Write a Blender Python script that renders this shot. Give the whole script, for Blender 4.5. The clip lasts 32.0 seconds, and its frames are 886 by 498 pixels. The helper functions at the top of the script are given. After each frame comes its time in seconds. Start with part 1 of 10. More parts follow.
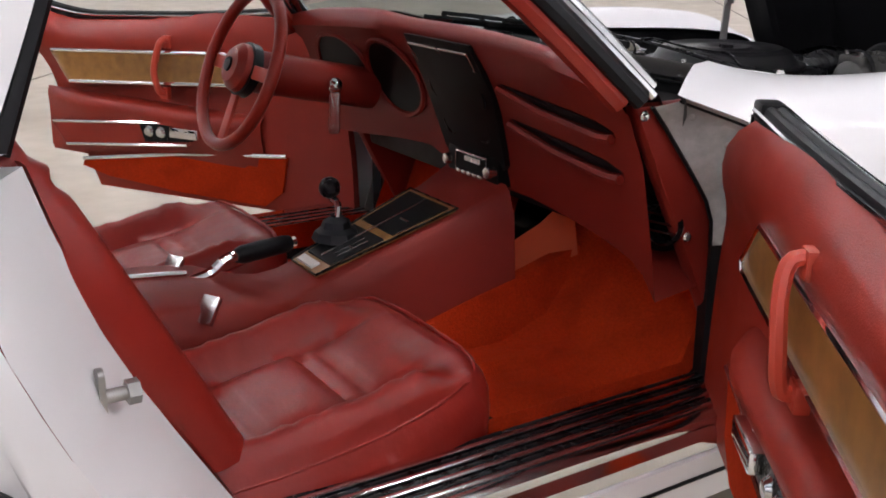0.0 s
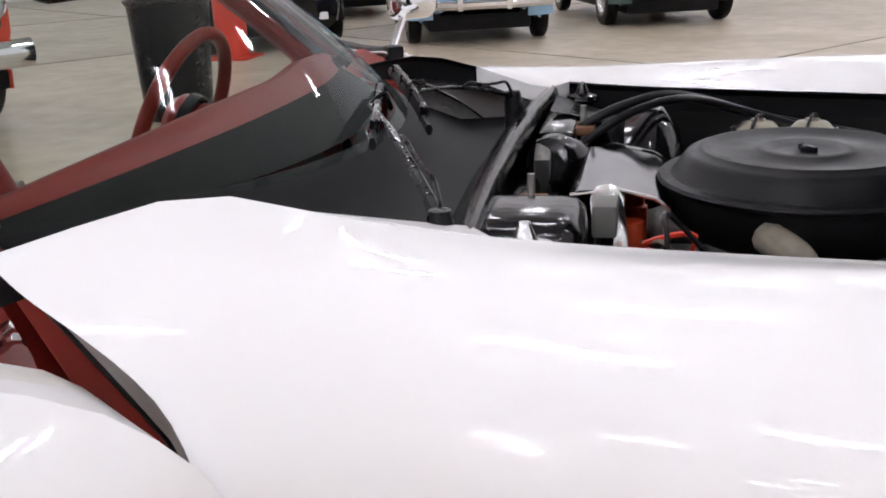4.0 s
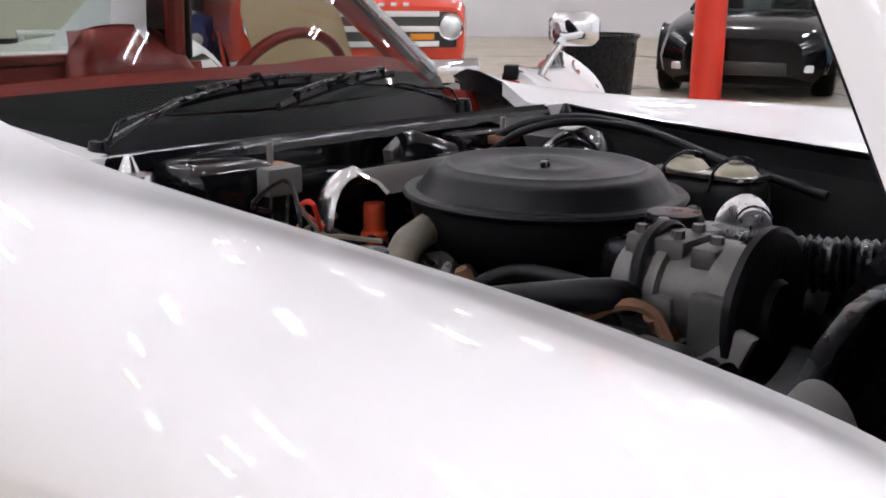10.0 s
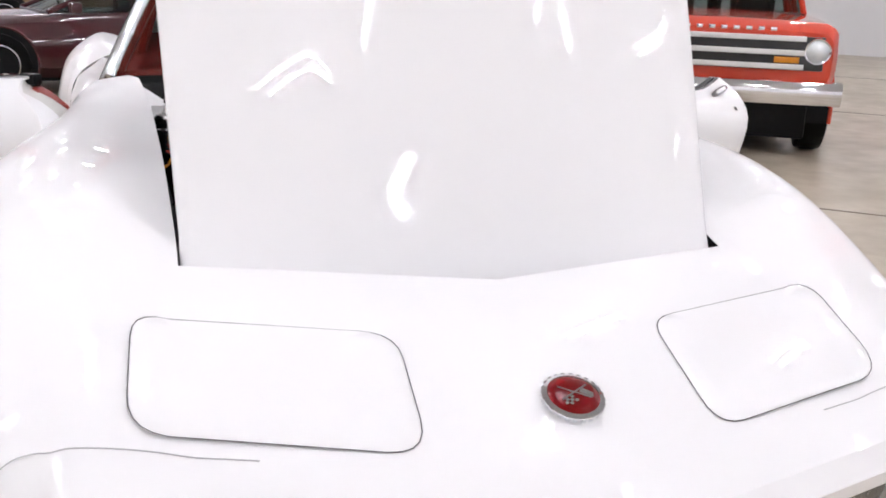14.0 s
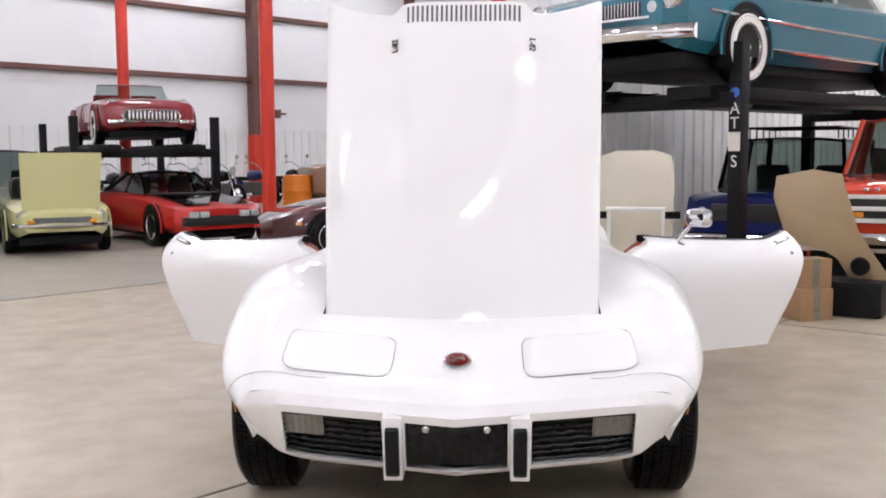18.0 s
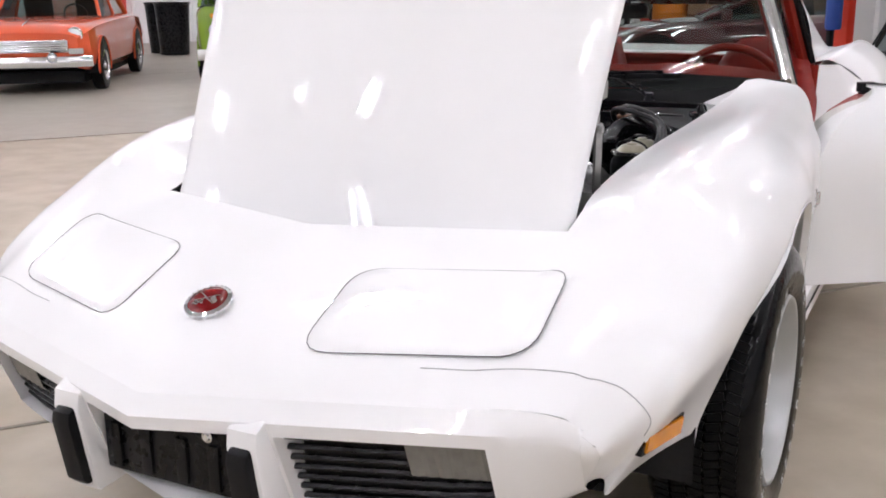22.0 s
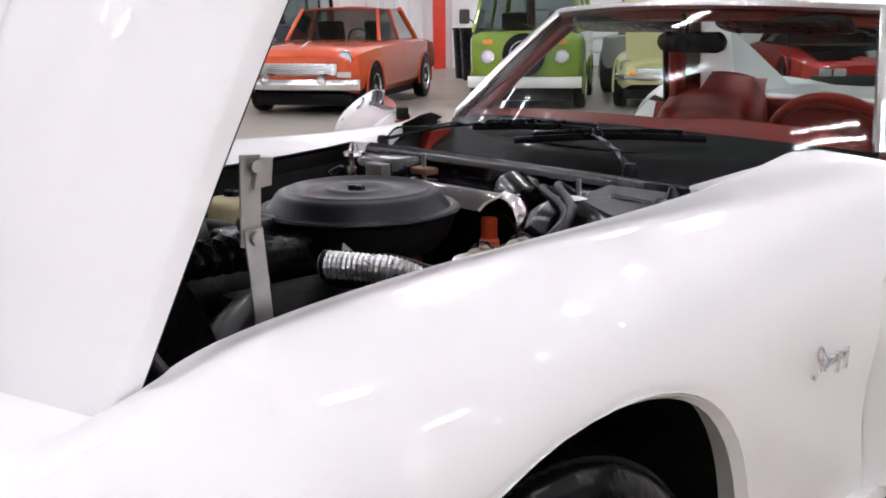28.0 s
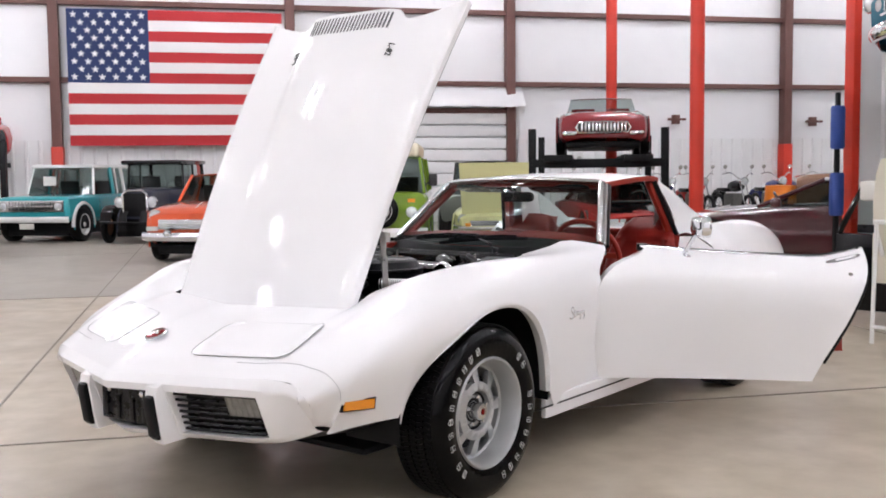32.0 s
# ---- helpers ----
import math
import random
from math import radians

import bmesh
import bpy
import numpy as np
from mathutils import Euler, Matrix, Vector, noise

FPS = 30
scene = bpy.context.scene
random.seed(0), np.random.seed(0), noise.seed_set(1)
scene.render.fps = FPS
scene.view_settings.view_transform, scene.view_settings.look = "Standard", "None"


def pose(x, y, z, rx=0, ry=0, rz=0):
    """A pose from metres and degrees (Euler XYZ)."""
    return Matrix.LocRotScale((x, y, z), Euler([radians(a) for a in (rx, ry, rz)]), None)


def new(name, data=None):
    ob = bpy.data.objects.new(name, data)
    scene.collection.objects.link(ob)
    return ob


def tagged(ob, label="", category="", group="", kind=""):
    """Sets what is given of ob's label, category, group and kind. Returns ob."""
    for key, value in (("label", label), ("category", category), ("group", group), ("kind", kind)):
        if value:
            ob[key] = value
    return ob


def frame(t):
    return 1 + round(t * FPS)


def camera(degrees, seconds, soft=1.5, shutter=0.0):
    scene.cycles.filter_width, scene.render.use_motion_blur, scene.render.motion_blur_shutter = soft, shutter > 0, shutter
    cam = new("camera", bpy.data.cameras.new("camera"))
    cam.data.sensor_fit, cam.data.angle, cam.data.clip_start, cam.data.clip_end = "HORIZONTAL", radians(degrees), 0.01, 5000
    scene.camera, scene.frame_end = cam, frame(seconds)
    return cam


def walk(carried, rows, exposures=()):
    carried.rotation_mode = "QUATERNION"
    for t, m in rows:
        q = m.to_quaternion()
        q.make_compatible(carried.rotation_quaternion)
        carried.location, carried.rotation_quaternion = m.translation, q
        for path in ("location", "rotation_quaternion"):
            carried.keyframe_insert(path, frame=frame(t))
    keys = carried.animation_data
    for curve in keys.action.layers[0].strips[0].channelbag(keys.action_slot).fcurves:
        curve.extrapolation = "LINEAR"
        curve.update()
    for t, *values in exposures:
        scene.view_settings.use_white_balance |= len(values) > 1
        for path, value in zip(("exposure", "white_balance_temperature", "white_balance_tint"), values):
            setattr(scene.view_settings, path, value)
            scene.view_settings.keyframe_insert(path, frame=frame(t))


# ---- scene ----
cam = camera(47.14, 32.0, soft=1.8)
ROWS = [
    (0, 1.835, -2.429, 1.15, 71.894, -0.817, 57.208),
    (0.5, 2.03, -2.381, 1.147, 72.041, -0.798, 59.485),
    (1, 2.178, -2.236, 1.152, 71.938, -0.744, 65.002),
    (1.5, 2.254, -2.022, 1.146, 71.999, -1.094, 71.363),
    (2, 2.218, -1.721, 1.142, 72.001, -0.927, 78.728),
    (2.5, 2.055, -1.435, 1.149, 71.7, -0.621, 83.465),
    (3, 1.841, -1.163, 1.132, 72.328, -0.165, 88.481),
    (3.5, 1.7, -0.859, 1.152, 72.359, 1.482, 95.261),
    (4, 1.483, -0.624, 1.159, 72.522, 2.41, 100.961),
    (4.5, 1.285, -0.459, 1.134, 73.252, 2.329, 107.231),
    (6.5, 1.098, -0.057, 1.092, 73.999, 0.946, 121.107),
    (7, 1.115, -0.034, 1.094, 73.857, 0.155, 123.539),
    (7.5, 1.135, 0.013, 1.094, 74.59, 0.291, 124.482),
    (8, 1.169, 0.107, 1.091, 75.834, -0.069, 126.345),
    (8.5, 1.192, 0.214, 1.087, 75.951, -0.185, 127.609),
    (9, 1.183, 0.31, 1.089, 75.767, -0.45, 129.373),
    (9.5, 1.171, 0.391, 1.083, 75.911, -0.401, 131.282),
    (10, 1.167, 0.462, 1.084, 75.717, -0.579, 133.133),
    (10.5, 1.156, 0.518, 1.085, 75.594, -0.61, 134.837),
    (11, 1.14, 0.591, 1.083, 75.585, -0.598, 137.655),
    (11.5, 1.104, 0.748, 1.097, 75.098, -0.764, 141.228),
    (12, 1.078, 0.955, 1.12, 74.526, -1.475, 144.223),
    (12.3, 1.028, 1.101, 1.135, 74.138, -1.554, 146.839),
    (12.5, 0.995, 1.211, 1.144, 74.044, -1.578, 148.664),
    (13, 0.889, 1.524, 1.187, 73.735, -1.934, 152.298),
    (14, 0.551, 2.039, 1.206, 75.417, -2.336, 163.688),
    (14.5, 0.454, 2.326, 1.217, 76.64, -2.151, 167.746),
    (15, 0.4, 2.631, 1.23, 78.773, -2.089, 171.262),
    (15.5, 0.335, 2.973, 1.243, 81.954, -1.222, 174.557),
    (17.5, 0.038, 3.947, 1.31, 84.766, -0.328, 180.885),
    (18, -0.1, 4, 1.315, 84.697, 0.373, 182.568),
    (18.5, -0.293, 3.923, 1.307, 84.703, 0.522, 186.808),
    (19, -0.475, 3.758, 1.299, 83.855, -0.148, 189.917),
    (19.5, -0.646, 3.538, 1.286, 82.837, 0.238, 192.495),
    (20, -0.801, 3.294, 1.278, 80.819, 0.838, 196.309),
    (20.5, -0.91, 3.022, 1.27, 78.837, 1.95, 198.574),
    (21, -1.011, 2.753, 1.248, 77.618, 1.061, 201.411),
    (21.5, -1.1, 2.463, 1.227, 76.273, 1.362, 204.085),
    (22, -1.163, 2.204, 1.22, 75.188, 0.658, 207.108),
    (22.5, -1.193, 1.93, 1.218, 74.125, 0.877, 209.634),
    (23, -1.208, 1.649, 1.216, 73.654, -0.037, 212.305),
    (23.5, -1.214, 1.369, 1.198, 72.858, 0.657, 215.33),
    (24, -1.173, 1.082, 1.176, 72.653, 0.561, 219.823),
    (24.5, -1.163, 0.857, 1.168, 70.752, 0.692, 226.882),
    (26.5, -1.273, 0.538, 1.163, 71.174, 0.322, 239.215),
    (27, -1.312, 0.541, 1.17, 70.877, 0.498, 238.097),
    (27.3, -1.353, 0.551, 1.167, 71.052, 0.768, 235.595),
    (27.5, -1.41, 0.599, 1.175, 72.4, 0.558, 232.343),
    (28, -1.562, 0.823, 1.188, 76.847, 0.455, 227.393),
    (28.5, -1.714, 1.097, 1.198, 80.322, 0.866, 223.929),
    (29, -1.904, 1.407, 1.212, 81.658, 0.866, 221.044),
    (29.5, -2.088, 1.724, 1.217, 83.896, 0.739, 219.765),
    (30, -2.306, 2.021, 1.224, 84.278, 0.953, 219.377),
    (30.5, -2.522, 2.317, 1.248, 84.213, 0.723, 218.984),
    (31, -2.731, 2.61, 1.245, 84.801, 0.719, 218.314),
    (31.5, -2.893, 2.862, 1.245, 85.276, 0.555, 218.354),
    (32, -3.037, 3.097, 1.243, 85.666, 0.585, 217.629),
]
walk(cam, [(t, pose(x, y, z, rx, ry, rz)) for t, x, y, z, rx, ry, rz in ROWS])

# ---------------------------------------------------------------- light
world = bpy.data.worlds.new("world")
scene.world = world
world.use_nodes = True
world.node_tree.nodes["Background"].inputs[0].default_value = (0.9, 0.95, 1.0, 1)
world.node_tree.nodes["Background"].inputs[1].default_value = 0.02
TUBE_POWER = 176.0
scene.view_settings.exposure = 0.0

# ---------------------------------------------------------------- helpers
TAU = 2 * math.pi


def cr(xs, ys, x):
    """Smooth curve through the points (xs ascending, ys)."""
    xs = list(xs)
    if x <= xs[0]:
        return ys[0]
    if x >= xs[-1]:
        return ys[-1]
    i = max(k for k in range(len(xs) - 1) if xs[k] <= x)
    h = xs[i + 1] - xs[i]
    t = (x - xs[i]) / h

    def slope(k):
        if k == 0:
            return (ys[1] - ys[0]) / (xs[1] - xs[0])
        if k == len(xs) - 1:
            return (ys[-1] - ys[-2]) / (xs[-1] - xs[-2])
        return (ys[k + 1] - ys[k - 1]) / (xs[k + 1] - xs[k - 1])
    m0, m1 = slope(i) * h, slope(i + 1) * h
    t2, t3 = t * t, t * t * t
    return (2 * t3 - 3 * t2 + 1) * ys[i] + (t3 - 2 * t2 + t) * m0 + (-2 * t3 + 3 * t2) * ys[i + 1] + (t3 - t2) * m1


def spline(ctrl, n, closed=False):
    """n points along a smooth curve through the control points."""
    P = [Vector(c) for c in ctrl]
    m = len(P)
    out = []
    segs = m if closed else m - 1
    for k in range(n):
        u = k / (n if closed else n - 1) * segs
        i = min(int(u), segs - 1)
        t = u - i
        if closed:
            a, b, c, d = P[(i - 1) % m], P[i % m], P[(i + 1) % m], P[(i + 2) % m]
        else:
            b, c = P[i], P[i + 1]
            a = P[i - 1] if i > 0 else b * 2 - c
            d = P[i + 2] if i + 2 < m else c * 2 - b
        out.append(0.5 * ((2 * b) + (c - a) * t + (2 * a - 5 * b + 4 * c - d) * t * t + (3 * b - a - 3 * c + d) * t ** 3))
    return out


def grid(bm, rows, close_u=False, close_v=False, flip=False):
    """Faces over rows of points."""
    vs = [[bm.verts.new(p) for p in r] for r in rows]
    nr, nc = len(vs), len(vs[0])
    for i in range(nr if close_v else nr - 1):
        for j in range(nc if close_u else nc - 1):
            a, b, c, d = vs[i][j], vs[i][(j + 1) % nc], vs[(i + 1) % nr][(j + 1) % nc], vs[(i + 1) % nr][j]
            f = [a, b, c, d]
            if flip:
                f.reverse()
            if len({v.co.to_tuple(6) for v in f}) >= 3:
                try:
                    bm.faces.new(f)
                except ValueError:
                    pass
    return vs


def box(bm, lo, hi, bev=0.0, m=None, seg=2):
    x0, y0, z0 = lo
    x1, y1, z1 = hi
    n0 = len(bm.verts)
    v = [bm.verts.new((x, y, z)) for x in (x0, x1) for y in (y0, y1) for z in (z0, z1)]
    fs = [bm.faces.new([v[i] for i in q]) for q in ((0, 1, 3, 2), (4, 6, 7, 5), (0, 4, 5, 1), (2, 3, 7, 6), (0, 2, 6, 4), (1, 5, 7, 3))]
    if bev > 0:
        es = list({e for f in fs for e in f.edges})
        bmesh.ops.bevel(bm, geom=es, offset=bev, segments=seg, profile=0.6, affect='EDGES')
    if m is not None:
        bm.verts.ensure_lookup_table()
        for q in bm.verts[n0:]:
            q.co = m @ q.co
    return bm


def tube(bm, pts, r, sides=8, closed=False, caps=True, squash=1.0):
    P = [Vector(p) for p in pts]
    n = len(P)
    rings = []
    up = Vector((0, 0, 1))
    prev = None
    for i in range(n):
        d = (P[(i + 1) % n] - P[i - 1]) if closed else (P[min(i + 1, n - 1)] - P[max(i - 1, 0)])
        if d.length < 1e-9:
            d = Vector((0, 0, 1))
        d.normalize()
        if prev is None:
            a = d.cross(up)
            if a.length < 0.05:
                a = d.cross(Vector((1, 0, 0)))
        else:
            a = prev - d * prev.dot(d)
        a.normalize()
        prev = a
        b = d.cross(a)
        rr = r[i] if isinstance(r, (list, tuple)) else r
        rings.append([P[i] + a * (math.cos(TAU * k / sides) * rr) + b * (math.sin(TAU * k / sides) * rr * squash) for k in range(sides)])
    vs = grid(bm, rings, close_u=True, close_v=closed)
    if caps and not closed:
        bm.faces.new(list(reversed(vs[0])))
        bm.faces.new(vs[-1])
    return bm


def lathe(bm, prof, n=32, m=None, a0=0.0, a1=TAU):
    """Turn (radius, height) points round the z axis."""
    full = abs(a1 - a0 - TAU) < 1e-6
    rows = []
    for k in range(n if full else n + 1):
        a = a0 + (a1 - a0) * k / n
        row = [Vector((r * math.cos(a), r * math.sin(a), h)) for r, h in prof]
        rows.append([m @ p for p in row] if m is not None else row)
    grid(bm, rows, close_v=full)
    return bm


def prism(bm, outline, lo, hi, axis=2, bev=0.0, m=None):
    """Extrude a 2D outline along an axis."""
    n0 = len(bm.verts)

    def at(p, h):
        q = [p[0], p[1]]
        q.insert(axis, h)
        return q
    a = [bm.verts.new(at(p, lo)) for p in outline]
    b = [bm.verts.new(at(p, hi)) for p in outline]
    n = len(outline)
    fs = [bm.faces.new(a), bm.faces.new(list(reversed(b)))]
    for i in range(n):
        fs.append(bm.faces.new((a[i], b[i], b[(i + 1) % n], a[(i + 1) % n])))
    if bev > 0:
        es = list(fs[0].edges) + list(fs[1].edges)
        bmesh.ops.bevel(bm, geom=es, offset=bev, segments=2, profile=0.6, affect='EDGES')
    if m is not None:
        bm.verts.ensure_lookup_table()
        for q in bm.verts[n0:]:
            q.co = m @ q.co
    return bm


def rrect(w, h, r, n=5, cx=0.0, cy=0.0):
    """Rounded rectangle outline."""
    out = []
    for sx, sy, a in ((1, 1, 0), (-1, 1, 90), (-1, -1, 180), (1, -1, 270)):
        for k in range(n + 1):
            t = radians(a + 90 * k / n)
            out.append((cx + sx * (w / 2 - r) + r * math.cos(t), cy + sy * (h / 2 - r) + r * math.sin(t)))
    return out


def mirrored(bm):
    """Add the mirror image across x = 0."""
    g = bm.verts[:] + bm.edges[:] + bm.faces[:]
    d = bmesh.ops.duplicate(bm, geom=g)
    vs = [e for e in d["geom"] if isinstance(e, bmesh.types.BMVert)]
    for v in vs:
        v.co.x = -v.co.x
    bmesh.ops.reverse_faces(bm, faces=[e for e in d["geom"] if isinstance(e, bmesh.types.BMFace)])
    return bm


def mesh_of(name, bm, material, angle=38, weld=True, normals=True):
    if weld:
        bmesh.ops.remove_doubles(bm, verts=bm.verts, dist=1e-5)
    if normals:
        bmesh.ops.recalc_face_normals(bm, faces=bm.faces)
    lim = radians(angle)
    for f in bm.faces:
        f.smooth = True
    for e in bm.edges:
        if len(e.link_faces) == 2:
            e.smooth = e.calc_face_angle(0) < lim
    me = bpy.data.meshes.new(name)
    bm.to_mesh(me)
    bm.free()
    me.materials.append(material)
    return me


def part(name, bm, material, parent, label="", angle=38, weld=True, normals=True, m=None):
    ob = new(name, mesh_of(name, bm, material, angle, weld, normals))
    ob.parent = parent
    if m is not None:
        ob.matrix_basis = m
    if label:
        ob["label"] = label
    return ob


def thing(name, label, category, group="", kind="", m=None):
    ob = new(name)
    ob.empty_display_size = 0.1
    if m is not None:
        ob.matrix_basis = m
    return tagged(ob, label, category, group, kind)


def solid(name, bm, material, label, category, group="", kind="", m=None, angle=38):
    ob = new(name, mesh_of(name, bm, material, angle))
    if m is not None:
        ob.matrix_basis = m
    return tagged(ob, label, category, group, kind)


def B():
    return bmesh.new()


# ---------------------------------------------------------------- materials
def mat(name, color, rough=0.5, metal=0.0, coat=0.0, grain=0.0, grain_scale=40.0, bump=0.0, bump_scale=200.0, stain=0.0, stain_scale=3.0,
        spec=0.5, trans=0.0, emit=0.0, rvar=0.0, spread=0.0, dark=None):
    m = bpy.data.materials.new(name)
    m.use_nodes = True
    nt = m.node_tree
    b = nt.nodes["Principled BSDF"]
    b.inputs["Base Color"].default_value = (*color, 1)
    b.inputs["Roughness"].default_value = rough
    b.inputs["Metallic"].default_value = metal
    b.inputs["Specular IOR Level"].default_value = spec
    if coat:
        b.inputs["Coat Weight"].default_value = coat
        b.inputs["Coat Roughness"].default_value = 0.018
    if trans:
        b.inputs["Transmission Weight"].default_value = trans
    if emit:
        b.inputs["Emission Color"].default_value = (*color, 1)
        b.inputs["Emission Strength"].default_value = emit
    tc = nt.nodes.new("ShaderNodeTexCoord")

    def noise_at(scale, detail):
        n = nt.nodes.new("ShaderNodeTexNoise")
        n.inputs["Scale"].default_value = scale
        n.inputs["Detail"].default_value = detail
        nt.links.new(tc.outputs["Object"], n.inputs["Vector"])
        return n
    col = None
    if grain or stain or spread:
        rgb = nt.nodes.new("ShaderNodeRGB")
        rgb.outputs[0].default_value = (*color, 1)
        col = rgb.outputs[0]

        def mul(fac_out, lo, hi, amount, target):
            mr = nt.nodes.new("ShaderNodeMapRange")
            mr.inputs["From Min"].default_value = lo
            mr.inputs["From Max"].default_value = hi
            mr.inputs["To Min"].default_value = 0.0
            mr.inputs["To Max"].default_value = amount
            nt.links.new(fac_out, mr.inputs["Value"])
            mx = nt.nodes.new("ShaderNodeMix")
            mx.data_type = 'RGBA'
            nt.links.new(mr.outputs[0], mx.inputs["Factor"])
            nt.links.new(col, mx.inputs["A"])
            mx.inputs["B"].default_value = (*target, 1)
            return mx.outputs["Result"]
        dk = dark or tuple(c * 0.45 for c in color)
        if stain:
            col = mul(noise_at(stain_scale, 5).outputs["Fac"], 0.45, 0.75, stain, dk)
        if grain:
            col = mul(noise_at(grain_scale, 4).outputs["Fac"], 0.35, 0.7, grain, dk)
        if spread:
            oi = nt.nodes.new("ShaderNodeObjectInfo")
            col = mul(oi.outputs["Random"], 0, 1, spread, dk)
        nt.links.new(col, b.inputs["Base Color"])
    if rvar:
        n = noise_at(stain_scale * 2.5, 4)
        mr = nt.nodes.new("ShaderNodeMapRange")
        mr.inputs["To Min"].default_value = max(0.02, rough - rvar)
        mr.inputs["To Max"].default_value = min(1, rough + rvar)
        nt.links.new(n.outputs["Fac"], mr.inputs["Value"])
        nt.links.new(mr.outputs[0], b.inputs["Roughness"])
    if bump:
        n = noise_at(bump_scale, 3)
        bp = nt.nodes.new("ShaderNodeBump")
        bp.inputs["Strength"].default_value = bump
        bp.inputs["Distance"].default_value = 0.01
        nt.links.new(n.outputs["Fac"], bp.inputs["Height"])
        nt.links.new(bp.outputs[0], b.inputs["Normal"])
    return m


def glass_mat(name, tint=(0.85, 0.93, 0.9), clear=0.86, shine=0.5):
    """Thin pane: see-through with a glossy skin."""
    m = bpy.data.materials.new(name)
    m.use_nodes = True
    nt = m.node_tree
    nt.nodes.remove(nt.nodes["Principled BSDF"])
    tr = nt.nodes.new("ShaderNodeBsdfTransparent")
    tr.inputs[0].default_value = (*(c * clear for c in tint), 1)
    gl = nt.nodes.new("ShaderNodeBsdfGlossy")
    gl.inputs["Roughness"].default_value = 0.02
    gl.inputs["Color"].default_value = (0.9, 0.95, 0.95, 1)
    fr = nt.nodes.new("ShaderNodeFresnel")
    fr.inputs[0].default_value = 1.5
    mx = nt.nodes.new("ShaderNodeMixShader")
    ml = nt.nodes.new("ShaderNodeMath")
    ml.operation = 'MULTIPLY'
    ml.inputs[1].default_value = shine
    nt.links.new(fr.outputs[0], ml.inputs[0])
    nt.links.new(ml.outputs[0], mx.inputs[0])
    nt.links.new(tr.outputs[0], mx.inputs[1])
    nt.links.new(gl.outputs[0], mx.inputs[2])
    nt.links.new(mx.outputs[0], nt.nodes["Material Output"].inputs[0])
    return m


def paint(name, color, rough=0.22, coat=1.0, **k):
    return mat(name, color, rough=rough + 0.2, coat=coat, spec=0.2, stain=0.05, stain_scale=1.3, rvar=0.05, **k)


M_WHITE = paint("white_paint", (0.87, 0.865, 0.87), 0.16, 0.6)
M_WHITE_PLAIN = mat("white_underpaint", (0.62, 0.61, 0.58), 0.5, stain=0.35, stain_scale=14, dark=(0.3, 0.28, 0.25))
M_CHROME = mat("chrome", (0.82, 0.83, 0.85), 0.07, 1.0, rvar=0.04, stain_scale=8)
M_CHROME_DULL = mat("dull_chrome", (0.62, 0.62, 0.62), 0.22, 1.0, stain=0.08, stain_scale=20, rvar=0.1)
M_STEEL = mat("bare_steel", (0.42, 0.41, 0.39), 0.45, 0.8, stain=0.5, stain_scale=15, grain=0.2, rvar=0.15)
M_ALU = mat("cast_aluminium", (0.17, 0.165, 0.155), 0.5, 0.75, stain=0.55, stain_scale=18, grain=0.3, bump=0.2, bump_scale=120)
M_WHEEL = mat("silver_wheel_paint", (0.46, 0.47, 0.47), 0.38, 0.55, stain=0.15, stain_scale=9)
M_TYRE = mat("tyre_rubber", (0.003, 0.003, 0.0034), 0.36, spec=0.12, stain=0.3, stain_scale=12, dark=(0.009, 0.0085, 0.008), rvar=0.15, bump=0.15, bump_scale=150)
M_TYRE_SHINE = mat("dressed_tyre_rubber", (0.0018, 0.0018, 0.002), 0.13, spec=0.11, rvar=0.1, stain_scale=10, bump=0.12, bump_scale=60)
M_RUBBER = mat("black_rubber", (0.007, 0.007, 0.008), 0.42, spec=0.16, rvar=0.12, stain_scale=12, grain=0.2)
M_BLACK = mat("black_bay_paint", (0.005, 0.005, 0.006), 0.13, spec=0.34, stain=0.3, stain_scale=11, dark=(0.010, 0.009, 0.009), rvar=0.1, bump=0.12, bump_scale=30)
M_BLACK_MATT = mat("matt_black_metal", (0.006, 0.006, 0.007), 0.46, spec=0.15, stain=0.35, stain_scale=9, dark=(0.013, 0.012, 0.011), rvar=0.12, bump=0.1)
M_BLACK_PLASTIC = mat("black_plastic", (0.006, 0.006, 0.007), 0.28, spec=0.2, rvar=0.1, stain_scale=15)
M_AIRCLEANER = mat("air_cleaner_black", (0.006, 0.006, 0.007), 0.40, spec=0.14, stain=0.35, stain_scale=13, dark=(0.013, 0.012, 0.012), rvar=0.12, bump=0.05, bump_scale=180)
M_ENGINE_RED = mat("engine_orange_paint", (0.55, 0.06, 0.015), 0.45, stain=0.5, stain_scale=14, dark=(0.06, 0.015, 0.01))
M_HOSE_TAN = mat("aged_hose", (0.2, 0.18, 0.14), 0.7, stain=0.5, stain_scale=20, grain=0.3)
M_ALU_DARK = mat("grimy_aluminium", (0.10, 0.097, 0.092), 0.45, 0.6, stain=0.5, stain_scale=16, grain=0.3)
M_FOIL = mat("foil_duct", (0.62, 0.62, 0.62), 0.3, 0.9, rvar=0.12, stain_scale=30, bump=0.5, bump_scale=60)
M_RUST = mat("rusty_metal", (0.24, 0.12, 0.07), 0.75, 0.3, stain=0.6, stain_scale=20, grain=0.4)
M_CREAM_PLASTIC = mat("yellowed_plastic", (0.5, 0.44, 0.26), 0.45, stain=0.3, stain_scale=10)
M_LABEL = mat("paper_label", (0.75, 0.73, 0.68), 0.7, grain=0.15, grain_scale=160)
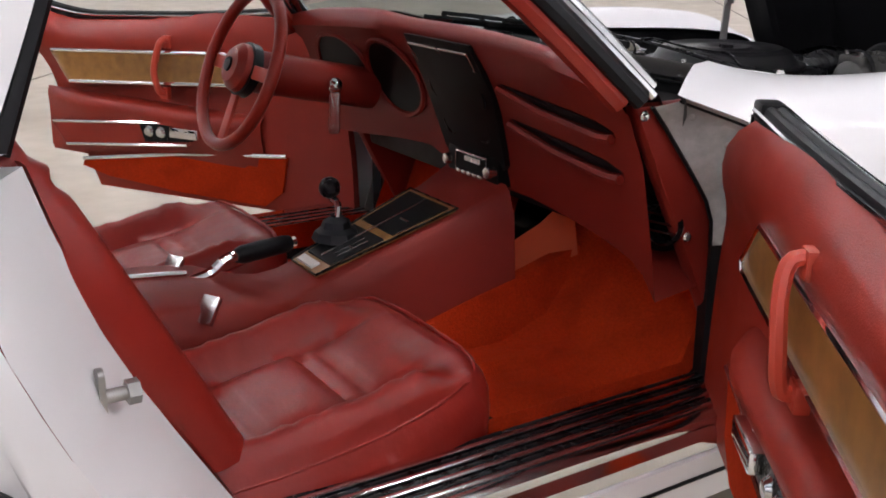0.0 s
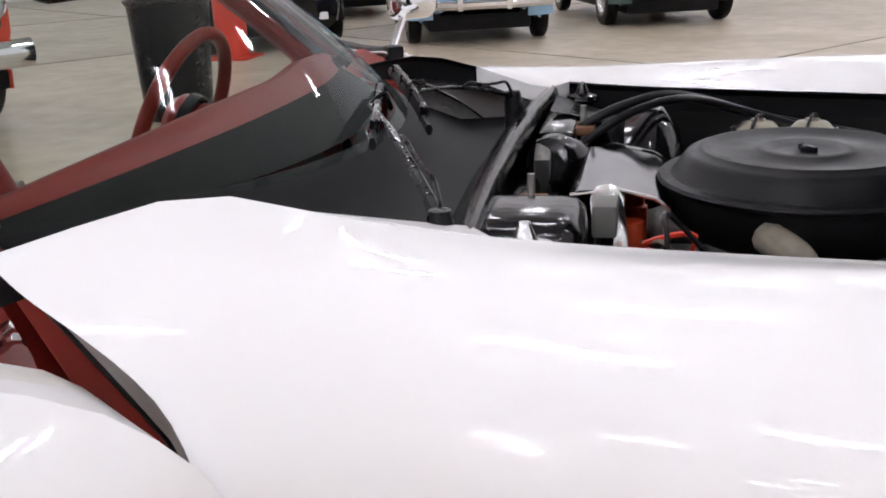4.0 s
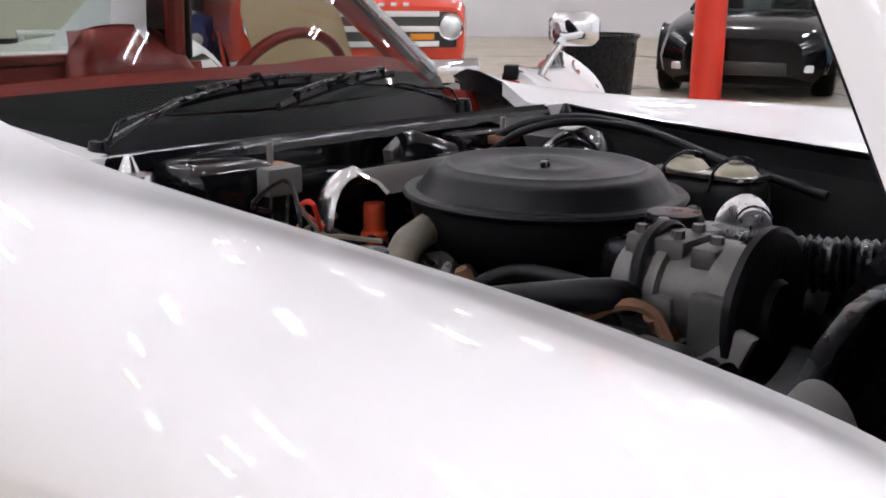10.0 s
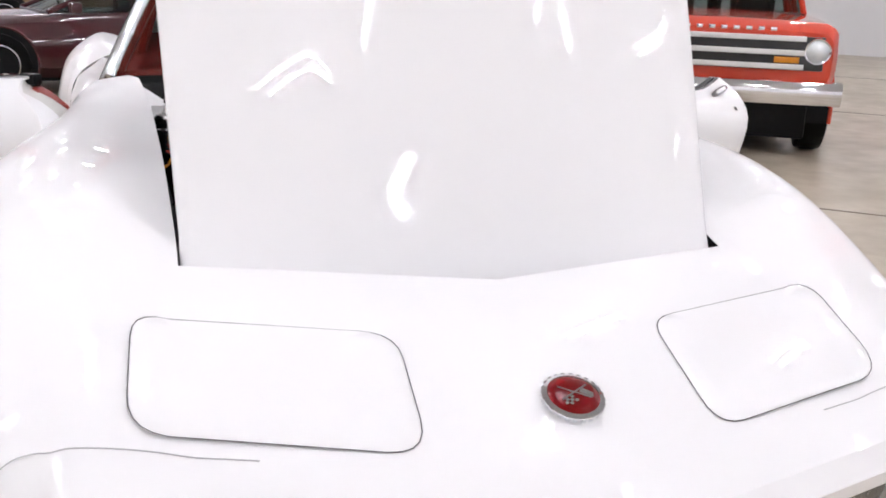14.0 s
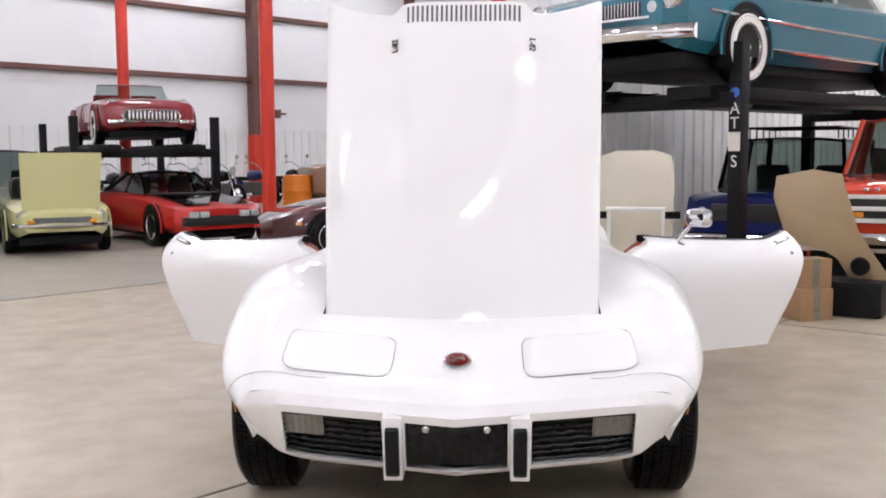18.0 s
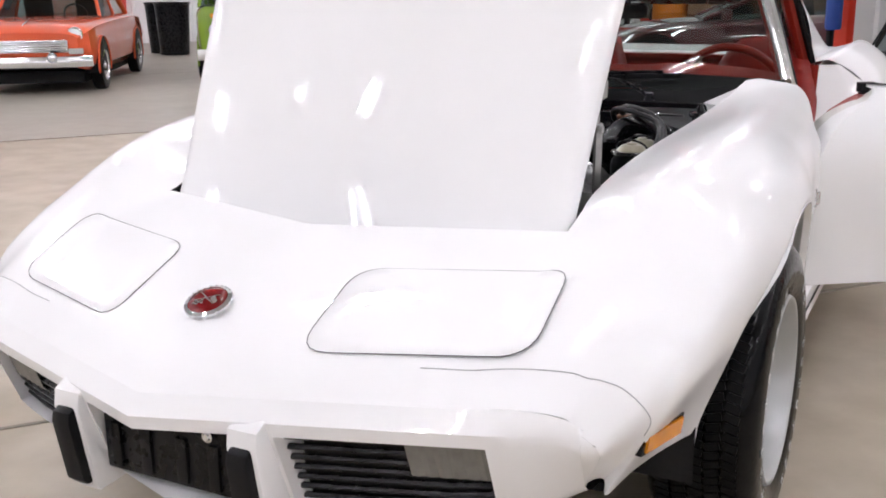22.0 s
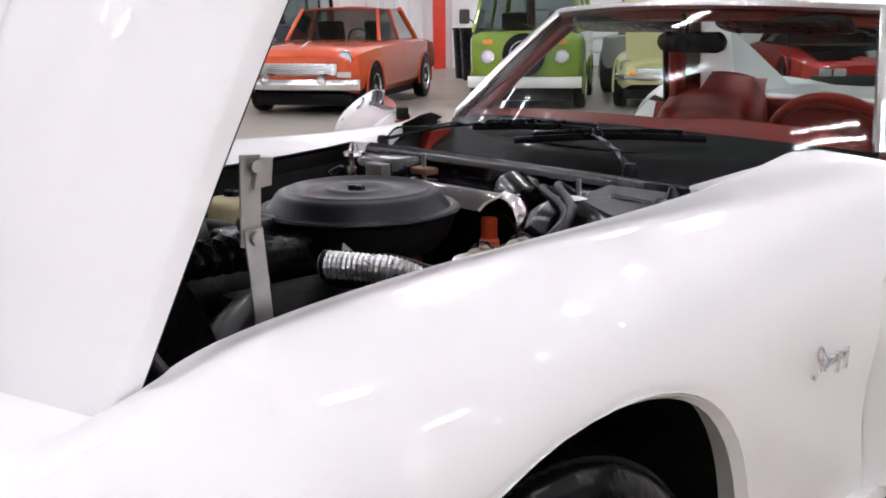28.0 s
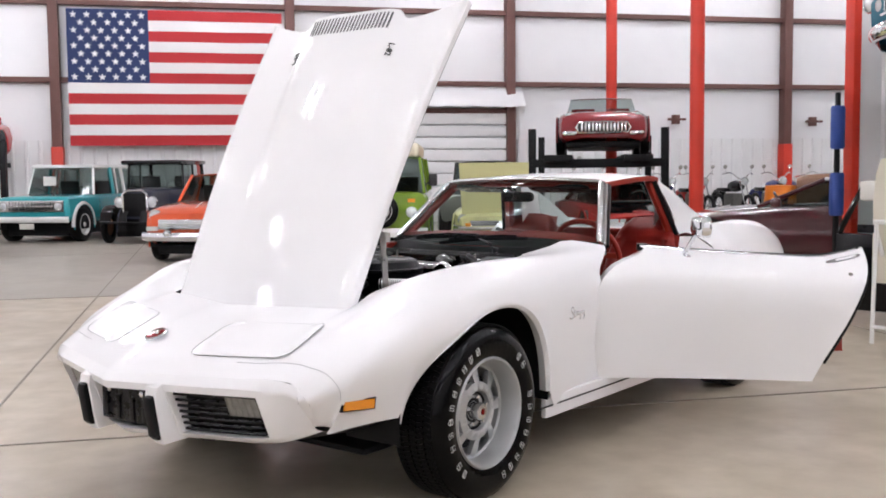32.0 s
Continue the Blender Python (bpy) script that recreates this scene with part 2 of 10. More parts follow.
M_LEATHER = mat("red_leather", (0.22, 0.015, 0.010), 0.34, spec=0.3, stain=0.12, stain_scale=5, dark=(0.12, 0.009, 0.007), rvar=0.08, bump=0.07, bump_scale=60)
M_JAMB = mat("dusty_bare_jamb", (0.50, 0.49, 0.47), 0.75, stain=0.6, stain_scale=9, dark=(0.22, 0.21, 0.19), grain=0.3, grain_scale=60, bump=0.3, bump_scale=120)
M_VINYL = mat("red_vinyl", (0.27, 0.024, 0.014), 0.34, spec=0.3, stain=0.2, stain_scale=5, grain=0.12, grain_scale=200, rvar=0.08, bump=0.12, bump_scale=420)
M_DASH = mat("red_dash_plastic", (0.2, 0.017, 0.011), 0.45, spec=0.22, stain=0.2, stain_scale=6, bump=0.12, bump_scale=380)
M_STRAP = mat("red_strap_plastic", (0.48, 0.055, 0.03), 0.38, rvar=0.06)
M_CARPET = mat("orange_red_carpet", (0.56, 0.040, 0.006), 0.95, stain=0.5, stain_scale=9, dark=(0.20, 0.010, 0.003), grain=0.35, grain_scale=170, bump=0.7, bump_scale=300, spec=0.1)
M_KICK = mat("orange_kick_panel", (0.6, 0.085, 0.022), 0.55, stain=0.25, stain_scale=5)
M_WOOD = mat("walnut_trim", (0.34, 0.16, 0.04), 0.4, coat=0.4, grain=0.55, grain_scale=28, stain=0.4, stain_scale=9, dark=(0.12, 0.05, 0.012))
M_RED_EMBLEM = mat("red_enamel", (0.13, 0.001, 0.002), 0.22, spec=0.2, stain=0.3, stain_scale=30)
M_AMBER = mat("amber_lens", (0.75, 0.27, 0.015), 0.25, coat=0.5, stain=0.2, stain_scale=40)
M_LENS = mat("clear_lens", (0.5, 0.5, 0.47), 0.15, coat=0.6, stain=0.3, stain_scale=40)
M_LENS_GREY = mat("grey_ribbed_lens", (0.17, 0.165, 0.15), 0.2, coat=0.4, stain=0.3, stain_scale=40)
M_LAMP = mat("headlamp_glass", (0.72, 0.75, 0.76), 0.12, 0.4, coat=0.8, stain=0.25, stain_scale=14)
M_LETTER = mat("raised_white_letters", (0.72, 0.72, 0.7), 0.6, grain=0.1)
M_DIALS = mat("black_panels_and_pocket_shade", (0.004, 0.004, 0.0045), 0.45, spec=0.12, rvar=0.1)
M_BRASS = mat("gold_badge", (0.6, 0.38, 0.12), 0.25, 1.0)
M_GLASS = glass_mat("windscreen_glass", (0.88, 0.95, 0.92), 0.78, 0.45)
M_GLASS_DARK = glass_mat("tinted_car_glass", (0.6, 0.68, 0.66), 0.7)
M_TROUGH = mat("dusty_black_plastic", (0.005, 0.005, 0.0055), 0.6, spec=0.1, stain=0.3, stain_scale=8, dark=(0.014, 0.013, 0.012))
M_SILL = mat("polished_sill", (0.78, 0.78, 0.79), 0.16, 1.0, stain=0.06, stain_scale=20, rvar=0.08)
# chrome base darkened to stand for the black hood underside it mirrors
M_CHROME_DARK = mat("chrome_dark_reflection", (0.17, 0.17, 0.18), 0.09, 1.0, stain=0.3, stain_scale=14, rvar=0.06)
M_GAP = mat("panel_gap", (0.12, 0.12, 0.125), 0.8)
M_WHITE_SEAM = mat("paint_seam", (0.42, 0.42, 0.43), 0.5)

# ---------------------------------------------------------------- building
E1 = Vector((0.633, 0.774, 0))       # along the long wall
E2 = Vector((0.774, -0.633, 0))      # towards the long wall
HALL = Matrix(((E1.x, E2.x, 0, 0), (E1.y, E2.y, 0, 0), (0, 0, 1, 0), (0, 0, 0, 1)))   # (along, towards, up)
M_FLOOR = mat("polished_concrete", (0.50, 0.435, 0.34), 0.36, stain=0.8, stain_scale=0.9, dark=(0.30, 0.25, 0.175), grain=0.5, grain_scale=4.5, rvar=0.12, bump=0.04, bump_scale=30)
M_FLOOR_B = mat("grey_concrete", (0.37, 0.34, 0.285), 0.42, stain=0.5, stain_scale=0.6, dark=(0.26, 0.24, 0.21), grain=0.25, grain_scale=6, rvar=0.1)
M_WALL = mat("white_insulation_sheet", (0.8, 0.8, 0.81), 0.32, stain=0.18, stain_scale=0.9, dark=(0.6, 0.6, 0.62), bump=0.9, bump_scale=2.2, rvar=0.1)
M_LINER = mat("white_steel_liner", (0.78, 0.78, 0.78), 0.35, stain=0.12, stain_scale=1.4)
M_GIRT = mat("brown_primer_steel", (0.13, 0.055, 0.045), 0.55, stain=0.3, stain_scale=2.0)
M_POST_RED = mat("red_painted_steel", (0.62, 0.035, 0.015), 0.42, stain=0.18, stain_scale=2)
# ceiling colour lowered to cut fill light and deepen dark reflections
M_CEIL = mat("dimmed_ceiling_sheet", (0.46, 0.46, 0.46), 0.6, stain=0.15, stain_scale=0.8)
M_JOINT = mat("floor_joint", (0.26, 0.235, 0.195), 0.8)
WALL_N, WEST, EAST, SOUTH, TOP = 20.5, -24.0, 13.0, -14.0, 7.6

bm = B()
box(bm, (WEST, SOUTH, -0.2), (EAST, WALL_N, 0.0))
solid("floor", bm, M_FLOOR, "polished beige concrete floor with saw-cut joints and stains", "floor", kind="structure", m=HALL)
bm = B()
box(bm, (WEST + 0.01, 6.6, 0.0), (EAST - 0.01, WALL_N - 0.01, 0.004))
solid("floor_bay", bm, M_FLOOR_B, "greyer concrete floor bay under the parked cars", "floor", kind="structure", m=HALL)
bm = B()
for a in (-16.3, -10.4, -4.45, 1.6, 7.6):
    box(bm, (a - 0.006, SOUTH, 0.0), (a + 0.006, WALL_N, 0.005))
for n in (-5.3, 0.65, 6.6, 12.5):
    box(bm, (WEST, n - 0.006, 0.0), (EAST, n + 0.006, 0.0052))
solid("floor_joint_lines", bm, M_JOINT, "dark saw-cut joints in the concrete floor", "floor joint", kind="structure", m=HALL)


def liner(bm, length, height, pitch=0.3, z0=0.0):
    """Ribbed steel sheet standing along x, facing -y."""
    n = int(length / pitch)
    prof = []
    for k in range(n):
        x = k * pitch
        prof += [(x, 0), (x + pitch * 0.7, 0), (x + pitch * 0.77, -0.03), (x + pitch * 0.93, -0.03)]
    prof.append((n * pitch, 0))
    grid(bm, [[Vector((x, y, z0)) for x, y in prof], [Vector((x, y, z0 + height)) for x, y in prof]])
    return bm


bm = B()
box(bm, (WEST, WALL_N, 0), (EAST, WALL_N + 0.25, TOP))
solid("wall_north", bm, M_WALL, "tall white quilted insulation wall of the hall", "wall", kind="structure", m=HALL)
bm = liner(B(), EAST - WEST, 2.05)
part("liner_sheet", bm, M_LINER, bpy.data.objects["wall_north"], "ribbed white steel lining", angle=20, m=pose(WEST, WALL_N - 0.02, 0))
for nm, lo, hi in (("wall_east", (EAST, SOUTH, 0), (EAST + 0.25, WALL_N, TOP)), ("wall_west", (WEST - 0.25, SOUTH, 0), (WEST, WALL_N, TOP)),
                   ("wall_south", (WEST, SOUTH - 0.25, 0), (EAST, SOUTH, TOP))):
    solid(nm, box(B(), lo, hi), M_WALL, "white insulated hall wall", "wall", kind="structure", m=HALL)
solid("ceiling", box(B(), (WEST, SOUTH, TOP), (EAST, WALL_N, TOP + 0.2)), M_CEIL, "sheet ceiling of the hall, greyed to dim its bounce and reflections", "ceiling", kind="structure", m=HALL)

# steel frame on the wall
frame_ob = thing("wall_frame", "brown primed steel girts and columns on the white wall", "steel frame", kind="structure", m=HALL)
for z in (3.45, 5.2):
    part("girt", box(B(), (WEST, WALL_N - 0.22, z - 0.09), (EAST, WALL_N - 0.03, z + 0.03), 0.01), M_GIRT, frame_ob)
for a in (-21.0, -14.7, -7.0, -1.55, 3.75, 9.0):
    part("column", box(B(), (a - 0.11, WALL_N - 0.32, 1.9 if a in (3.75, -1.55, -14.7) else 0), (a + 0.11, WALL_N - 0.03, TOP), 0.012), M_GIRT, frame_ob)
    if a in (3.75, -1.55, -14.7):
        part("column_foot", box(B(), (a - 0.13, WALL_N - 0.34, 0), (a + 0.13, WALL_N - 0.03, 1.9), 0.012), M_POST_RED, frame_ob, "red painted column foot")


def post(x, y, r=0.15, h=TOP):
    t = thing("red_post", "round red painted steel post holding the roof", "post", group="roof posts", m=pose(x, y, 0))
    part("shaft", lathe(B(), [(0, 0), (r, 0), (r, h - 0.02), (0, h - 0.02)], 28), M_POST_RED, t)
    part("base_plate", box(B(), (-r * 1.5, -r * 1.5, 0), (r * 1.5, r * 1.5, 0.02), 0.003), M_POST_RED, t)
    return t


post(3.19, -11.12, 0.105)
post(6.9, -15.4, 0.11)
post(-8.35, -4.75, 0.16)

# strip lights
M_TUBE = mat("lit_tube", (0.965, 0.95, 1.025), 0.5, emit=TUBE_POWER)
M_FIXTURE = mat("white_fixture_enamel", (0.8, 0.8, 0.8), 0.4)


def strip_light(a, n):
    t = thing("ceiling_light", "white fluorescent strip light hanging under the ceiling", "ceiling light", group="hall lights", m=HALL @ pose(a, n, TOP - 0.55))
    part("housing", box(B(), (-0.66, -0.2, 0.0), (0.66, 0.2, 0.07), 0.01), M_FIXTURE, t)
    for s in (-0.1, 0.1):
        part("tube", tube(B(), [(-0.6, s, -0.03), (0.6, s, -0.03)], 0.02, 8), M_TUBE, t)
    for s in (-0.5, 0.5):
        part("hanger", tube(B(), [(s, 0, 0.07), (s, 0, 0.54)], 0.006, 5), M_STEEL, t)
    return t


for i, a in enumerate((-19.5, -13.5, -7.5, -1.5, 4.5, 10.0)):
    for n in (-11.0, -7.5, -4.0, -0.5, 3.0, 6.5, 10.0, 14.0, 17.8):
        strip_light(a + (1.6 if int(n) % 2 else 0), n)

# ---------------------------------------------------------------- white sports car
# x to its right, y forward from the front axle, z up
car = thing("sports_car", "white two-seat sports car with raised hood and both doors open", "car")

Y0 = [-1.27, -1.10, -0.95, -0.80, -0.60, -0.40, -0.20, 0.0, 0.20, 0.40, 0.60, 0.80, 0.95, 1.05]
T_XE = [0.674, 0.565, 0.538, 0.524, 0.518, 0.514, 0.510, 0.507, 0.504, 0.500, 0.500, 0.500, 0.500, 0.500]
T_ZE = [0.884, 0.915, 0.888, 0.864, 0.850, 0.841, 0.833, 0.823, 0.802, 0.766, 0.750, 0.692, 0.629, 0.568]
T_XC = [0.733, 0.722, 0.710, 0.702, 0.704, 0.708, 0.710, 0.708, 0.700, 0.680, 0.675, 0.670, 0.665, 0.660]
T_ZC = [0.838, 0.858, 0.866, 0.871, 0.878, 0.886, 0.890, 0.883, 0.864, 0.835, 0.784, 0.708, 0.634, 0.566]
T_XS = [0.800, 0.802, 0.806, 0.814, 0.830, 0.852, 0.870, 0.878, 0.874, 0.858, 0.832, 0.796, 0.762, 0.715]
T_ZS = [0.700, 0.700, 0.700, 0.700, 0.702, 0.704, 0.700, 0.690, 0.672, 0.645, 0.608, 0.565, 0.535, 0.510]
T_XB = [0.770, 0.772, 0.776, 0.784, 0.800, 0.845, 0.868, 0.872, 0.866, 0.775, 0.708, 0.690, 0.678, 0.664]
SWEEP = 0.326
ARCH_R, ARCH_Z, ARCH_Y, ARCH_H = 0.453, 0.325, -0.035, 0.408


def ease(k):
    k = min(max(k, 0), 1)
    return k * k * (3 - 2 * k)


def sweep(w, x):
    """Rearward sweep of the nose."""
    return w - SWEEP * abs(x) * ease((w - 0.2) / 0.4)


def deck_z(w):
    return cr([0.2, 0.40, 0.492, 0.743, 0.965, 1.05], [0.786, 0.764, 0.753, 0.709, 0.622, 0.570], w)


def bottom_z(y):
    if abs(y - ARCH_Y) < ARCH_R:
        u = (y - ARCH_Y) / ARCH_R
        return ARCH_Z + ARCH_H * math.sqrt(max(1 - (u + 0.13 * (1 - u * u)) ** 2, 0))
    if y >= ARCH_R + ARCH_Y:
        return cr([ARCH_R, 0.6, 0.75, 0.95, 1.05], [0.385, 0.378, 0.374, 0.388, 0.402], y)
    return cr([-1.3, -0.75, -0.55, -ARCH_R + ARCH_Y], [0.235, 0.235, 0.245, 0.325], y)


YREAR = [-1.228, -1.213, -1.19, -1.152, -1.10, -1.03, -0.992, -0.964, -0.938, -1.02]


def fender_point(w, c):
    """Point on the right fender: w along the car, c from the inner edge (0) over the crest (1) and side (2) to the bottom (3)."""
    xe, ze, xc, zc, xs, zs, xb = (cr(Y0, t, w) for t in (T_XE, T_ZE, T_XC, T_ZC, T_XS, T_ZS, T_XB))
    if w > 0.35:
        ze = deck_z(w)
        zc = max(zc, ze) if w < 0.9 else zc
    kc = ease(c - 1)
    ks = ease((w - 0.2) / 0.4) * (1 - kc) + ease((w - 0.62) / 0.4) * kc
    zb = bottom_z(w)
    zs = max(zs, zb + 0.03)
    xm, zm = (xe + xc) / 2, ze + (zc - ze) * 0.5 + 0.006
    d = zs - zb
    xq = xs + (xb - xs) * 0.45
    ctrl = [(xe, ze), (xm, zm), (xc, zc), (xs - 0.035, zc - (zc - zs) * 0.42), (xs, zs), (xq, zb + d * 0.5), (xb, zb)]
    pos = [0, 0.5, 1, 1.55, 2, 2.5, 3]
    x = cr(pos, [p[0] for p in ctrl], c)
    z = cr(pos, [p[1] for p in ctrl], c)
    yr = cr([0, 0.25, 0.5, 0.8, 1.1, 1.5, 1.8, 2.1, 2.5, 3.0], YREAR, c)
    y = w
    if w < -0.7:
        y = -0.7 + (w + 0.7) / 0.57 * (-0.7 - yr)
    y = y - SWEEP * min(x, 0.76) * ks
    if c > 2 and w > 0.6:   # undercut towards the chin
        y -= 0.11 * ease((w - 0.78) / 0.27) * (c - 2)
    # scooped vent behind the wheel
    if -0.9 < w < -0.45 and 2.0 < c < 2.9:
        k = math.sin((c - 2.0) / 0.9 * math.pi) * max(0, 1 - abs((w + 0.66) / 0.2)) * 0.018
        x -= k
    return Vector((x, y, z))


ws = sorted(set([-1.27, -1.2, -1.13, -1.06, -1.0, -0.94, -0.88, -0.82, -0.77, -0.72, -0.66, -0.6, -0.54, -0.48]
                + [ARCH_Y + ARCH_R * math.sin(radians(a)) for a in range(-90, 91, 6)]
                + [0.44, 0.49, 0.52, 0.545, 0.575, 0.61, 0.66, 0.71, 0.76, 0.81, 0.86, 0.91, 0.95, 0.98, 1.01, 1.03, 1.05]))
cs = [i / 8 for i in range(0, 25)]
NOSE_ROWS = [w for w in ws if w >= 0.544]

SKIN = np.array([[fender_point(w, c)[:] for c in cs] for w in ws])
for _ in range(14):
    inner = SKIN[1:-1, 1:-1]
    d1 = np.linalg.norm(SKIN[2:, 1:-1] - inner, axis=2, keepdims=True) + 1e-6
    d0 = np.linalg.norm(SKIN[:-2, 1:-1] - inner, axis=2, keepdims=True) + 1e-6
    along = (SKIN[2:, 1:-1] / d1 + SKIN[:-2, 1:-1] / d0) / (1 / d1 + 1 / d0)
    across = (SKIN[1:-1, 2:] + SKIN[1:-1, :-2]) / 2
    SKIN[1:-1, 1:-1] = inner * 0.5 + along * 0.35 + across * 0.15
# level run-out to the edge of the hood opening
for i, w in enumerate(ws):
    k = 0.85 * ease((w + 0.95) / 0.2) * ease((0.5 - w) / 0.2)
    z = 1.6 * SKIN[i, 1, 2] - 0.6 * SKIN[i, 2, 2]
    SKIN[i, 0, 2] += k * max(0.0, z - SKIN[i, 0, 2])
bm = B()
grid(bm, [[Vector(p) for p in r] for r in SKIN])
# nose deck between the fenders
rows = []
for w in NOSE_ROWS:
    xe = cr(Y0, T_XE, w)
    rows.append([Vector((xe * k / 10, sweep(w, xe * k / 10), deck_z(w))) for k in range(11)])
grid(bm, rows)
# hood front edge flange
edge = rows[0]
grid(bm, [edge, [p + Vector((0, -0.008, -0.008)) for p in edge], [p + Vector((0, -0.008, -0.04)) for p in edge]])
# returned lip of the wheel arch
lip = [fender_point(ARCH_Y + ARCH_R * math.sin(radians(a)), 3) for a in range(-90, 91, 6)]
grid(bm, [lip, [p + Vector((0.004, 0, 0)) for p in lip], [p + Vector((-0.012, 0, 0)) + (Vector((0, p.y, p.z - ARCH_Z)).normalized() * -0.012) for p in lip], [p + Vector((-0.05, 0, 0)) for p in lip]])
mirrored(bm)
part("front_body", bm, M_WHITE, car, "glossy white front fenders and nose", angle=50)

# black channel under the edges of the hood opening
for sgn in (1, -1):
    bm = B()
    edge = [fender_point(w, 0) for w in ws if w <= 0.546]
    grid(bm, [[Vector(((p.x + dx) * sgn, p.y, p.z + dz)) for p in edge] for dx, dz in ((0.001, -0.0015), (0.016, -0.012), (0.016, -0.05))])
    part("hood_channel", bm, M_BLACK_MATT, car)

# bare jamb between the fender's rear edge and the side of the dashboard
for sgn in (1, -1):
    for lo, hi, mt, nm, lb in ((0.02, 2.15, M_JAMB, "fender_jamb", "dusty bare jamb behind the fender edge"), (2.15, 3.0, M_RUBBER, "fender_seal", "black seal behind the fender edge")):
        bm = B()
        rows = []
        for k in range(19):
            c = lo + (hi - lo) * k / 18
            p = fender_point(-1.27, c)
            zi = cr([0.24, 0.45, 0.57, 0.70, 0.80, 0.84, 0.90], [0.24, 0.42, 0.53, 0.65, 0.775, 0.83, 0.868], p.z)
            q = Vector((0.634, cr([0.24, 0.42, 0.53, 0.648, 0.687, 0.813, 0.864], [-1.06, -1.065, -1.068, -1.075, -1.098, -1.20, -1.245], zi), zi))
            e = p + Vector((-0.012, 0.018, -0.012))
            rows.append([p + Vector((-0.002, 0.003, -0.002)), e, e.lerp(q, 0.35) + Vector((0, 0.008, 0)), e.lerp(q, 0.7) + Vector((0, 0.006, 0)), q, q + Vector((-0.03, 0.01, 0))])
        grid(bm, [[Vector((v.x * sgn, v.y, v.z)) for v in r] for r in rows])
        fj = part(nm, bm, mt, car, lb, 60)
        if nm == "fender_jamb":
            part("jamb_gap", tube(B(), [Vector((r[1].x * sgn, r[1].y - 0.002, r[1].z)) for r in rows], 0.003, 5), M_RUBBER, fj)
            part("cover_seal", tube(B(), [Vector((r[4].x * sgn, r[4].y - 0.002, r[4].z)) for r in rows], 0.004, 5), M_RUBBER, fj)
            for i in (6, 11):
                g = rows[i][2].lerp(rows[i][3], 0.5)
                part("jamb_screw", lathe(B(), [(0, 0.004), (0.005, 0.003), (0.007, 0)], 10, m=pose(g.x * sgn, g.y - 0.003, g.z, 80, 0, 30 * sgn)), M_STEEL, fj)

# ---- front fascia
FZ = [(0.0, 0.0), (0.028, -0.031), (0.022, -0.056), (-0.036, -0.210), (-0.052, -0.224), (-0.08, -0.235)]


def fascia(x, k):
    """k-th level of the front face at x."""
    xa = abs(x)
    dy, dz = FZ[k]
    e = ease((xa - 0.56) / 0.13)
    y = sweep(1.05, xa)
    if k >= 3:
        rise = 0.0 if xa < 0.45 else 0.038 * ((xa - 0.45) / 0.22) ** 2
        p = Vector((xa - 0.022 * e, y + dy - 0.05 * e, deck_z(1.05) + dz + rise))
    else:
        z0 = cr([0.5, 0.54, 0.58, 0.624, 0.66, 0.68, 0.697], [0.57, 0.573, 0.574, 0.571, 0.564, 0.554, 0.54], max(xa, 0.5))
        zk = deck_z(1.05) + dz
        p = Vector((xa, y + dy * (1 - 0.7 * e), z0 if k == 0 else zk + (z0 + dz * 0.75 - zk) * e))
    return Vector((p.x if x > 0 else -p.x, p.y, p.z))


def grille_gap(xm):
    return (0.228 < xm < 0.555) or xm < 0.155


xs_f = [0, 0.04, 0.08, 0.12, 0.155, 0.17, 0.2, 0.228, 0.26, 0.3, 0.34, 0.38, 0.42, 0.46, 0.5, 0.53, 0.555, 0.59, 0.62, 0.645, 0.665, 0.68, 0.69]
bm = B()
F = [[bm.verts.new(fascia(x, k)) for k in range(len(FZ))] for x in xs_f]
for i in range(len(xs_f) - 1):
    for k in range(len(FZ) - 1):
        if k == 2 and grille_gap((xs_f[i] + xs_f[i + 1]) / 2):
            continue
        bm.faces.new((F[i][k], F[i + 1][k], F[i + 1][k + 1], F[i][k + 1]))
# corner joins the fender side
corner = [fender_point(1.05, 1.5 + 1.5 * j / 10) for j in range(11)]
ends = [fascia(0.69, k) for k in range(6)]


def on_end(z):
    """Point at height z on the outer end of the bumper cover."""
    for p, q in zip(ends[:-1], ends[1:]):
        if p.z >= z >= q.z:
            return p.lerp(q, (p.z - z) / max(p.z - q.z, 1e-6))
    return ends[0] if z > ends[0].z else ends[-1]


grid(bm, [corner, [on_end(p.z) for p in corner]])
# tongue tucked under the end of the fender
e2 = [fascia(x, 0) for x in (0.51, 0.535, 0.565, 0.6, 0.63, 0.66, 0.69)]
grid(bm, [e2, [p + Vector((0, -0.02, -0.008)) for p in e2]])
# reveals of the openings
for a, b in ((0.228, 0.555), (0.0, 0.155)):
    xo = [x for x in xs_f if a <= x <= b]
    for k in (2, 3):
        r0 = [fascia(x, k) for x in xo]
        grid(bm, [r0, [p + Vector((0, -0.05, 0.0)) for p in r0]])
    for x in (a, b):
        if x > 0:
            r0 = [fascia(x, 2), fascia(x, 3)]
            grid(bm, [r0, [p + Vector((0, -0.05, 0)) for p in r0]])
mirrored(bm)
part("front_fascia", bm, M_WHITE, car, "white flexible front bumper cover with grille openings", angle=45)
bm = B()
grid(bm, [[fascia(x, 5) for x in xs_f], [fascia(x, 5) + Vector((0, -0.3, -0.03)) for x in xs_f]])
mirrored(bm)
part("chin_pan", bm, M_BLACK_MATT, car)

# unseen plate added below the car to block light and deepen its floor shadow
part("underbody", box(B(), (-0.6, -3.4, 0.22), (0.6, 0.42, 0.245), 0.01), M_BLACK_MATT, car)

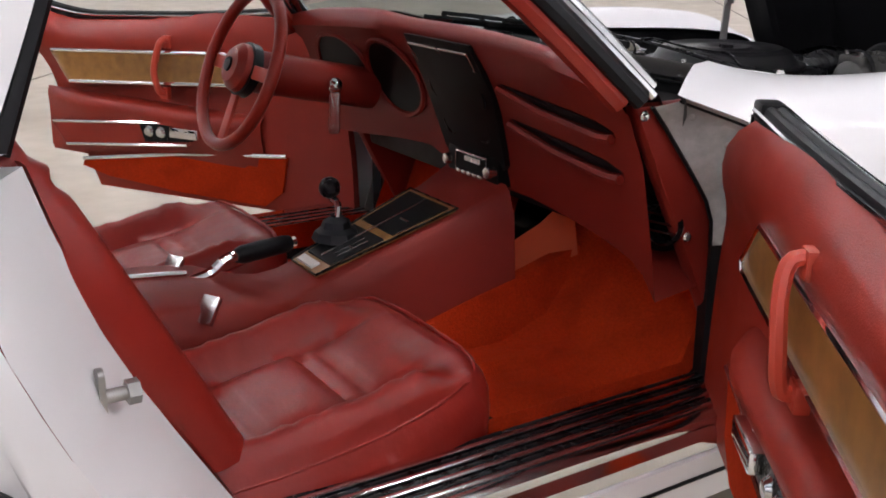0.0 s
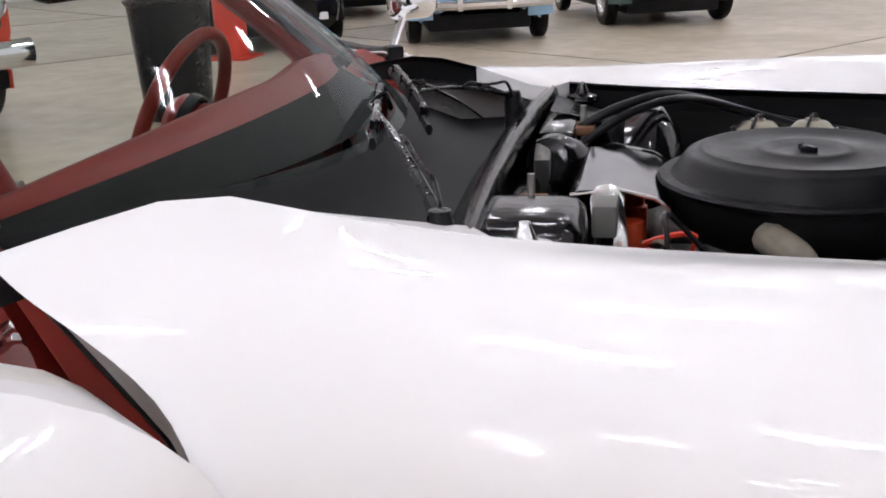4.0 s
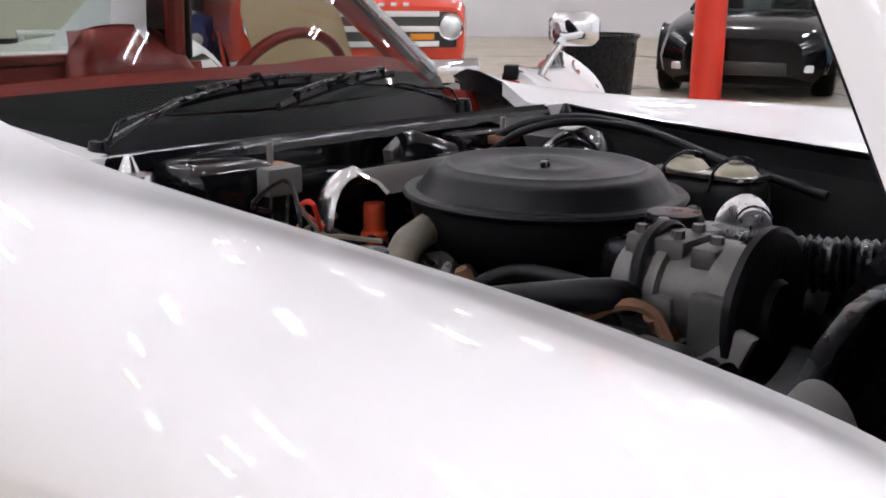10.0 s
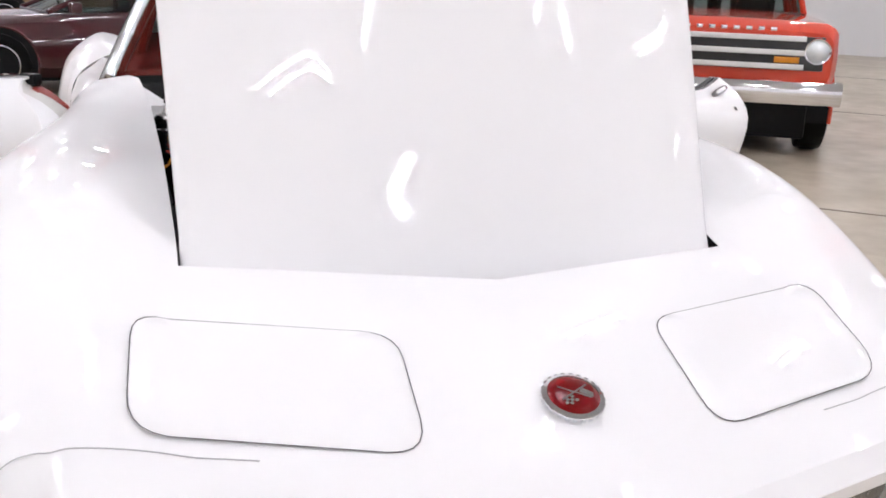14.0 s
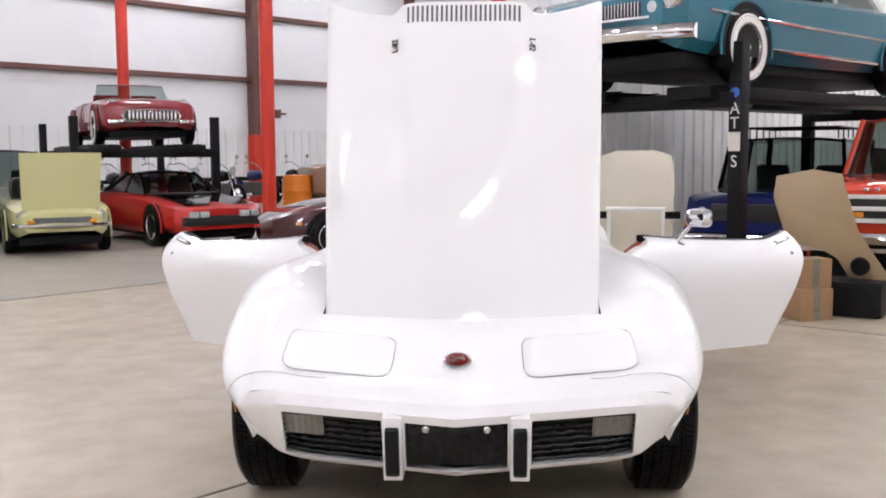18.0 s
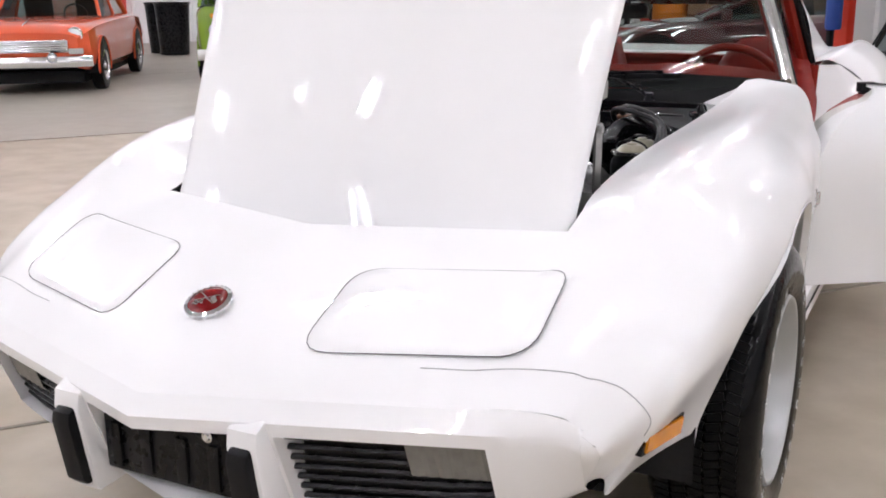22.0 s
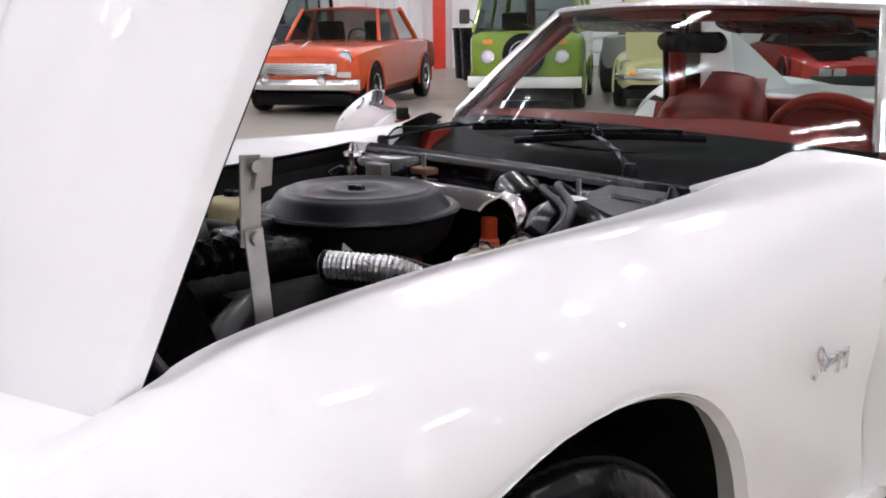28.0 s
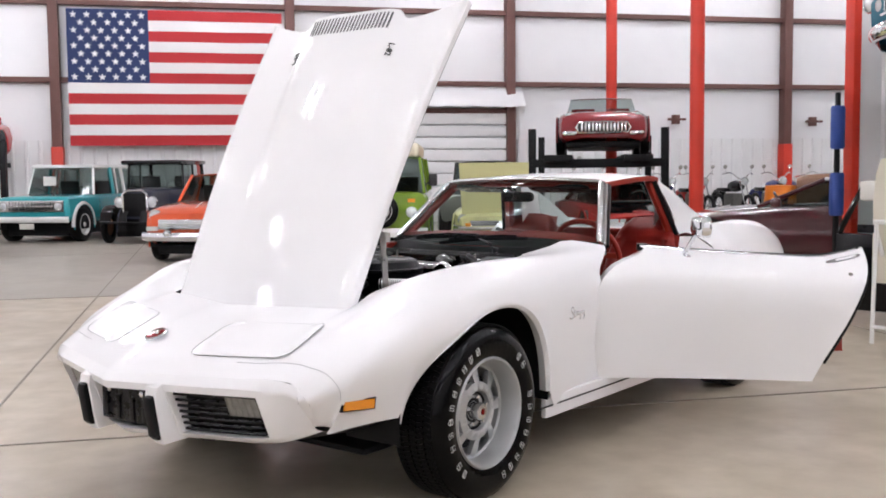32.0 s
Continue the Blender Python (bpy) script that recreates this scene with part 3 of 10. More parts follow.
# black recess, slats and parking lamps
bm = B()
for a, b in ((0.2, 0.585), (-0.17, 0.17), (-0.585, -0.2)):
    p, q = fascia(abs(a), 2), fascia(abs(b), 2)
    r, s = fascia(abs(a), 3), fascia(abs(b), 3)
    for pt_, x in ((p, a), (q, b), (r, a), (s, b)):
        pt_.x = x
    d = Vector((0, -0.075, 0))
    up = Vector((0, 0, 0.02))
    grid(bm, [[p + d + up, q + d + up], [r + d - up, s + d - up]])
part("grille_backing", bm, M_BLACK_MATT, car)
for sgn in (1, -1):
    for k in range(7):
        f = (k + 0.6) / 7.2
        pts = []
        for x in (0.205, 0.3, 0.4, 0.48, 0.56):
            p = fascia(x, 2).lerp(fascia(x, 3), f) + Vector((0, -0.03, 0))
            p.x *= sgn
            pts.append(p)
        part("grille_slat", tube(B(), pts, 0.0055, 6), M_BLACK_PLASTIC, car)
    bm = B()
    tl, tr = fascia(0.42, 2).lerp(fascia(0.42, 3), 0.06), fascia(0.55, 2).lerp(fascia(0.55, 3), 0.08)
    bl, br = fascia(0.42, 2).lerp(fascia(0.42, 3), 0.5), fascia(0.55, 2).lerp(fascia(0.55, 3), 0.54)
    off = Vector((0, -0.022, 0))
    g = [[tl.lerp(tr, i / 12) + off for i in range(13)], [bl.lerp(br, i / 12) + off for i in range(13)]]
    for r in g:
        for i, p in enumerate(r):
            p.y += 0.003 * (i % 2)
            p.x *= sgn
    grid(bm, g)
    part("parking_lamp", bm, M_LENS_GREY, car, "ribbed clear parking lamp lens", angle=5)

# licence plate bracket between the bumper guards
bm = B()
box(bm, (-0.152, 0.955, 0.375), (0.152, 0.99, 0.52), 0.008)
pb_ = part("plate_bracket", bm, M_BLACK_PLASTIC, car, "empty black number plate bracket")
for x in (-0.1, -0.03, 0.05, 0.12):
    part("bracket_rib", box(B(), (x - 0.012, 0.988, 0.385), (x + 0.012, 0.997, 0.47), 0.003), M_BLACK_PLASTIC, pb_)
for sgn in (1, -1):
    bm = lathe(B(), [(0, 0.006), (0.006, 0.006), (0.008, 0.003), (0.011, 0.002), (0.011, 0)], 14, m=pose(0.093 * sgn, 0.997, 0.487, -90))
    part("plate_screw", bm, M_CHROME, car)
    # guard: white bracket and black pad
    bm = B()
    prism(bm, [(0.90, 0.335), (1.0, 0.33), (1.01, 0.345), (1.035, 0.5), (1.03, 0.53), (1.0, 0.545), (0.90, 0.56)], -0.03, 0.03, 0, 0.006, m=pose(0.192 * sgn, 0, 0))
    part("bumper_guard", bm, M_WHITE, car, "white painted bumper guard", angle=30)
    bm = B()
    prism(bm, [(0.985, 0.345), (1.02, 0.348), (1.032, 0.36), (1.052, 0.478), (1.048, 0.496), (1.03, 0.505), (1.0, 0.505)], -0.021, 0.021, 0, 0.007, m=pose(0.192 * sgn, 0, 0))
    part("guard_pad", bm, M_RUBBER, car, "black rubber guard pad", angle=30)


def on_deck(x, w, lift=0.0):
    return Vector((x, sweep(w, x), deck_z(w) + lift))


# ---- headlamp doors: raised panels with a dark gap round them
def quad_path(corners, r, n=5):
    """Rounded path round four corners in the plane (x, w)."""
    out = []
    m = len(corners)
    for i in range(m):
        p, a, b = Vector(corners[i]), Vector(corners[i - 1]), Vector(corners[(i + 1) % m])
        u, v = (a - p).normalized(), (b - p).normalized()
        s, e = p + u * r, p + v * r
        for k in range(n + 1):
            t = k / n
            out.append(s * (1 - t) ** 2 + p * 2 * t * (1 - t) + e * t * t)
    return out


def deck_or_fender(x, y, lift=0.0):
    """Height of the nose top at (x, y)."""
    w = y
    for _ in range(8):
        w = y + (w - sweep(w, x))
    z = deck_z(w)
    if x > 0.5:
        xc, zc = cr(Y0, T_XC, w), cr(Y0, T_ZC, w)
        c = min((x - 0.5) / max(xc - 0.5, 0.01), 1.3)
        z = fender_point(w, c).z
    return Vector((x, y, z + lift))


HL = [(0.205, 0.676), (0.572, 0.557), (0.582, 0.771), (0.210, 0.897)]
for sgn in (1, -1):
    path = quad_path(HL, 0.055)
    cx, cy = sum(p[0] for p in path) / len(path), sum(p[1] for p in path) / len(path)
    pts = [deck_or_fender(cx + (p[0] - cx) * 1.004, cy + (p[1] - cy) * 1.004, 0.0018) for p in path]
    fl = Vector((sgn, 1, 1))
    rings = []
    for k in (1.0, 0.985, 0.8, 0.6, 0.4, 0.2, 0.02):
        lift = 0.001 if k == 1.0 else 0.0035
        rings.append([deck_or_fender(cx + (p[0] - cx) * k, cy + (p[1] - cy) * k, lift) * fl for p in path])
    bm = B()
    vs = grid(bm, rings, close_u=True)
    bm.faces.new(vs[-1])
    door_ = part("headlamp_door", bm, M_WHITE, car, "closed white pop-up headlamp door", angle=60)
    part("headlamp_gap", tube(B(), [p * fl for p in pts], 0.0008, 6, closed=True), M_GAP, door_)
# seam between the bumper cover and the fenders
for sgn in (1, -1):
    pts = [on_deck(x, 0.985, 0.0004) for x in (0.42, 0.46, 0.5)]
    pts += [fender_point(0.985, c) + Vector((0.001, 0, 0.001)) for c in (0.3, 0.6, 0.9, 1.1)]
    pts += [fender_point(0.985 - 0.05 * (c - 1.1), c) + Vector((0.002, 0, 0)) for c in (1.3, 1.6, 2.0, 2.4, 2.8)]
    part("cover_seam", tube(B(), spline([Vector((p.x * sgn, p.y, p.z)) for p in pts], 60), 0.001, 5), M_WHITE_SEAM, car)

# nose emblem
nrm = pose(0, 0.862, deck_z(0.862) + 0.004, -22)
emb = part("nose_emblem", lathe(B(), [(0, 0.009), (0.026, 0.008), (0.036, 0.006), (0.039, 0.003), (0.039, 0)], 40, m=nrm), M_RED_EMBLEM, car, "round red enamel emblem with crossed flags")
bm = B()
for k in range(24):
    a = TAU * k / 24
    box(bm, (0.038, -0.0035, -0.004), (0.045, 0.0035, 0.004), 0.001, m=nrm @ pose(0, 0, 0, 0, 0, math.degrees(a)), seg=1)
lathe(bm, [(0.037, 0), (0.044, 0), (0.044, 0.003), (0.037, 0.006)], 40, m=nrm)
part("emblem_ring", bm, M_CHROME, emb)
for s in (1, -1):
    fm = nrm @ pose(0, 0, 0.0095, 0, 0, 30 * s) @ Matrix.Scale(0.82, 4)
    bm = B()
    box(bm, (-0.03, -0.0012, -0.001), (0.03, 0.0012, 0.0015), m=fm)
    if s > 0:
        for i in range(4):
            for j in range(3):
                if (i + j) % 2 == 0:
                    box(bm, (0.008 + i * 0.006, 0.002 + j * 0.005, -0.001), (0.014 + i * 0.006, 0.007 + j * 0.005, 0.0012), m=fm)
    else:
        prism(bm, [(-0.032, -0.002), (-0.008, -0.004), (-0.008, -0.016), (-0.03, -0.012)], -0.001, 0.0012, 2, m=fm)
    part("emblem_flag", bm, M_CHROME, emb)

# side marker lamps and script badges
def skin_x(y, z):
    """Width of the fender side at (y, z)."""
    f = SKIN.reshape(-1, 3)
    d = np.hypot(f[:, 1] - y, f[:, 2] - z)
    k = np.argsort(d)[:6]
    return float((f[k, 0] / (d[k] + 0.01)).sum() / (1 / (d[k] + 0.01)).sum())


for sgn in (1, -1):
    a, b = Vector((skin_x(0.69, 0.474) + 0.004, 0.69, 0.474)), Vector((skin_x(0.555, 0.466) + 0.004, 0.555, 0.466))
    bm = B()
    d = (b - a)
    nx = Vector((d.y, -d.x, 0)).normalized() * -1
    if nx.x < 0:
        nx = -nx
    up = Vector((0.006, 0.0, 0.042))
    for w_, o_, n_, mt, lb in ((1.0, 0.004, "side_marker", M_BLACK_PLASTIC, "amber side marker lamp"), (0.88, 0.009, "marker_lens", M_AMBER, "amber lens")):
        bm = B()
        c0 = (a + b) / 2
        h = up * 0.5 * (1.0 if w_ == 1.0 else 0.75)
        q = [c0 - d / 2 * w_ - h, c0 + d / 2 * w_ - h, c0 + d / 2 * w_ + h, c0 - d / 2 * w_ + h]
        inn = [p - nx * 0.03 for p in q]
        out_ = [p + nx * o_ for p in q]
        fl = Vector((sgn, 1, 1))
        grid(bm, [[p * fl for p in inn], [p * fl for p in out_]], close_u=True)
        bm.faces.new([bm.verts.new(p * fl) for p in out_])
        if n_ == "side_marker":
            mk = part(n_, bm, mt, car, lb)
        else:
            part(n_, bm, mt, mk, angle=20)

SCR = [[(0.045, 0.02), (0.03, 0.032), (0.012, 0.026), (0.016, 0.01), (0.034, -0.002), (0.03, -0.02), (0.005, -0.026), (-0.012, -0.016)],
       [(0.052, 0.018), (0.05, -0.014), (0.06, -0.018), (0.068, -0.006)], [(0.04, 0.006), (0.064, 0.008)],
       [(0.068, -0.006), (0.074, 0.004), (0.076, -0.014), (0.086, 0.0), (0.092, 0.004), (0.094, -0.014), (0.104, 0.002), (0.108, -0.014), (0.118, 0.0)],
       [(0.134, 0.002), (0.122, 0.002), (0.122, -0.012), (0.134, -0.01), (0.136, 0.004), (0.134, -0.034), (0.12, -0.034)],
       [(0.14, -0.014), (0.146, 0.002), (0.152, -0.014), (0.16, 0.0), (0.168, 0.002), (0.16, -0.012), (0.17, -0.008), (0.174, 0.002), (0.174, -0.01), (0.184, 0.002), (0.18, -0.034), (0.168, -0.036)]]
for sgn in (1, -1):
    bm = B()
    for st in SCR:
        pts = []
        for p in spline([(q[0], q[1], 0) for q in st], len(st) * 5):
            yy = (-0.655 - p.x * 0.68) if sgn < 0 else (-0.74 + p.x * 0.68)
            pts.append(Vector((sgn * (0.822 + 0.002 + (yy + 0.73) * 0.045 - (p.y * 0.0)), yy, 0.630 + p.y * 0.85)))
        tube(bm, pts, 0.0034, 6)
    part("script_badge", bm, M_CHROME, car, "chrome script badge")

# ---- wheel wells
for yc in (0.0, -2.54):
    for sgn in (1, -1):
        bm = B()
        rw = 0.463 if yc == 0 else 0.362
        arc = [(yc + (ARCH_Y if yc == 0 else 0) + rw * math.sin(radians(a)), ARCH_Z - (0.01 if yc else 0) + rw * math.cos(radians(a))) for a in range(-95, 96, 10)]
        grid(bm, [[Vector((sgn * (0.812 if yc == 0 and y < -0.25 and x > 0.6 else x), y, z)) for y, z in arc] for x in (0.775 if yc == 0 else 0.8, 0.52)])
        vs = [bm.verts.new((sgn * 0.52, y, z)) for y, z in arc]
        bm.faces.new(vs)
        part("wheel_well", bm, M_BLACK_MATT, car)


# ---- wheels
def wheel(x, y, sgn, letters=True):
    """Tyre, slotted alloy rim; axle along x, outside at sgn."""
    mw = pose(x, y, 0.333) @ pose(0, 0, 0, 0, 90 * sgn, 0)
    prof = [(0.2, -0.1), (0.23, -0.112), (0.275, -0.117), (0.306, -0.109), (0.324, -0.095), (0.3325, -0.082), (0.334, -0.06), (0.334, 0.06), (0.3325, 0.082), (0.324, 0.095), (0.306, 0.109), (0.275, 0.117), (0.23, 0.112), (0.208, 0.1), (0.2, 0.085)]
    w = part("wheel", lathe(B(), prof, 64, m=mw), M_TYRE_SHINE, car, "black radial tyre with raised white letters on a slotted alloy wheel", angle=30)
    bm = B()
    for k in range(104):
        a = 360 * k / 104
        for i, z0 in enumerate((-0.084, -0.05, -0.016, 0.018, 0.052)):
            box(bm, (0.328, -0.0082, 0.0), (0.3375, 0.0082, 0.030), m=mw @ pose(0, 0, 0, 0, 0, a + 1.7 * (i % 2)) @ pose(0, 0, z0, 14 if i % 2 else -14, 0, 0))
    part("tread", bm, M_TYRE, w, weld=False)
    # rim: barrel, dished face with eight slots
    rim = [(0.207, 0.096), (0.2135, 0.103), (0.209, 0.110), (0.203, 0.108), (0.197, 0.098), (0.190, 0.06), (0.183, 0.030), (0.176, 0.024)]
    bm = lathe(B(), rim, 56, m=mw)
    lathe(bm, [(0.205, 0.098), (0.198, 0.05), (0.185, -0.08)], 40, m=mw)
    n = 8
    seg = 6
    for k in range(n):
        for i in range(seg):
            a0 = TAU * (k + i / seg) / n
            a1 = TAU * (k + (i + 1) / seg) / n
            rad = [0.176, 0.170, 0.112, 0.085]
            zz = [0.024, 0.028, 0.046, 0.054]
            for j in range(3):
                if j == 1 and i in (1, 2, 3, 4):
                    # slot: side walls going in
                    for rr, z_ in ((rad[1], zz[1]), (rad[2], zz[2])):
                        q = [Vector((rr * math.cos(t), rr * math.sin(t), h)) for t, h in ((a0, z_), (a1, z_), (a1, z_ - 0.022), (a0, z_ - 0.022))]
                        bm.faces.new([bm.verts.new(mw @ p) for p in q])
                    for ii, t in ((1, a0), (4, a1)):
                        if i == ii:
                            q = [Vector((rr * math.cos(t), rr * math.sin(t), h)) for rr, h in ((rad[1], zz[1]), (rad[2], zz[2]), (rad[2], zz[2] - 0.022), (rad[1], zz[1] - 0.022))]
                            bm.faces.new([bm.verts.new(mw @ p) for p in q])
                    continue
                q = [Vector((rr * math.cos(t), rr * math.sin(t), h)) for rr, t, h in ((rad[j], a0, zz[j]), (rad[j], a1, zz[j]), (rad[j + 1], a1, zz[j + 1]), (rad[j + 1], a0, zz[j + 1]))]
                bm.faces.new([bm.verts.new(mw @ p) for p in q])
    lathe(bm, [(0.085, 0.054), (0.078, 0.05), (0.074, 0.03), (0.03, 0.024), (0.0, 0.024)], 32, m=mw)
    part("rim", bm, M_WHEEL, w, "silver eight-slot alloy rim", angle=30)
    part("brake_disc", lathe(B(), [(0.0, -0.02), (0.15, -0.02), (0.15, -0.01), (0.0, -0.008)], 32, m=mw), M_BLACK_MATT, w)
    part("hub_recess", lathe(B(), [(0.073, 0.033), (0.06, 0.027), (0.036, 0.026)], 32, m=mw), M_BLACK_MATT, w, "black wheel centre recess")
    part("hub_cap", lathe(B(), [(0.034, 0.024), (0.034, 0.062), (0.03, 0.07), (0.012, 0.073), (0, 0.073)], 24, m=mw), M_CHROME_DULL, w, "chrome wheel centre cap")
    part("cap_emblem", lathe(B(), [(0.013, 0.0735), (0, 0.0742)], 20, m=mw), M_RED_EMBLEM, w)
    for k in range(5):
        part("lug_nut", lathe(B(), [(0.0095, 0.024), (0.0095, 0.046), (0.006, 0.052), (0, 0.052)], 6, m=mw @ pose(0, 0, 0, 0, 0, 72 * k) @ pose(0.055, 0, 0)), M_CHROME, w)
    if letters:
        for start, count, step, gap in ((196, 8, 11.5, None), (306, 2, 10.5, None), (20, 9, 11.0, None), (126, 2, 10.5, None)):
            for k in range(count):
                bm = B()
                a = start + step * k
                mm = mw @ pose(0, 0, 0, 0, 0, a) @ pose(0.262, 0, 0.1158, 0, -2, 0)
                o = rrect(0.028, 0.021, 0.004, 2)
                i_ = rrect(0.0235, 0.0165, 0.003, 2)
                vo = [bm.verts.new(mm @ Vector((p[0], p[1], 0.0015))) for p in o]
                vi = [bm.verts.new(mm @ Vector((p[0], p[1], 0.0015))) for p in i_]
                for q in range(len(o)):
                    q2 = (q + 1) % len(o)
                    bm.faces.new((vo[q], vo[q2], vi[q2], vi[q]))
                if k % 2:
                    box(bm, (-0.010, -0.0012, 0), (0.010, 0.0012, 0.0015), m=mm)
                else:
                    box(bm, (-0.0012, -0.008, 0), (0.0012, 0.008, 0.0015), m=mm)
                part("raised_letter", bm, M_LETTER, w)
    return w


for sgn in (1, -1):
    wheel(0.757 * sgn, 0.0, sgn)
    wheel(0.755 * sgn, -2.54, sgn, letters=False)

# ---- raised hood
HINGE = Vector((0, 0.36, 0.765))
HOOD_UP = 61.5


def hood_local(x, v):
    """x across, v from the hinge (0) back to the rear edge; height of the outer skin."""
    k = min(max((v - 0.05) / 0.9, 0), 1)
    rise = 0.035 * k * (1 / (1 + math.exp((abs(x) - (0.17 + 0.05 * k)) / 0.018)))
    crown = 0.018 * (1 - (x / 0.5) ** 2) + 0.03 * math.sin(min(v / 1.28, 1) * math.pi)
    return rise + crown


def hood_len(x):
    a = abs(x)
    wing = 1.262 + 0.08 * (max(a - 0.24, 0) / 0.255) ** 1.5
    return wing + (1.305 - wing) * (1 - ease((a - 0.22) / 0.035))


def hood_front(x):
    return max(0.20 - SWEEP * abs(x), 0.12)


HM = Matrix.Translation(HINGE) @ pose(0, 0, 0, -HOOD_UP, 0, 0)
xs_h = [-0.495, -0.49, -0.47, -0.42, -0.36, -0.3, -0.26, -0.24, -0.22, -0.2, -0.18, -0.16, -0.13, -0.08, 0, 0.08, 0.13, 0.16, 0.18, 0.2, 0.22, 0.24, 0.26, 0.3, 0.36, 0.42, 0.47, 0.49, 0.495]


def hood_pt(x, s, dz=0.0):
    wide = 1 + 0.16 * max(0, s - 0.08)
    v0 = hood_front(x)
    if abs(x) > 0.44:
        v0 -= 0.03 * ((abs(x) - 0.44) / 0.055) ** 2
    v = -v0 + s * (hood_len(x) + v0)
    drop = 0.012 * max(0, (abs(x) - 0.485) / 0.01)
    return HM @ Vector((x * wide, -v, hood_local(x, max(v, 0)) + dz - drop))


bm = B()
grid(bm, [[hood_pt(x, s / 24) for x in xs_h] for s in range(25)])
for s in (0, 1):
    grid(bm, [[hood_pt(x, s) for x in xs_h], [hood_pt(x, s, -0.022) for x in xs_h]])
for x in (xs_h[0], xs_h[-1]):
    grid(bm, [[hood_pt(x, s / 24) for s in range(25)], [hood_pt(x, s / 24, -0.022) for s in range(25)]])
hood = part("hood", bm, M_WHITE, car, "raised white hood with a centre bulge", angle=40)
bm = B()
grid(bm, [[hood_pt(x, s / 24, -0.024) for x in xs_h] for s in range(25)])
lining = part("hood_lining", bm, M_BLACK_MATT, hood, "black hood underside with ribs")
for x in (-0.42, -0.2, 0.2, 0.42):
    bm = B()
    grid(bm, [[hood_pt(x - 0.025, s / 24, -0.024) for s in range(1, 24)], [hood_pt(x - 0.018, s / 24, -0.045) for s in range(1, 24)], [hood_pt(x + 0.018, s / 24, -0.045) for s in range(1, 24)], [hood_pt(x + 0.025, s / 24, -0.024) for s in range(1, 24)]])
    part("lining_rib", bm, M_BLACK_MATT, lining)

# rear grille slots and engine badges on the hood
for i in range(24):
    x = -0.198 + 0.396 * i / 23
    a, b, c, d = (hood_pt(x + dx, s_, 0.0015) for dx, s_ in ((-0.0038, 0.932), (0.0038, 0.932), (0.0038, 0.988), (-0.0038, 0.988)))
    bm = B()
    bm.faces.new([bm.verts.new(p) for p in (a, b, c, d)])
    lo_ = [p - (HM.to_3x3() @ Vector((0, 0, 0.012))) for p in (a, b, c, d)]
    grid(bm, [[a, b, c, d], lo_], close_u=True)
    part("hood_slot", bm, M_GAP, hood, angle=10)
for sgn in (1, -1):
    c0 = hood_pt(0.243 * sgn, 0.876, 0.002)
    fx = (hood_pt(0.25 * sgn, 0.876) - hood_pt(0.236 * sgn, 0.876)).normalized() * sgn
    fy = (hood_pt(0.243 * sgn, 0.89) - hood_pt(0.243 * sgn, 0.86)).normalized()
    fz = fx.cross(fy).normalized()
    if fz.y < 0:
        fz = -fz
    mm = Matrix((fx, fy, fz)).transposed().to_4x4()
    mm.translation = c0
    txt = bpy.data.curves.new("engine_badge", 'FONT')
    txt.body = "L-82"
    txt.size = 0.036
    txt.extrude = 0.002
    txt.align_x, txt.align_y = 'CENTER', 'CENTER'
    tmp = bpy.data.objects.new("tmp_badge", txt)
    scene.collection.objects.link(tmp)
    me = bpy.data.meshes.new_from_object(tmp.evaluated_get(bpy.context.evaluated_depsgraph_get()))
    bpy.data.objects.remove(tmp)
    me.materials.clear()
    me.materials.append(M_BLACK_PLASTIC)
    ob = new("engine_badge", me)
    ob.parent = hood
    # letters run along the hood, read from the car's side
    ax = -fy if sgn < 0 else fy
    rot = Matrix((ax, fz.cross(ax), fz)).transposed().to_4x4()
    rot.translation = c0 + fz * 0.003
    ob.matrix_basis = rot
    ob["label"] = "dark metal badge reading L-82"

# ---- doors
DOOR_OPEN = {1: 53.0, -1: 57.5}
U_END = 1.30
D_K = [0.0, 0.02, 0.05, 0.1, 0.17, 0.26, 0.36, 0.46, 0.56, 0.66, 0.75, 0.83, 0.9, 0.95, 0.98, 1.0]
D_S = [0.0, 0.03, 0.1, 0.2, 0.32, 0.44, 0.55, 0.64, 0.71, 0.77, 0.82, 0.865, 0.905, 0.94, 0.97, 0.99, 1.0]


def door_top(u):
    return cr([0.3, 0.36, 0.5, 0.7, 0.95, 1.1, 1.22, 1.3], [0.890, 0.886, 0.872, 0.858, 0.846, 0.842, 0.861, 0.884], u)


def door_front(z):
    """Front edge, cut to the line of the fender."""
    return cr([0.27, 0.4, 0.52, 0.6, 0.68, 0.705, 0.741, 0.776, 0.803, 0.824, 0.839, 0.857, 0.88], [0.10, 0.055, 0.03, 0.05, 0.092, 0.107, 0.124, 0.15, 0.178, 0.212, 0.248, 0.30, 0.33], z)


def door_rear(z):
    return U_END - cr([0.27, 0.4, 0.55, 0.7, 0.8, 0.9], [0.25, 0.19, 0.11, 0.045, 0.012, 0.0], z)


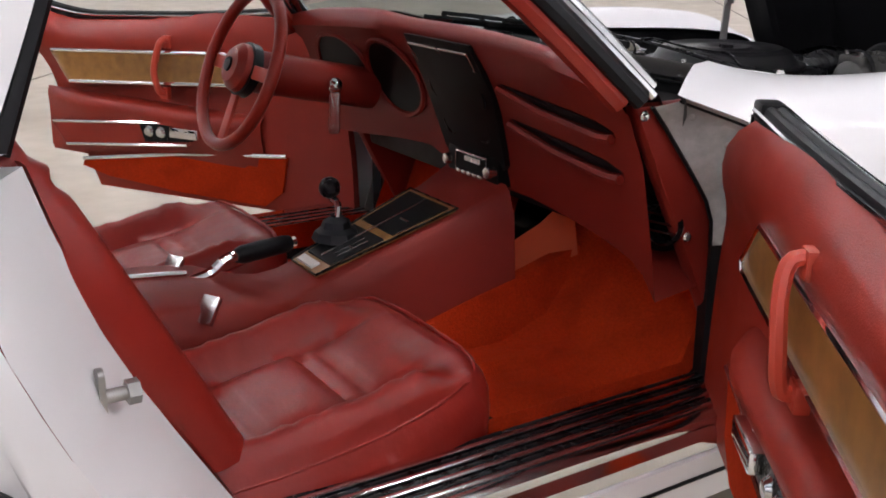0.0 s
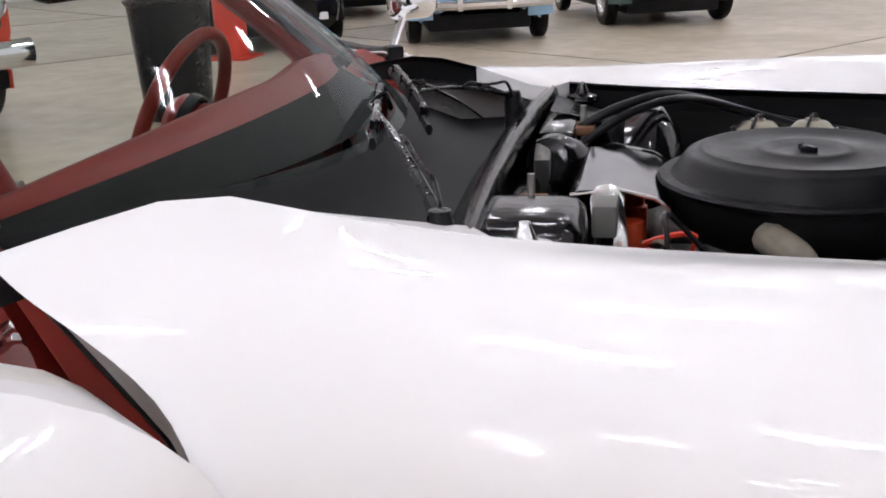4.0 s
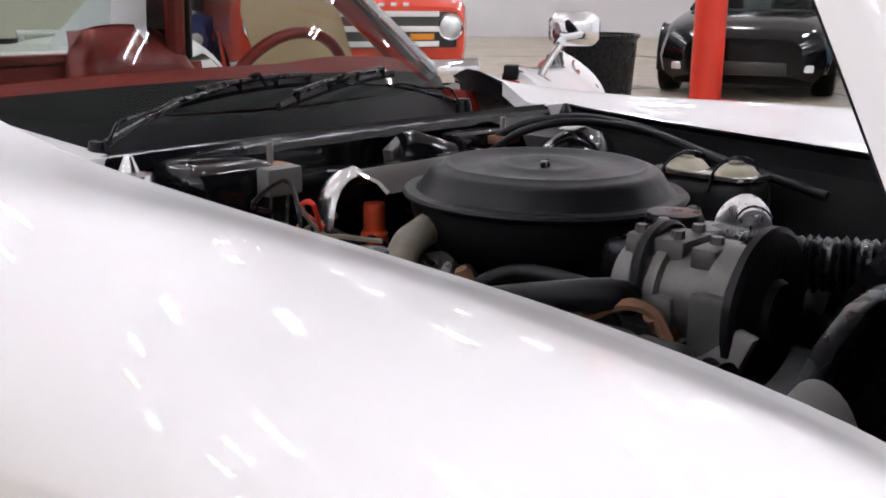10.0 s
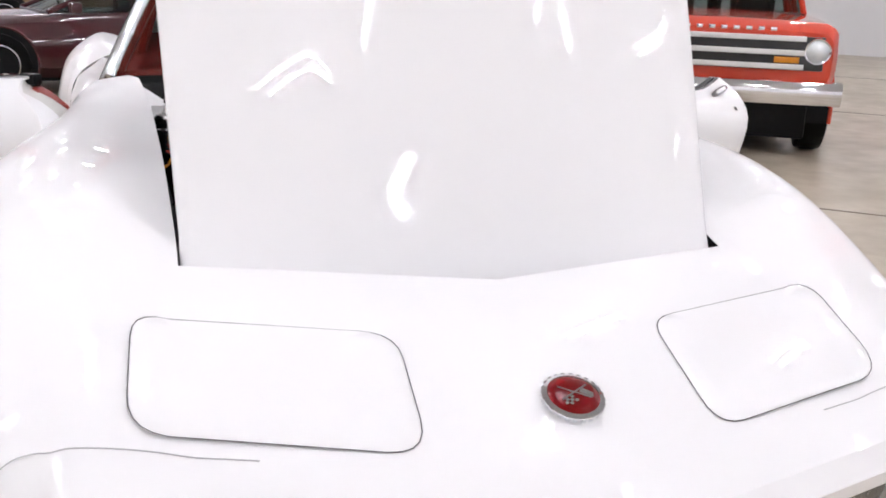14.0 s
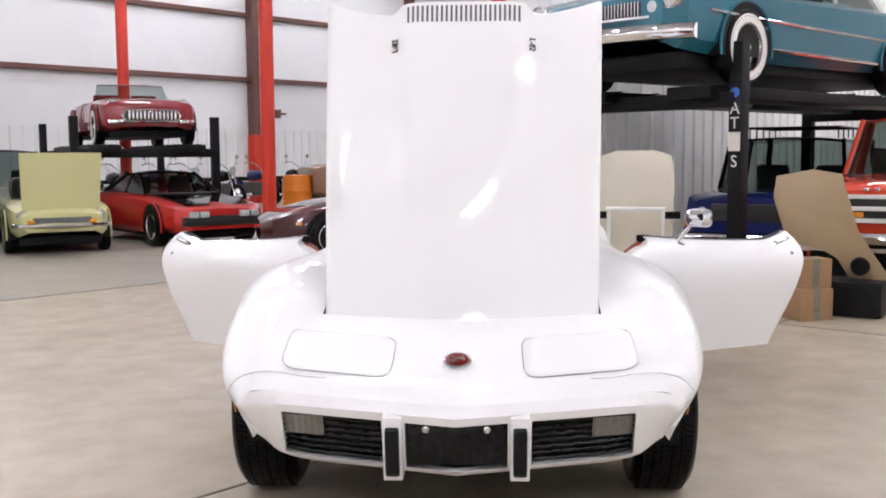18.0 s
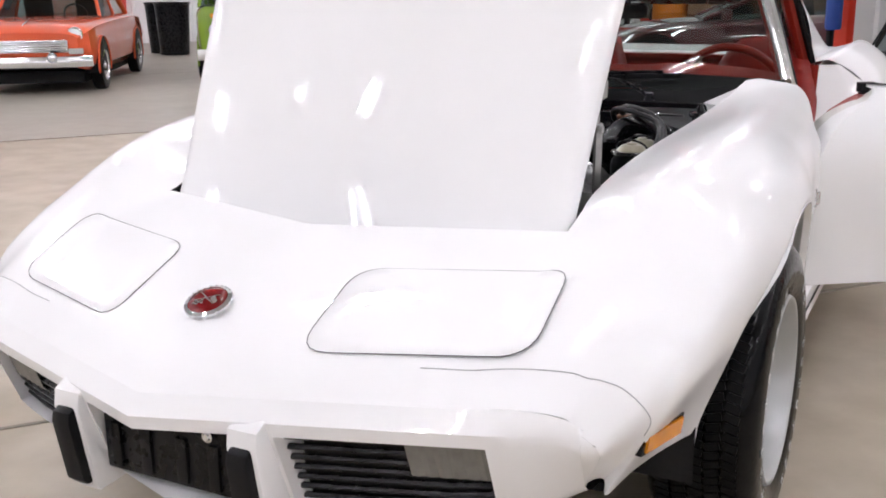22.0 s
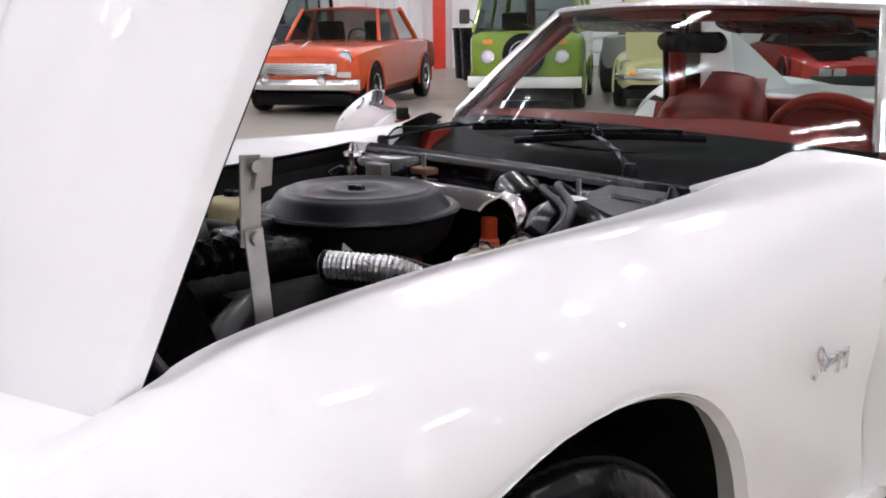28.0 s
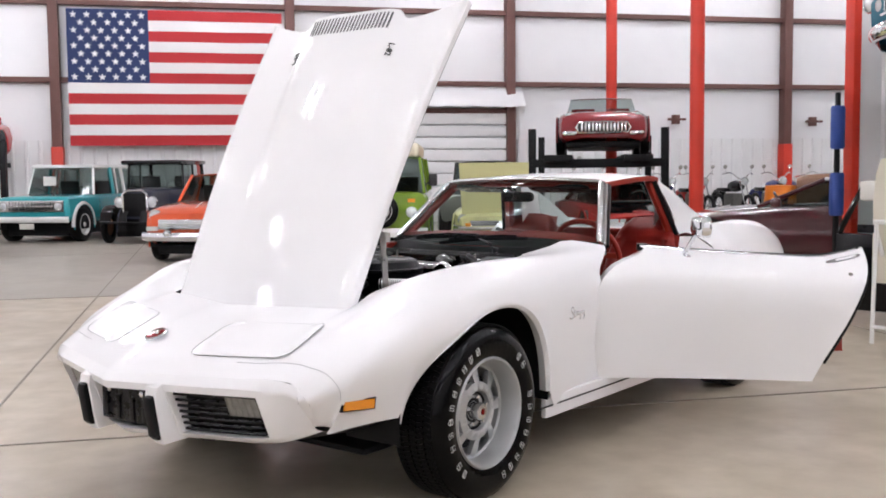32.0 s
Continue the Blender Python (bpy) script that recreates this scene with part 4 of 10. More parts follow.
def door_pt(k, s, off=0.0):
    """k along the door, s from the bottom (0) to the belt (1)."""
    u = k * U_END
    z = 0.29
    for _ in range(4):
        zt = door_top(max(u, 0.3))
        z = 0.29 + s * (zt - 0.29)
        f = door_front(z) if s < 0.995 else 0.31
        u = f + (door_rear(z) - f) * k
    h = z - zt
    belly = cr([-0.6, -0.45, -0.3, -0.2, -0.13, -0.08, -0.045, -0.02, -0.008, 0.0], [-0.035, -0.012, 0.012, 0.02, 0.012, -0.012, -0.045, -0.082, -0.105, -0.118], h)
    waist = cr([0, 0.3, 0.55, 0.8, 1.1, 1.3], [0.0, -0.012, -0.012, 0.004, 0.035, 0.04], u)
    kick = cr([0.3, 0.4, 0.5, 0.6, 0.8, 1.0, 1.1, 1.2, 1.3], [-0.014, -0.006, 0.003, 0.009, 0.013, 0.010, 0.001, -0.017, -0.026], u) * ease((h + 0.16) / 0.14)
    return Vector((u, belly + waist + kick + off, z))


def door_matrix(sgn):
    a = radians(DOOR_OPEN[sgn])
    U = Vector((sgn * math.sin(a), -math.cos(a), 0))
    N = Vector((sgn * math.cos(a), math.sin(a), 0))
    m = Matrix((U, N, Vector((0, 0, 1)))).transposed().to_4x4()
    m.translation = Vector((sgn * 0.70, -0.90, 0))
    return m


def dpart(name, bm, material, parent, sgn, label="", angle=38):
    bm.transform(door_matrix(sgn))
    return part(name, bm, material, parent, label, angle)


def build_door(sgn):
    rows = [[door_pt(k, q) for q in D_S] for k in D_K]
    bm = B()
    grid(bm, rows)
    T = -0.172

    def fold(r, to):
        return [r, [Vector((p.x, p.y - 0.012, p.z)) for p in r], [Vector((p.x, min(p.y - 0.013, to), p.z)) for p in r]]
    for r in (rows[0], rows[-1], [r[0] for r in rows]):
        grid(bm, fold(r, T + 0.075))
    d = dpart("door", bm, M_WHITE, car, sgn, "open white door with red inner trim", 40)
    bm = B()
    for r in (rows[0], rows[-1], [r[0] for r in rows]):
        grid(bm, [[Vector((p.x, min(p.y - 0.013, T + 0.075), p.z)) for p in r], [Vector((p.x, T + 0.02, p.z)) for p in r]])
    dpart("door_edge", bm, M_WHITE_PLAIN, d, sgn)
    # inner trim panel
    bm = B()
    rows2 = []
    for i in range(25):
        k = i / 24
        row = []
        for j in range(17):
            f = j / 16
            zt = door_top(max(0.3, k * U_END)) - 0.004
            z = 0.298 + (zt - 0.298) * f
            lo = 0.09 + cr([0.285, 0.6, 0.8, 0.88], [0.0, 0.03, 0.12, 0.24], z)
            u = lo + (door_rear(z) - 0.015 - lo) * k
            roll = -0.03 * math.sin(min(max((f - 0.66) / 0.2, 0), 1) * math.pi / 2)
            dish = 0.024 * math.exp(-((f - 0.60) / 0.10) ** 2) * math.exp(-((u - 0.78) / 0.45) ** 6)
            over = (door_pt(k, 1.0).y - 0.044 - T - roll) * max(0, (f - 0.86) / 0.14) ** 2
            row.append(Vector((u, T + roll + dish + over, z - 0.012 * max(0, (f - 0.9) / 0.1) ** 3)))
        rows2.append(row)
    grid(bm, rows2)
    for r in (rows2[0], rows2[-1], [q[0] for q in rows2]):
        grid(bm, [r, [Vector((p.x, max(p.y, T + 0.03), p.z)) for p in r]])
    dpart("door_panel", bm, M_VINYL, d, sgn, "red vinyl inner door panel", 50)

    def inner(u, z, off):
        return Vector((u, T - off + 0.006, z))

    def slab(q, off, bev=0.0):
        b_ = B()
        a = [b_.verts.new(inner(u, z, off)) for u, z in q]
        c = [b_.verts.new(inner(u, z, off - 0.03)) for u, z in q]
        b_.faces.new(a)
        b_.faces.new(list(reversed(c)))
        for i in range(len(q)):
            b_.faces.new((a[i], a[(i + 1) % len(q)], c[(i + 1) % len(q)], c[i]))
        return b_
    # wood insert with chrome surround
    WQ = [(1.175, 0.733), (0.50, 0.762), (0.42, 0.69), (0.43, 0.675), (1.11, 0.638)]
    dpart("wood_insert", slab(WQ, 0.036), M_WOOD, d, sgn, "walnut wood insert", 20)
    dpart("insert_trim", tube(B(), [inner(u, z, 0.038) for u, z in WQ], 0.0055, 6, closed=True), M_CHROME, d, sgn)
    # armrest roll under the insert
    b_ = B()
    sec = []
    for k in range(17):
        u = 1.24 - 0.84 * k / 16
        f = math.sin(min(k / 4, 1) * math.pi / 2) * math.sin(min((16 - k) / 3 + 0.2, 1) * math.pi / 2)
        h = 0.055 * f
        dz = 0.03 * (1 - k / 16) - 0.01
        sec.append([inner(u, 0.59 + dz, 0.0), inner(u, 0.585 + dz, h * 0.7), inner(u, 0.57 + dz, h + 0.006), inner(u, 0.55 + dz, h + 0.006), inner(u, 0.50 + dz, h * 0.6 + 0.004), inner(u, 0.40 + dz, 0.008), inner(u, 0.38 + dz, 0.0)])
    grid(b_, sec)
    dpart("armrest", b_, M_VINYL, d, sgn, "", 60)
    # insert below with chrome frame, latch and switch
    RQ = [(1.185, 0.505), (0.64, 0.548), (0.65, 0.478), (1.135, 0.435)]
    dpart("armrest_insert", slab(RQ, 0.048), M_VINYL, d, sgn)
    dpart("armrest_trim", tube(B(), [inner(u, z, 0.050) for u, z in RQ], 0.005, 6, closed=True), M_CHROME, d, sgn)
    dpart("latch_plate", slab([(0.83, 0.53), (0.63, 0.547), (0.635, 0.49), (0.81, 0.474)], 0.052), M_BLACK_PLASTIC, d, sgn)
    for u in (0.79, 0.745):
        bmx = lathe(B(), [(0, 0.012), (0.012, 0.011), (0.018, 0.004), (0.018, 0)], 18, m=Matrix.Translation(inner(u, 0.51, 0.052)) @ pose(0, 0, 0, 90))
        dpart("window_switch", bmx, M_CHROME, d, sgn)
    bmx = B()
    box(bmx, (-0.075, -0.016, -0.016), (0.03, 0.004, 0.016), 0.005, m=Matrix.Translation(inner(0.67, 0.517, 0.055)))
    dpart("inner_handle", bmx, M_CHROME, d, sgn, "chrome inner door handle")
    # pull strap
    pts = spline([inner(0.715, 0.79, 0.02), inner(0.718, 0.788, 0.055), inner(0.73, 0.75, 0.066), inner(0.745, 0.695, 0.066), inner(0.74, 0.65, 0.06), inner(0.735, 0.632, 0.05), inner(0.735, 0.63, 0.02)], 28)
    st = dpart("pull_strap", tube(B(), pts, 0.0105, 8), M_STRAP, d, sgn, "bright red moulded pull strap")
    for z, u in ((0.787, 0.715), (0.632, 0.735)):
        bmx = B()
        box(bmx, (-0.016, -0.012, -0.022), (0.016, 0.01, 0.016), 0.006, m=Matrix.Translation(inner(u, z, 0.03)))
        dpart("strap_end", bmx, M_STRAP, st, sgn)
    # carpeted kick area with chrome strip
    LQ = [(0.315, 0.468), (0.7, 0.435), (1.10, 0.378), (1.108, 0.36), (1.0, 0.335), (0.7, 0.315), (0.4, 0.31), (0.335, 0.36)]
    dpart("carpet_kick", slab(LQ, 0.016), M_CARPET, d, sgn, "orange carpeted kick area", 20)
    dpart("kick_strip", tube(B(), [inner(u, z + 0.006, 0.018) for u, z in LQ[:3]], 0.0065, 6), M_CHROME, d, sgn)
    # belt seals along the top
    line = [door_pt(0.0 + 0.97 * i / 24, 1.0) for i in range(25)]
    dpart("belt_seal", tube(B(), [p + Vector((0, -0.015, 0.002)) for p in line], 0.0095, 8), M_RUBBER, d, sgn)
    dpart("belt_seal", tube(B(), [p + Vector((0, -0.030, 0.002)) for p in line], 0.0095, 8), M_RUBBER, d, sgn)
    # the inner chrome tube draws the highlight along the belt's edge
    dpart("inner_belt_trim", tube(B(), [p + Vector((0, -0.042, -0.002)) for p in line], 0.004, 6), M_CHROME, d, sgn, "thin chrome line drawing the highlight on the inner belt edge")
    dpart("belt_trim", tube(B(), [p + Vector((0, -0.003, 0.004)) for p in line], 0.0045, 6), M_CHROME, d, sgn)
    bmx = B()
    box(bmx, (-0.012, -0.03, -0.02), (0.04, 0.008, 0.012), 0.006, m=Matrix.Translation(line[0] + Vector((0, -0.012, 0))))
    dpart("seal_end", bmx, M_RUBBER, d, sgn)
    # rear edge rubber
    cap = [Vector((door_pt(1.0, 1.0).x + 0.003, T + 0.012, door_top(U_END) - 0.02))]
    for q in (0.965, 0.94, 0.91, 0.875, 0.82, 0.74, 0.64, 0.5, 0.35, 0.18):
        p = door_pt(1.0, q)
        cap.append(Vector((p.x + 0.003, max(p.y - 0.034, T + 0.02), p.z - 0.016)))
    dpart("edge_seal", tube(B(), spline(cap, 48), 0.013, 10, squash=0.7), M_RUBBER, d, sgn, "black rubber door edge seal")
    b_ = B()
    r1 = [Vector((p.x, p.y - 0.004, p.z - 0.006)) for p in line]
    r2 = [Vector((p.x, p.y - 0.046, p.z - 0.010)) for p in line]
    grid(b_, [r1, r2])
    for i in (0, -1):
        grid(b_, [[r1[i], r2[i]], [r1[i] + Vector((0, 0, -0.06)), r2[i] + Vector((0, 0, -0.06))]])
    dpart("belt_base", b_, M_RUBBER, d, sgn)
    # flush outer handle and lock
    def oval(scale, off, back):
        rows = []
        for r in (0.0, 0.5, 0.85, 1.0):
            ring = []
            for a in range(28):
                ca, sa = math.cos(TAU * a / 28), math.sin(TAU * a / 28)
                ca, sa = math.copysign(abs(ca) ** 0.7, ca), math.copysign(abs(sa) ** 0.7, sa)
                ring.append(door_pt(0.912 + back + 0.068 * scale[0] * r * ca, 0.958 + 0.013 * scale[1] * r * sa, off - (0.003 if r == 1.0 else 0)) + Vector((0, 0, off)))
            rows.append(ring)
        b_ = B()
        grid(b_, rows, close_u=True)
        return b_
    oh = dpart("outer_handle", oval((1, 1), 0.003, 0.0), M_CHROME, d, sgn, "flush chrome-edged door handle", 60)
    dpart("handle_flap", oval((0.62, 0.55), 0.006, 0.012), M_WHITE, oh, sgn, "pale grip flap", 60)
    lk, kq = min(((door_pt(k / 200, q / 200), (k / 200, q / 200)) for k in range(150, 200, 2) for q in range(120, 200, 2)), key=lambda p: (p[0].x - 1.215) ** 2 + (p[0].z - 0.775) ** 2)
    nrm = (door_pt(kq[0] + 0.01, kq[1]) - lk).cross(door_pt(kq[0], kq[1] - 0.01) - lk).normalized()
    if nrm.z < 0:
        nrm = -nrm
    bmx = lathe(B(), [(0, 0.0022), (0.0075, 0.0022), (0.0095, 0.001), (0.0095, -0.004)], 18, m=Matrix.Translation(lk) @ nrm.to_track_quat("Z", "Y").to_matrix().to_4x4())
    dpart("door_lock", bmx, M_CHROME_DULL, d, sgn)
    return d


for sgn in (1, -1):
    dd = build_door(sgn)
    if sgn < 0:
        # round door mirror on a stalk
        mb = door_matrix(-1) @ Vector((0.508, -0.112, 0.843))
        b_ = B()
        lathe(b_, [(0, 0.016), (0.02, 0.014), (0.034, 0.006), (0.04, 0)], 20, m=Matrix.Translation(mb) @ Matrix.Diagonal((1.1, 0.7, 1, 1)))
        hd = mb + Vector((-0.105, 0.035, 0.142))
        tube(b_, spline([mb + Vector((0, 0, 0.01)), mb + Vector((-0.025, 0.008, 0.05)), mb + Vector((-0.07, 0.024, 0.11)), hd], 10), [0.012, 0.011, 0.0105, 0.010, 0.010, 0.010, 0.010, 0.011, 0.012, 0.012], 8)
        mir = part("door_mirror", b_, M_CHROME, dd, "chrome door mirror on a stalk")
        wx, nz = Vector((-0.75, 0.66, 0)), Vector((-0.66, -0.75, 0))
        hm = Matrix((wx, Vector((0, 0, 1)), nz)).transposed().to_4x4()
        hm.translation = hd
        b_ = B()
        rows = []
        for k, d in ((0.55, -0.042), (0.86, -0.03), (0.98, -0.012), (1.0, 0.006), (0.96, 0.012), (0.93, 0.006)):
            rows.append([hm @ Vector((p[0] * k, p[1] * k, d)) for p in rrect(0.142, 0.094, 0.032, 6)])
        vs = grid(b_, rows, close_u=True)
        b_.faces.new(vs[0])
        mh = part("mirror_head", b_, M_CHROME, mir, "chrome mirror shell", 50)
        b_ = B()
        b_.faces.new([b_.verts.new(hm @ Vector((p[0] * 0.93, p[1] * 0.93, 0.007))) for p in rrect(0.142, 0.094, 0.032, 6)])
        part("mirror_glass", b_, mat("mirror_silver", (0.8, 0.82, 0.84), 0.02, 1.0), mh, "mirror glass")

# ---- windscreen, pillars, roof
N_W = 17


def ws_base(k):
    x = -0.635 + 1.27 * k
    f = 1 - (x / 0.635) ** 2
    return Vector((x, -1.245 + 0.245 * f, 0.888 - 0.023 * f))


def ws_top(k):
    x = -0.49 + 0.98 * k
    f = 1 - (x / 0.49) ** 2
    return Vector((x, -1.53 + 0.085 * f, 1.176 + 0.018 * f))


def ws_pt(k, f):
    p = ws_base(k).lerp(ws_top(k), f)
    side = (2 * k - 1) ** 2
    p.y += 0.03 * math.sin(f * math.pi) * (1 - side)
    p.z += (0.02 - 0.012 * side) * math.sin(f * math.pi)
    return p


bm = B()
grid(bm, [[ws_pt(i / 24, j / 8) for i in range(25)] for j in range(9)])
g_ = part("windscreen", bm, M_GLASS, car, "large curved clear windscreen", 80)
g_.visible_shadow = False
for sgn in (0, 1):
    s_ = 1 if sgn else -1
    line = [ws_pt(sgn, j / 10) for j in range(11)]
    part("pillar_trim", tube(B(), [p + Vector((s_ * 0.002, -0.008, 0.004)) for p in line], 0.017, 8, squash=0.8), M_CHROME_DULL, car, "bright windscreen pillar trim")
    part("pillar_trim_edge", tube(B(), [p + Vector((s_ * 0.022, -0.02, -0.006)) for p in line], 0.009, 8), M_CHROME, car)
    part("pillar_seal", tube(B(), [p + Vector((s_ * 0.02, -0.042, -0.014)) for p in line], 0.016, 8), M_RUBBER, car)
    part("pillar_cover", tube(B(), [p + Vector((s_ * -0.006, -0.06, -0.018)) for p in line], 0.022, 8), M_VINYL, car, "red pillar cover")
hdr = [ws_pt(i / 20, 1) for i in range(21)]
part("header_trim", tube(B(), [p + Vector((0, -0.012, 0.006)) for p in hdr], 0.017, 8, squash=0.8), M_CHROME_DULL, car, "bright windscreen header trim")
part("header_cover", tube(B(), [p + Vector((0, -0.045, -0.012)) for p in hdr], 0.024, 8), M_VINYL, car)


def roof_pt(u, v):
    """u across 0..1, v from the header (0) to the rear halo (1)."""
    a = ws_top(u) + Vector((0, -0.03, 0.014))
    w_ = 0.49 + 0.025 * v
    x = -w_ + 2 * w_ * u
    f = 1 - (x / w_) ** 2
    y = a.y + v * (-2.2 - a.y)
    z = 1.18 + 0.032 * math.sin(min(v * 1.1, 1) * math.pi / 2) + 0.022 * f - 0.02 * max(0, v - 0.8) / 0.2
    return Vector((x, y, z))


for name, a, b, mt, lb in (("roof_panel", 0.0, 0.44, M_WHITE, "white lift-out roof panel"), ("roof_panel", 0.56, 1.0, M_WHITE, "white lift-out roof panel"), ("roof_bar", 0.445, 0.555, M_WHITE, "white centre roof bar")):
    bm = B()
    g0 = [[roof_pt(a + (b - a) * i / 8, 0.02 + 0.90 * j / 10) for i in range(9)] for j in range(11)]
    grid(bm, g0)
    rp = part(name, bm, mt, car, lb, 60)
    bm = B()
    g1 = [[p + Vector((0, 0, -0.028)) for p in r] for r in g0]
    grid(bm, g1)
    for r0, r1 in (([r[0] for r in g0], [r[0] for r in g1]), ([r[-1] for r in g0], [r[-1] for r in g1])):
        grid(bm, [r0, r1])
    part("roof_lining", bm, M_VINYL, rp, "red roof lining", 60)
bm = B()
grid(bm, [[roof_pt(i / 12, 0.925 + 0.075 * j / 3) for i in range(13)] for j in range(4)])
part("roof_halo", bm, M_WHITE, car, "", 60)
# sun visors and mirror
for sgn in (1, -1):
    bm = B()
    prism(bm, rrect(0.36, 0.09, 0.03), -0.008, 0.008, 2, 0.004, m=pose(0.24 * sgn, -1.535, 1.15, 20))
    part("sun_visor", bm, M_BLACK_PLASTIC, car, "dark folded sun visor")
bm = B()
prism(bm, rrect(0.2, 0.05, 0.02), -0.012, 0.012, 2, 0.005, m=pose(0.0, -1.50, 1.105, 75))
tube(bm, [(0, -1.46, 1.18), (0, -1.49, 1.12)], 0.006, 6)
part("rear_view_mirror", bm, M_BLACK_PLASTIC, car)

# ---- rear body
RY = [-2.10, -2.25, -2.4, -2.55, -2.75, -3.0, -3.25, -3.45, -3.6]
R_XE = [0.56, 0.575, 0.585, 0.59, 0.59, 0.58, 0.56, 0.53, 0.5]
R_ZE = [0.875, 0.885, 0.89, 0.893, 0.893, 0.89, 0.88, 0.86, 0.82]
R_XC = [0.66, 0.69, 0.71, 0.72, 0.725, 0.71, 0.68, 0.64, 0.6]
R_ZC = [0.885, 0.905, 0.925, 0.935, 0.938, 0.925, 0.9, 0.865, 0.81]
R_XS = [0.815, 0.84, 0.862, 0.875, 0.88, 0.865, 0.83, 0.78, 0.70]
R_ZS = [0.70, 0.71, 0.715, 0.715, 0.715, 0.71, 0.69, 0.66, 0.62]
R_XB = [0.775, 0.80, 0.86, 0.88, 0.875, 0.82, 0.75, 0.70, 0.64]


def rear_bottom(y):
    d = y + 2.54
    if abs(d) < 0.342:
        return 0.32 + math.sqrt(0.342 ** 2 - d * d)
    return 0.24 if d > 0 else 0.3


def jamb_y(z):
    return cr([0.24, 0.34, 0.4, 0.57, 0.73, 0.87, 0.95], [-1.93, -1.985, -2.02, -2.115, -2.18, -2.225, -2.235], z)


def rear_pt(y, c):
    yy = -y
    T = [-v for v in RY]
    xe, ze, xc, zc, xs, zs, xb = (cr(T, t, yy) for t in (R_XE, R_ZE, R_XC, R_ZC, R_XS, R_ZS, R_XB))
    zb = rear_bottom(y)
    zs = max(zs, zb + 0.02)
    ctrl = [(xe, ze), ((xe + xc) / 2, (ze + zc) / 2 + 0.004), (xc, zc), (xs - 0.04, zc - (zc - zs) * 0.42), (xs, zs), (xs + (xb - xs) * 0.4, (zs + zb) / 2), (xb, zb)]
    pos = [0, 0.5, 1, 1.55, 2, 2.5, 3]
    p = Vector((cr(pos, [q[0] for q in ctrl], c), y, cr(pos, [q[1] for q in ctrl], c)))
    if y > -2.4:   # the jamb slants forward towards the bottom
        edge = jamb_y(p.z) - 0.11 * min(max((p.x - 0.62) / 0.18, 0), 1)
        k = (y + 2.4) / 0.3
        p.y = -2.4 + k * (edge + 2.4)
    return p


ry = [-2.10, -2.13, -2.18] + [-2.54 + 0.342 * math.cos(radians(a)) for a in range(0, 181, 9)] + [-2.95, -3.05, -3.15, -3.25, -3.35, -3.45, -3.53, -3.6]
ry = sorted(set(ry), reverse=True)
bm = B()
grid(bm, [[rear_pt(y, c / 8) for c in range(25)] for y in ry])
grid(bm, [[Vector((rear_pt(y, 0).x * k / 6, y, rear_pt(y, 0).z - 0.0)) for k in range(7)] for y in ry if y < -2.42])
grid(bm, [[Vector((rear_pt(-3.6, c / 8).x, -3.6, rear_pt(-3.6, c / 8).z)) for c in range(25)], [Vector((rear_pt(-3.6, c / 8).x * 0.5, -3.66, 0.56)) for c in range(25)], [Vector((0, -3.67, 0.56)) for c in range(25)]])
# sail panels from the roof down to the rear deck
for_sail = []
for j in range(11):
    f = j / 10
    top = Vector((0.51 - 0.01 * f, -2.11 - 0.75 * f, 1.19 - 0.3 * f ** 1.25))
    foot = Vector((0.585, -2.245 - 0.70 * f, 0.885))
    inn = Vector((0.45, -2.22 - 0.66 * f, 1.185 - 0.3 * f ** 1.2))
    for_sail.append([foot + (top - foot) * i / 6 + Vector((0.02 * math.sin(i / 6 * math.pi), 0, 0)) for i in range(7)] + [top.lerp(inn, 0.5) + Vector((0, 0, 0.006)), inn, Vector((0.45, inn.y - 0.02, 0.885))])
grid(bm, for_sail)
mirrored(bm)
part("rear_body", bm, M_WHITE, car, "white rear fenders, deck and roof sail panels", 50)
# B pillar trim: black seal and red inner frame
for sgn in (1, -1):
    line = [Vector((sgn * (0.585 - 0.075 * f), -2.235 + 0.13 * f, 0.88 + 0.3 * f)) for f in [i / 8 for i in range(9)]]
    part("pillar_seal_rear", tube(B(), line, 0.014, 6), M_RUBBER, car)
    part("rear_pillar_cover", tube(B(), [p + Vector((-sgn * 0.035, -0.01, 0)) for p in line], 0.03, 8), M_VINYL, car, "red rear pillar cover")
bm = B()
grid(bm, [[Vector((-0.46 + 0.92 * i / 8, -2.46 + 0.02 * j, 0.9 + 0.25 * j / 3)) for i in range(9)] for j in range(4)])
gw = part("rear_window", bm, M_GLASS, car, "upright clear rear window", 80)
gw.visible_shadow = False
part("rear_bulkhead", box(B(), (-0.55, -2.34, 0.3), (0.55, -2.28, 0.9), 0.01), M_VINYL, car)
part("rear_shelf", box(B(), (-0.56, -2.9, 0.86), (0.56, -2.28, 0.885), 0.008), M_DASH, car)
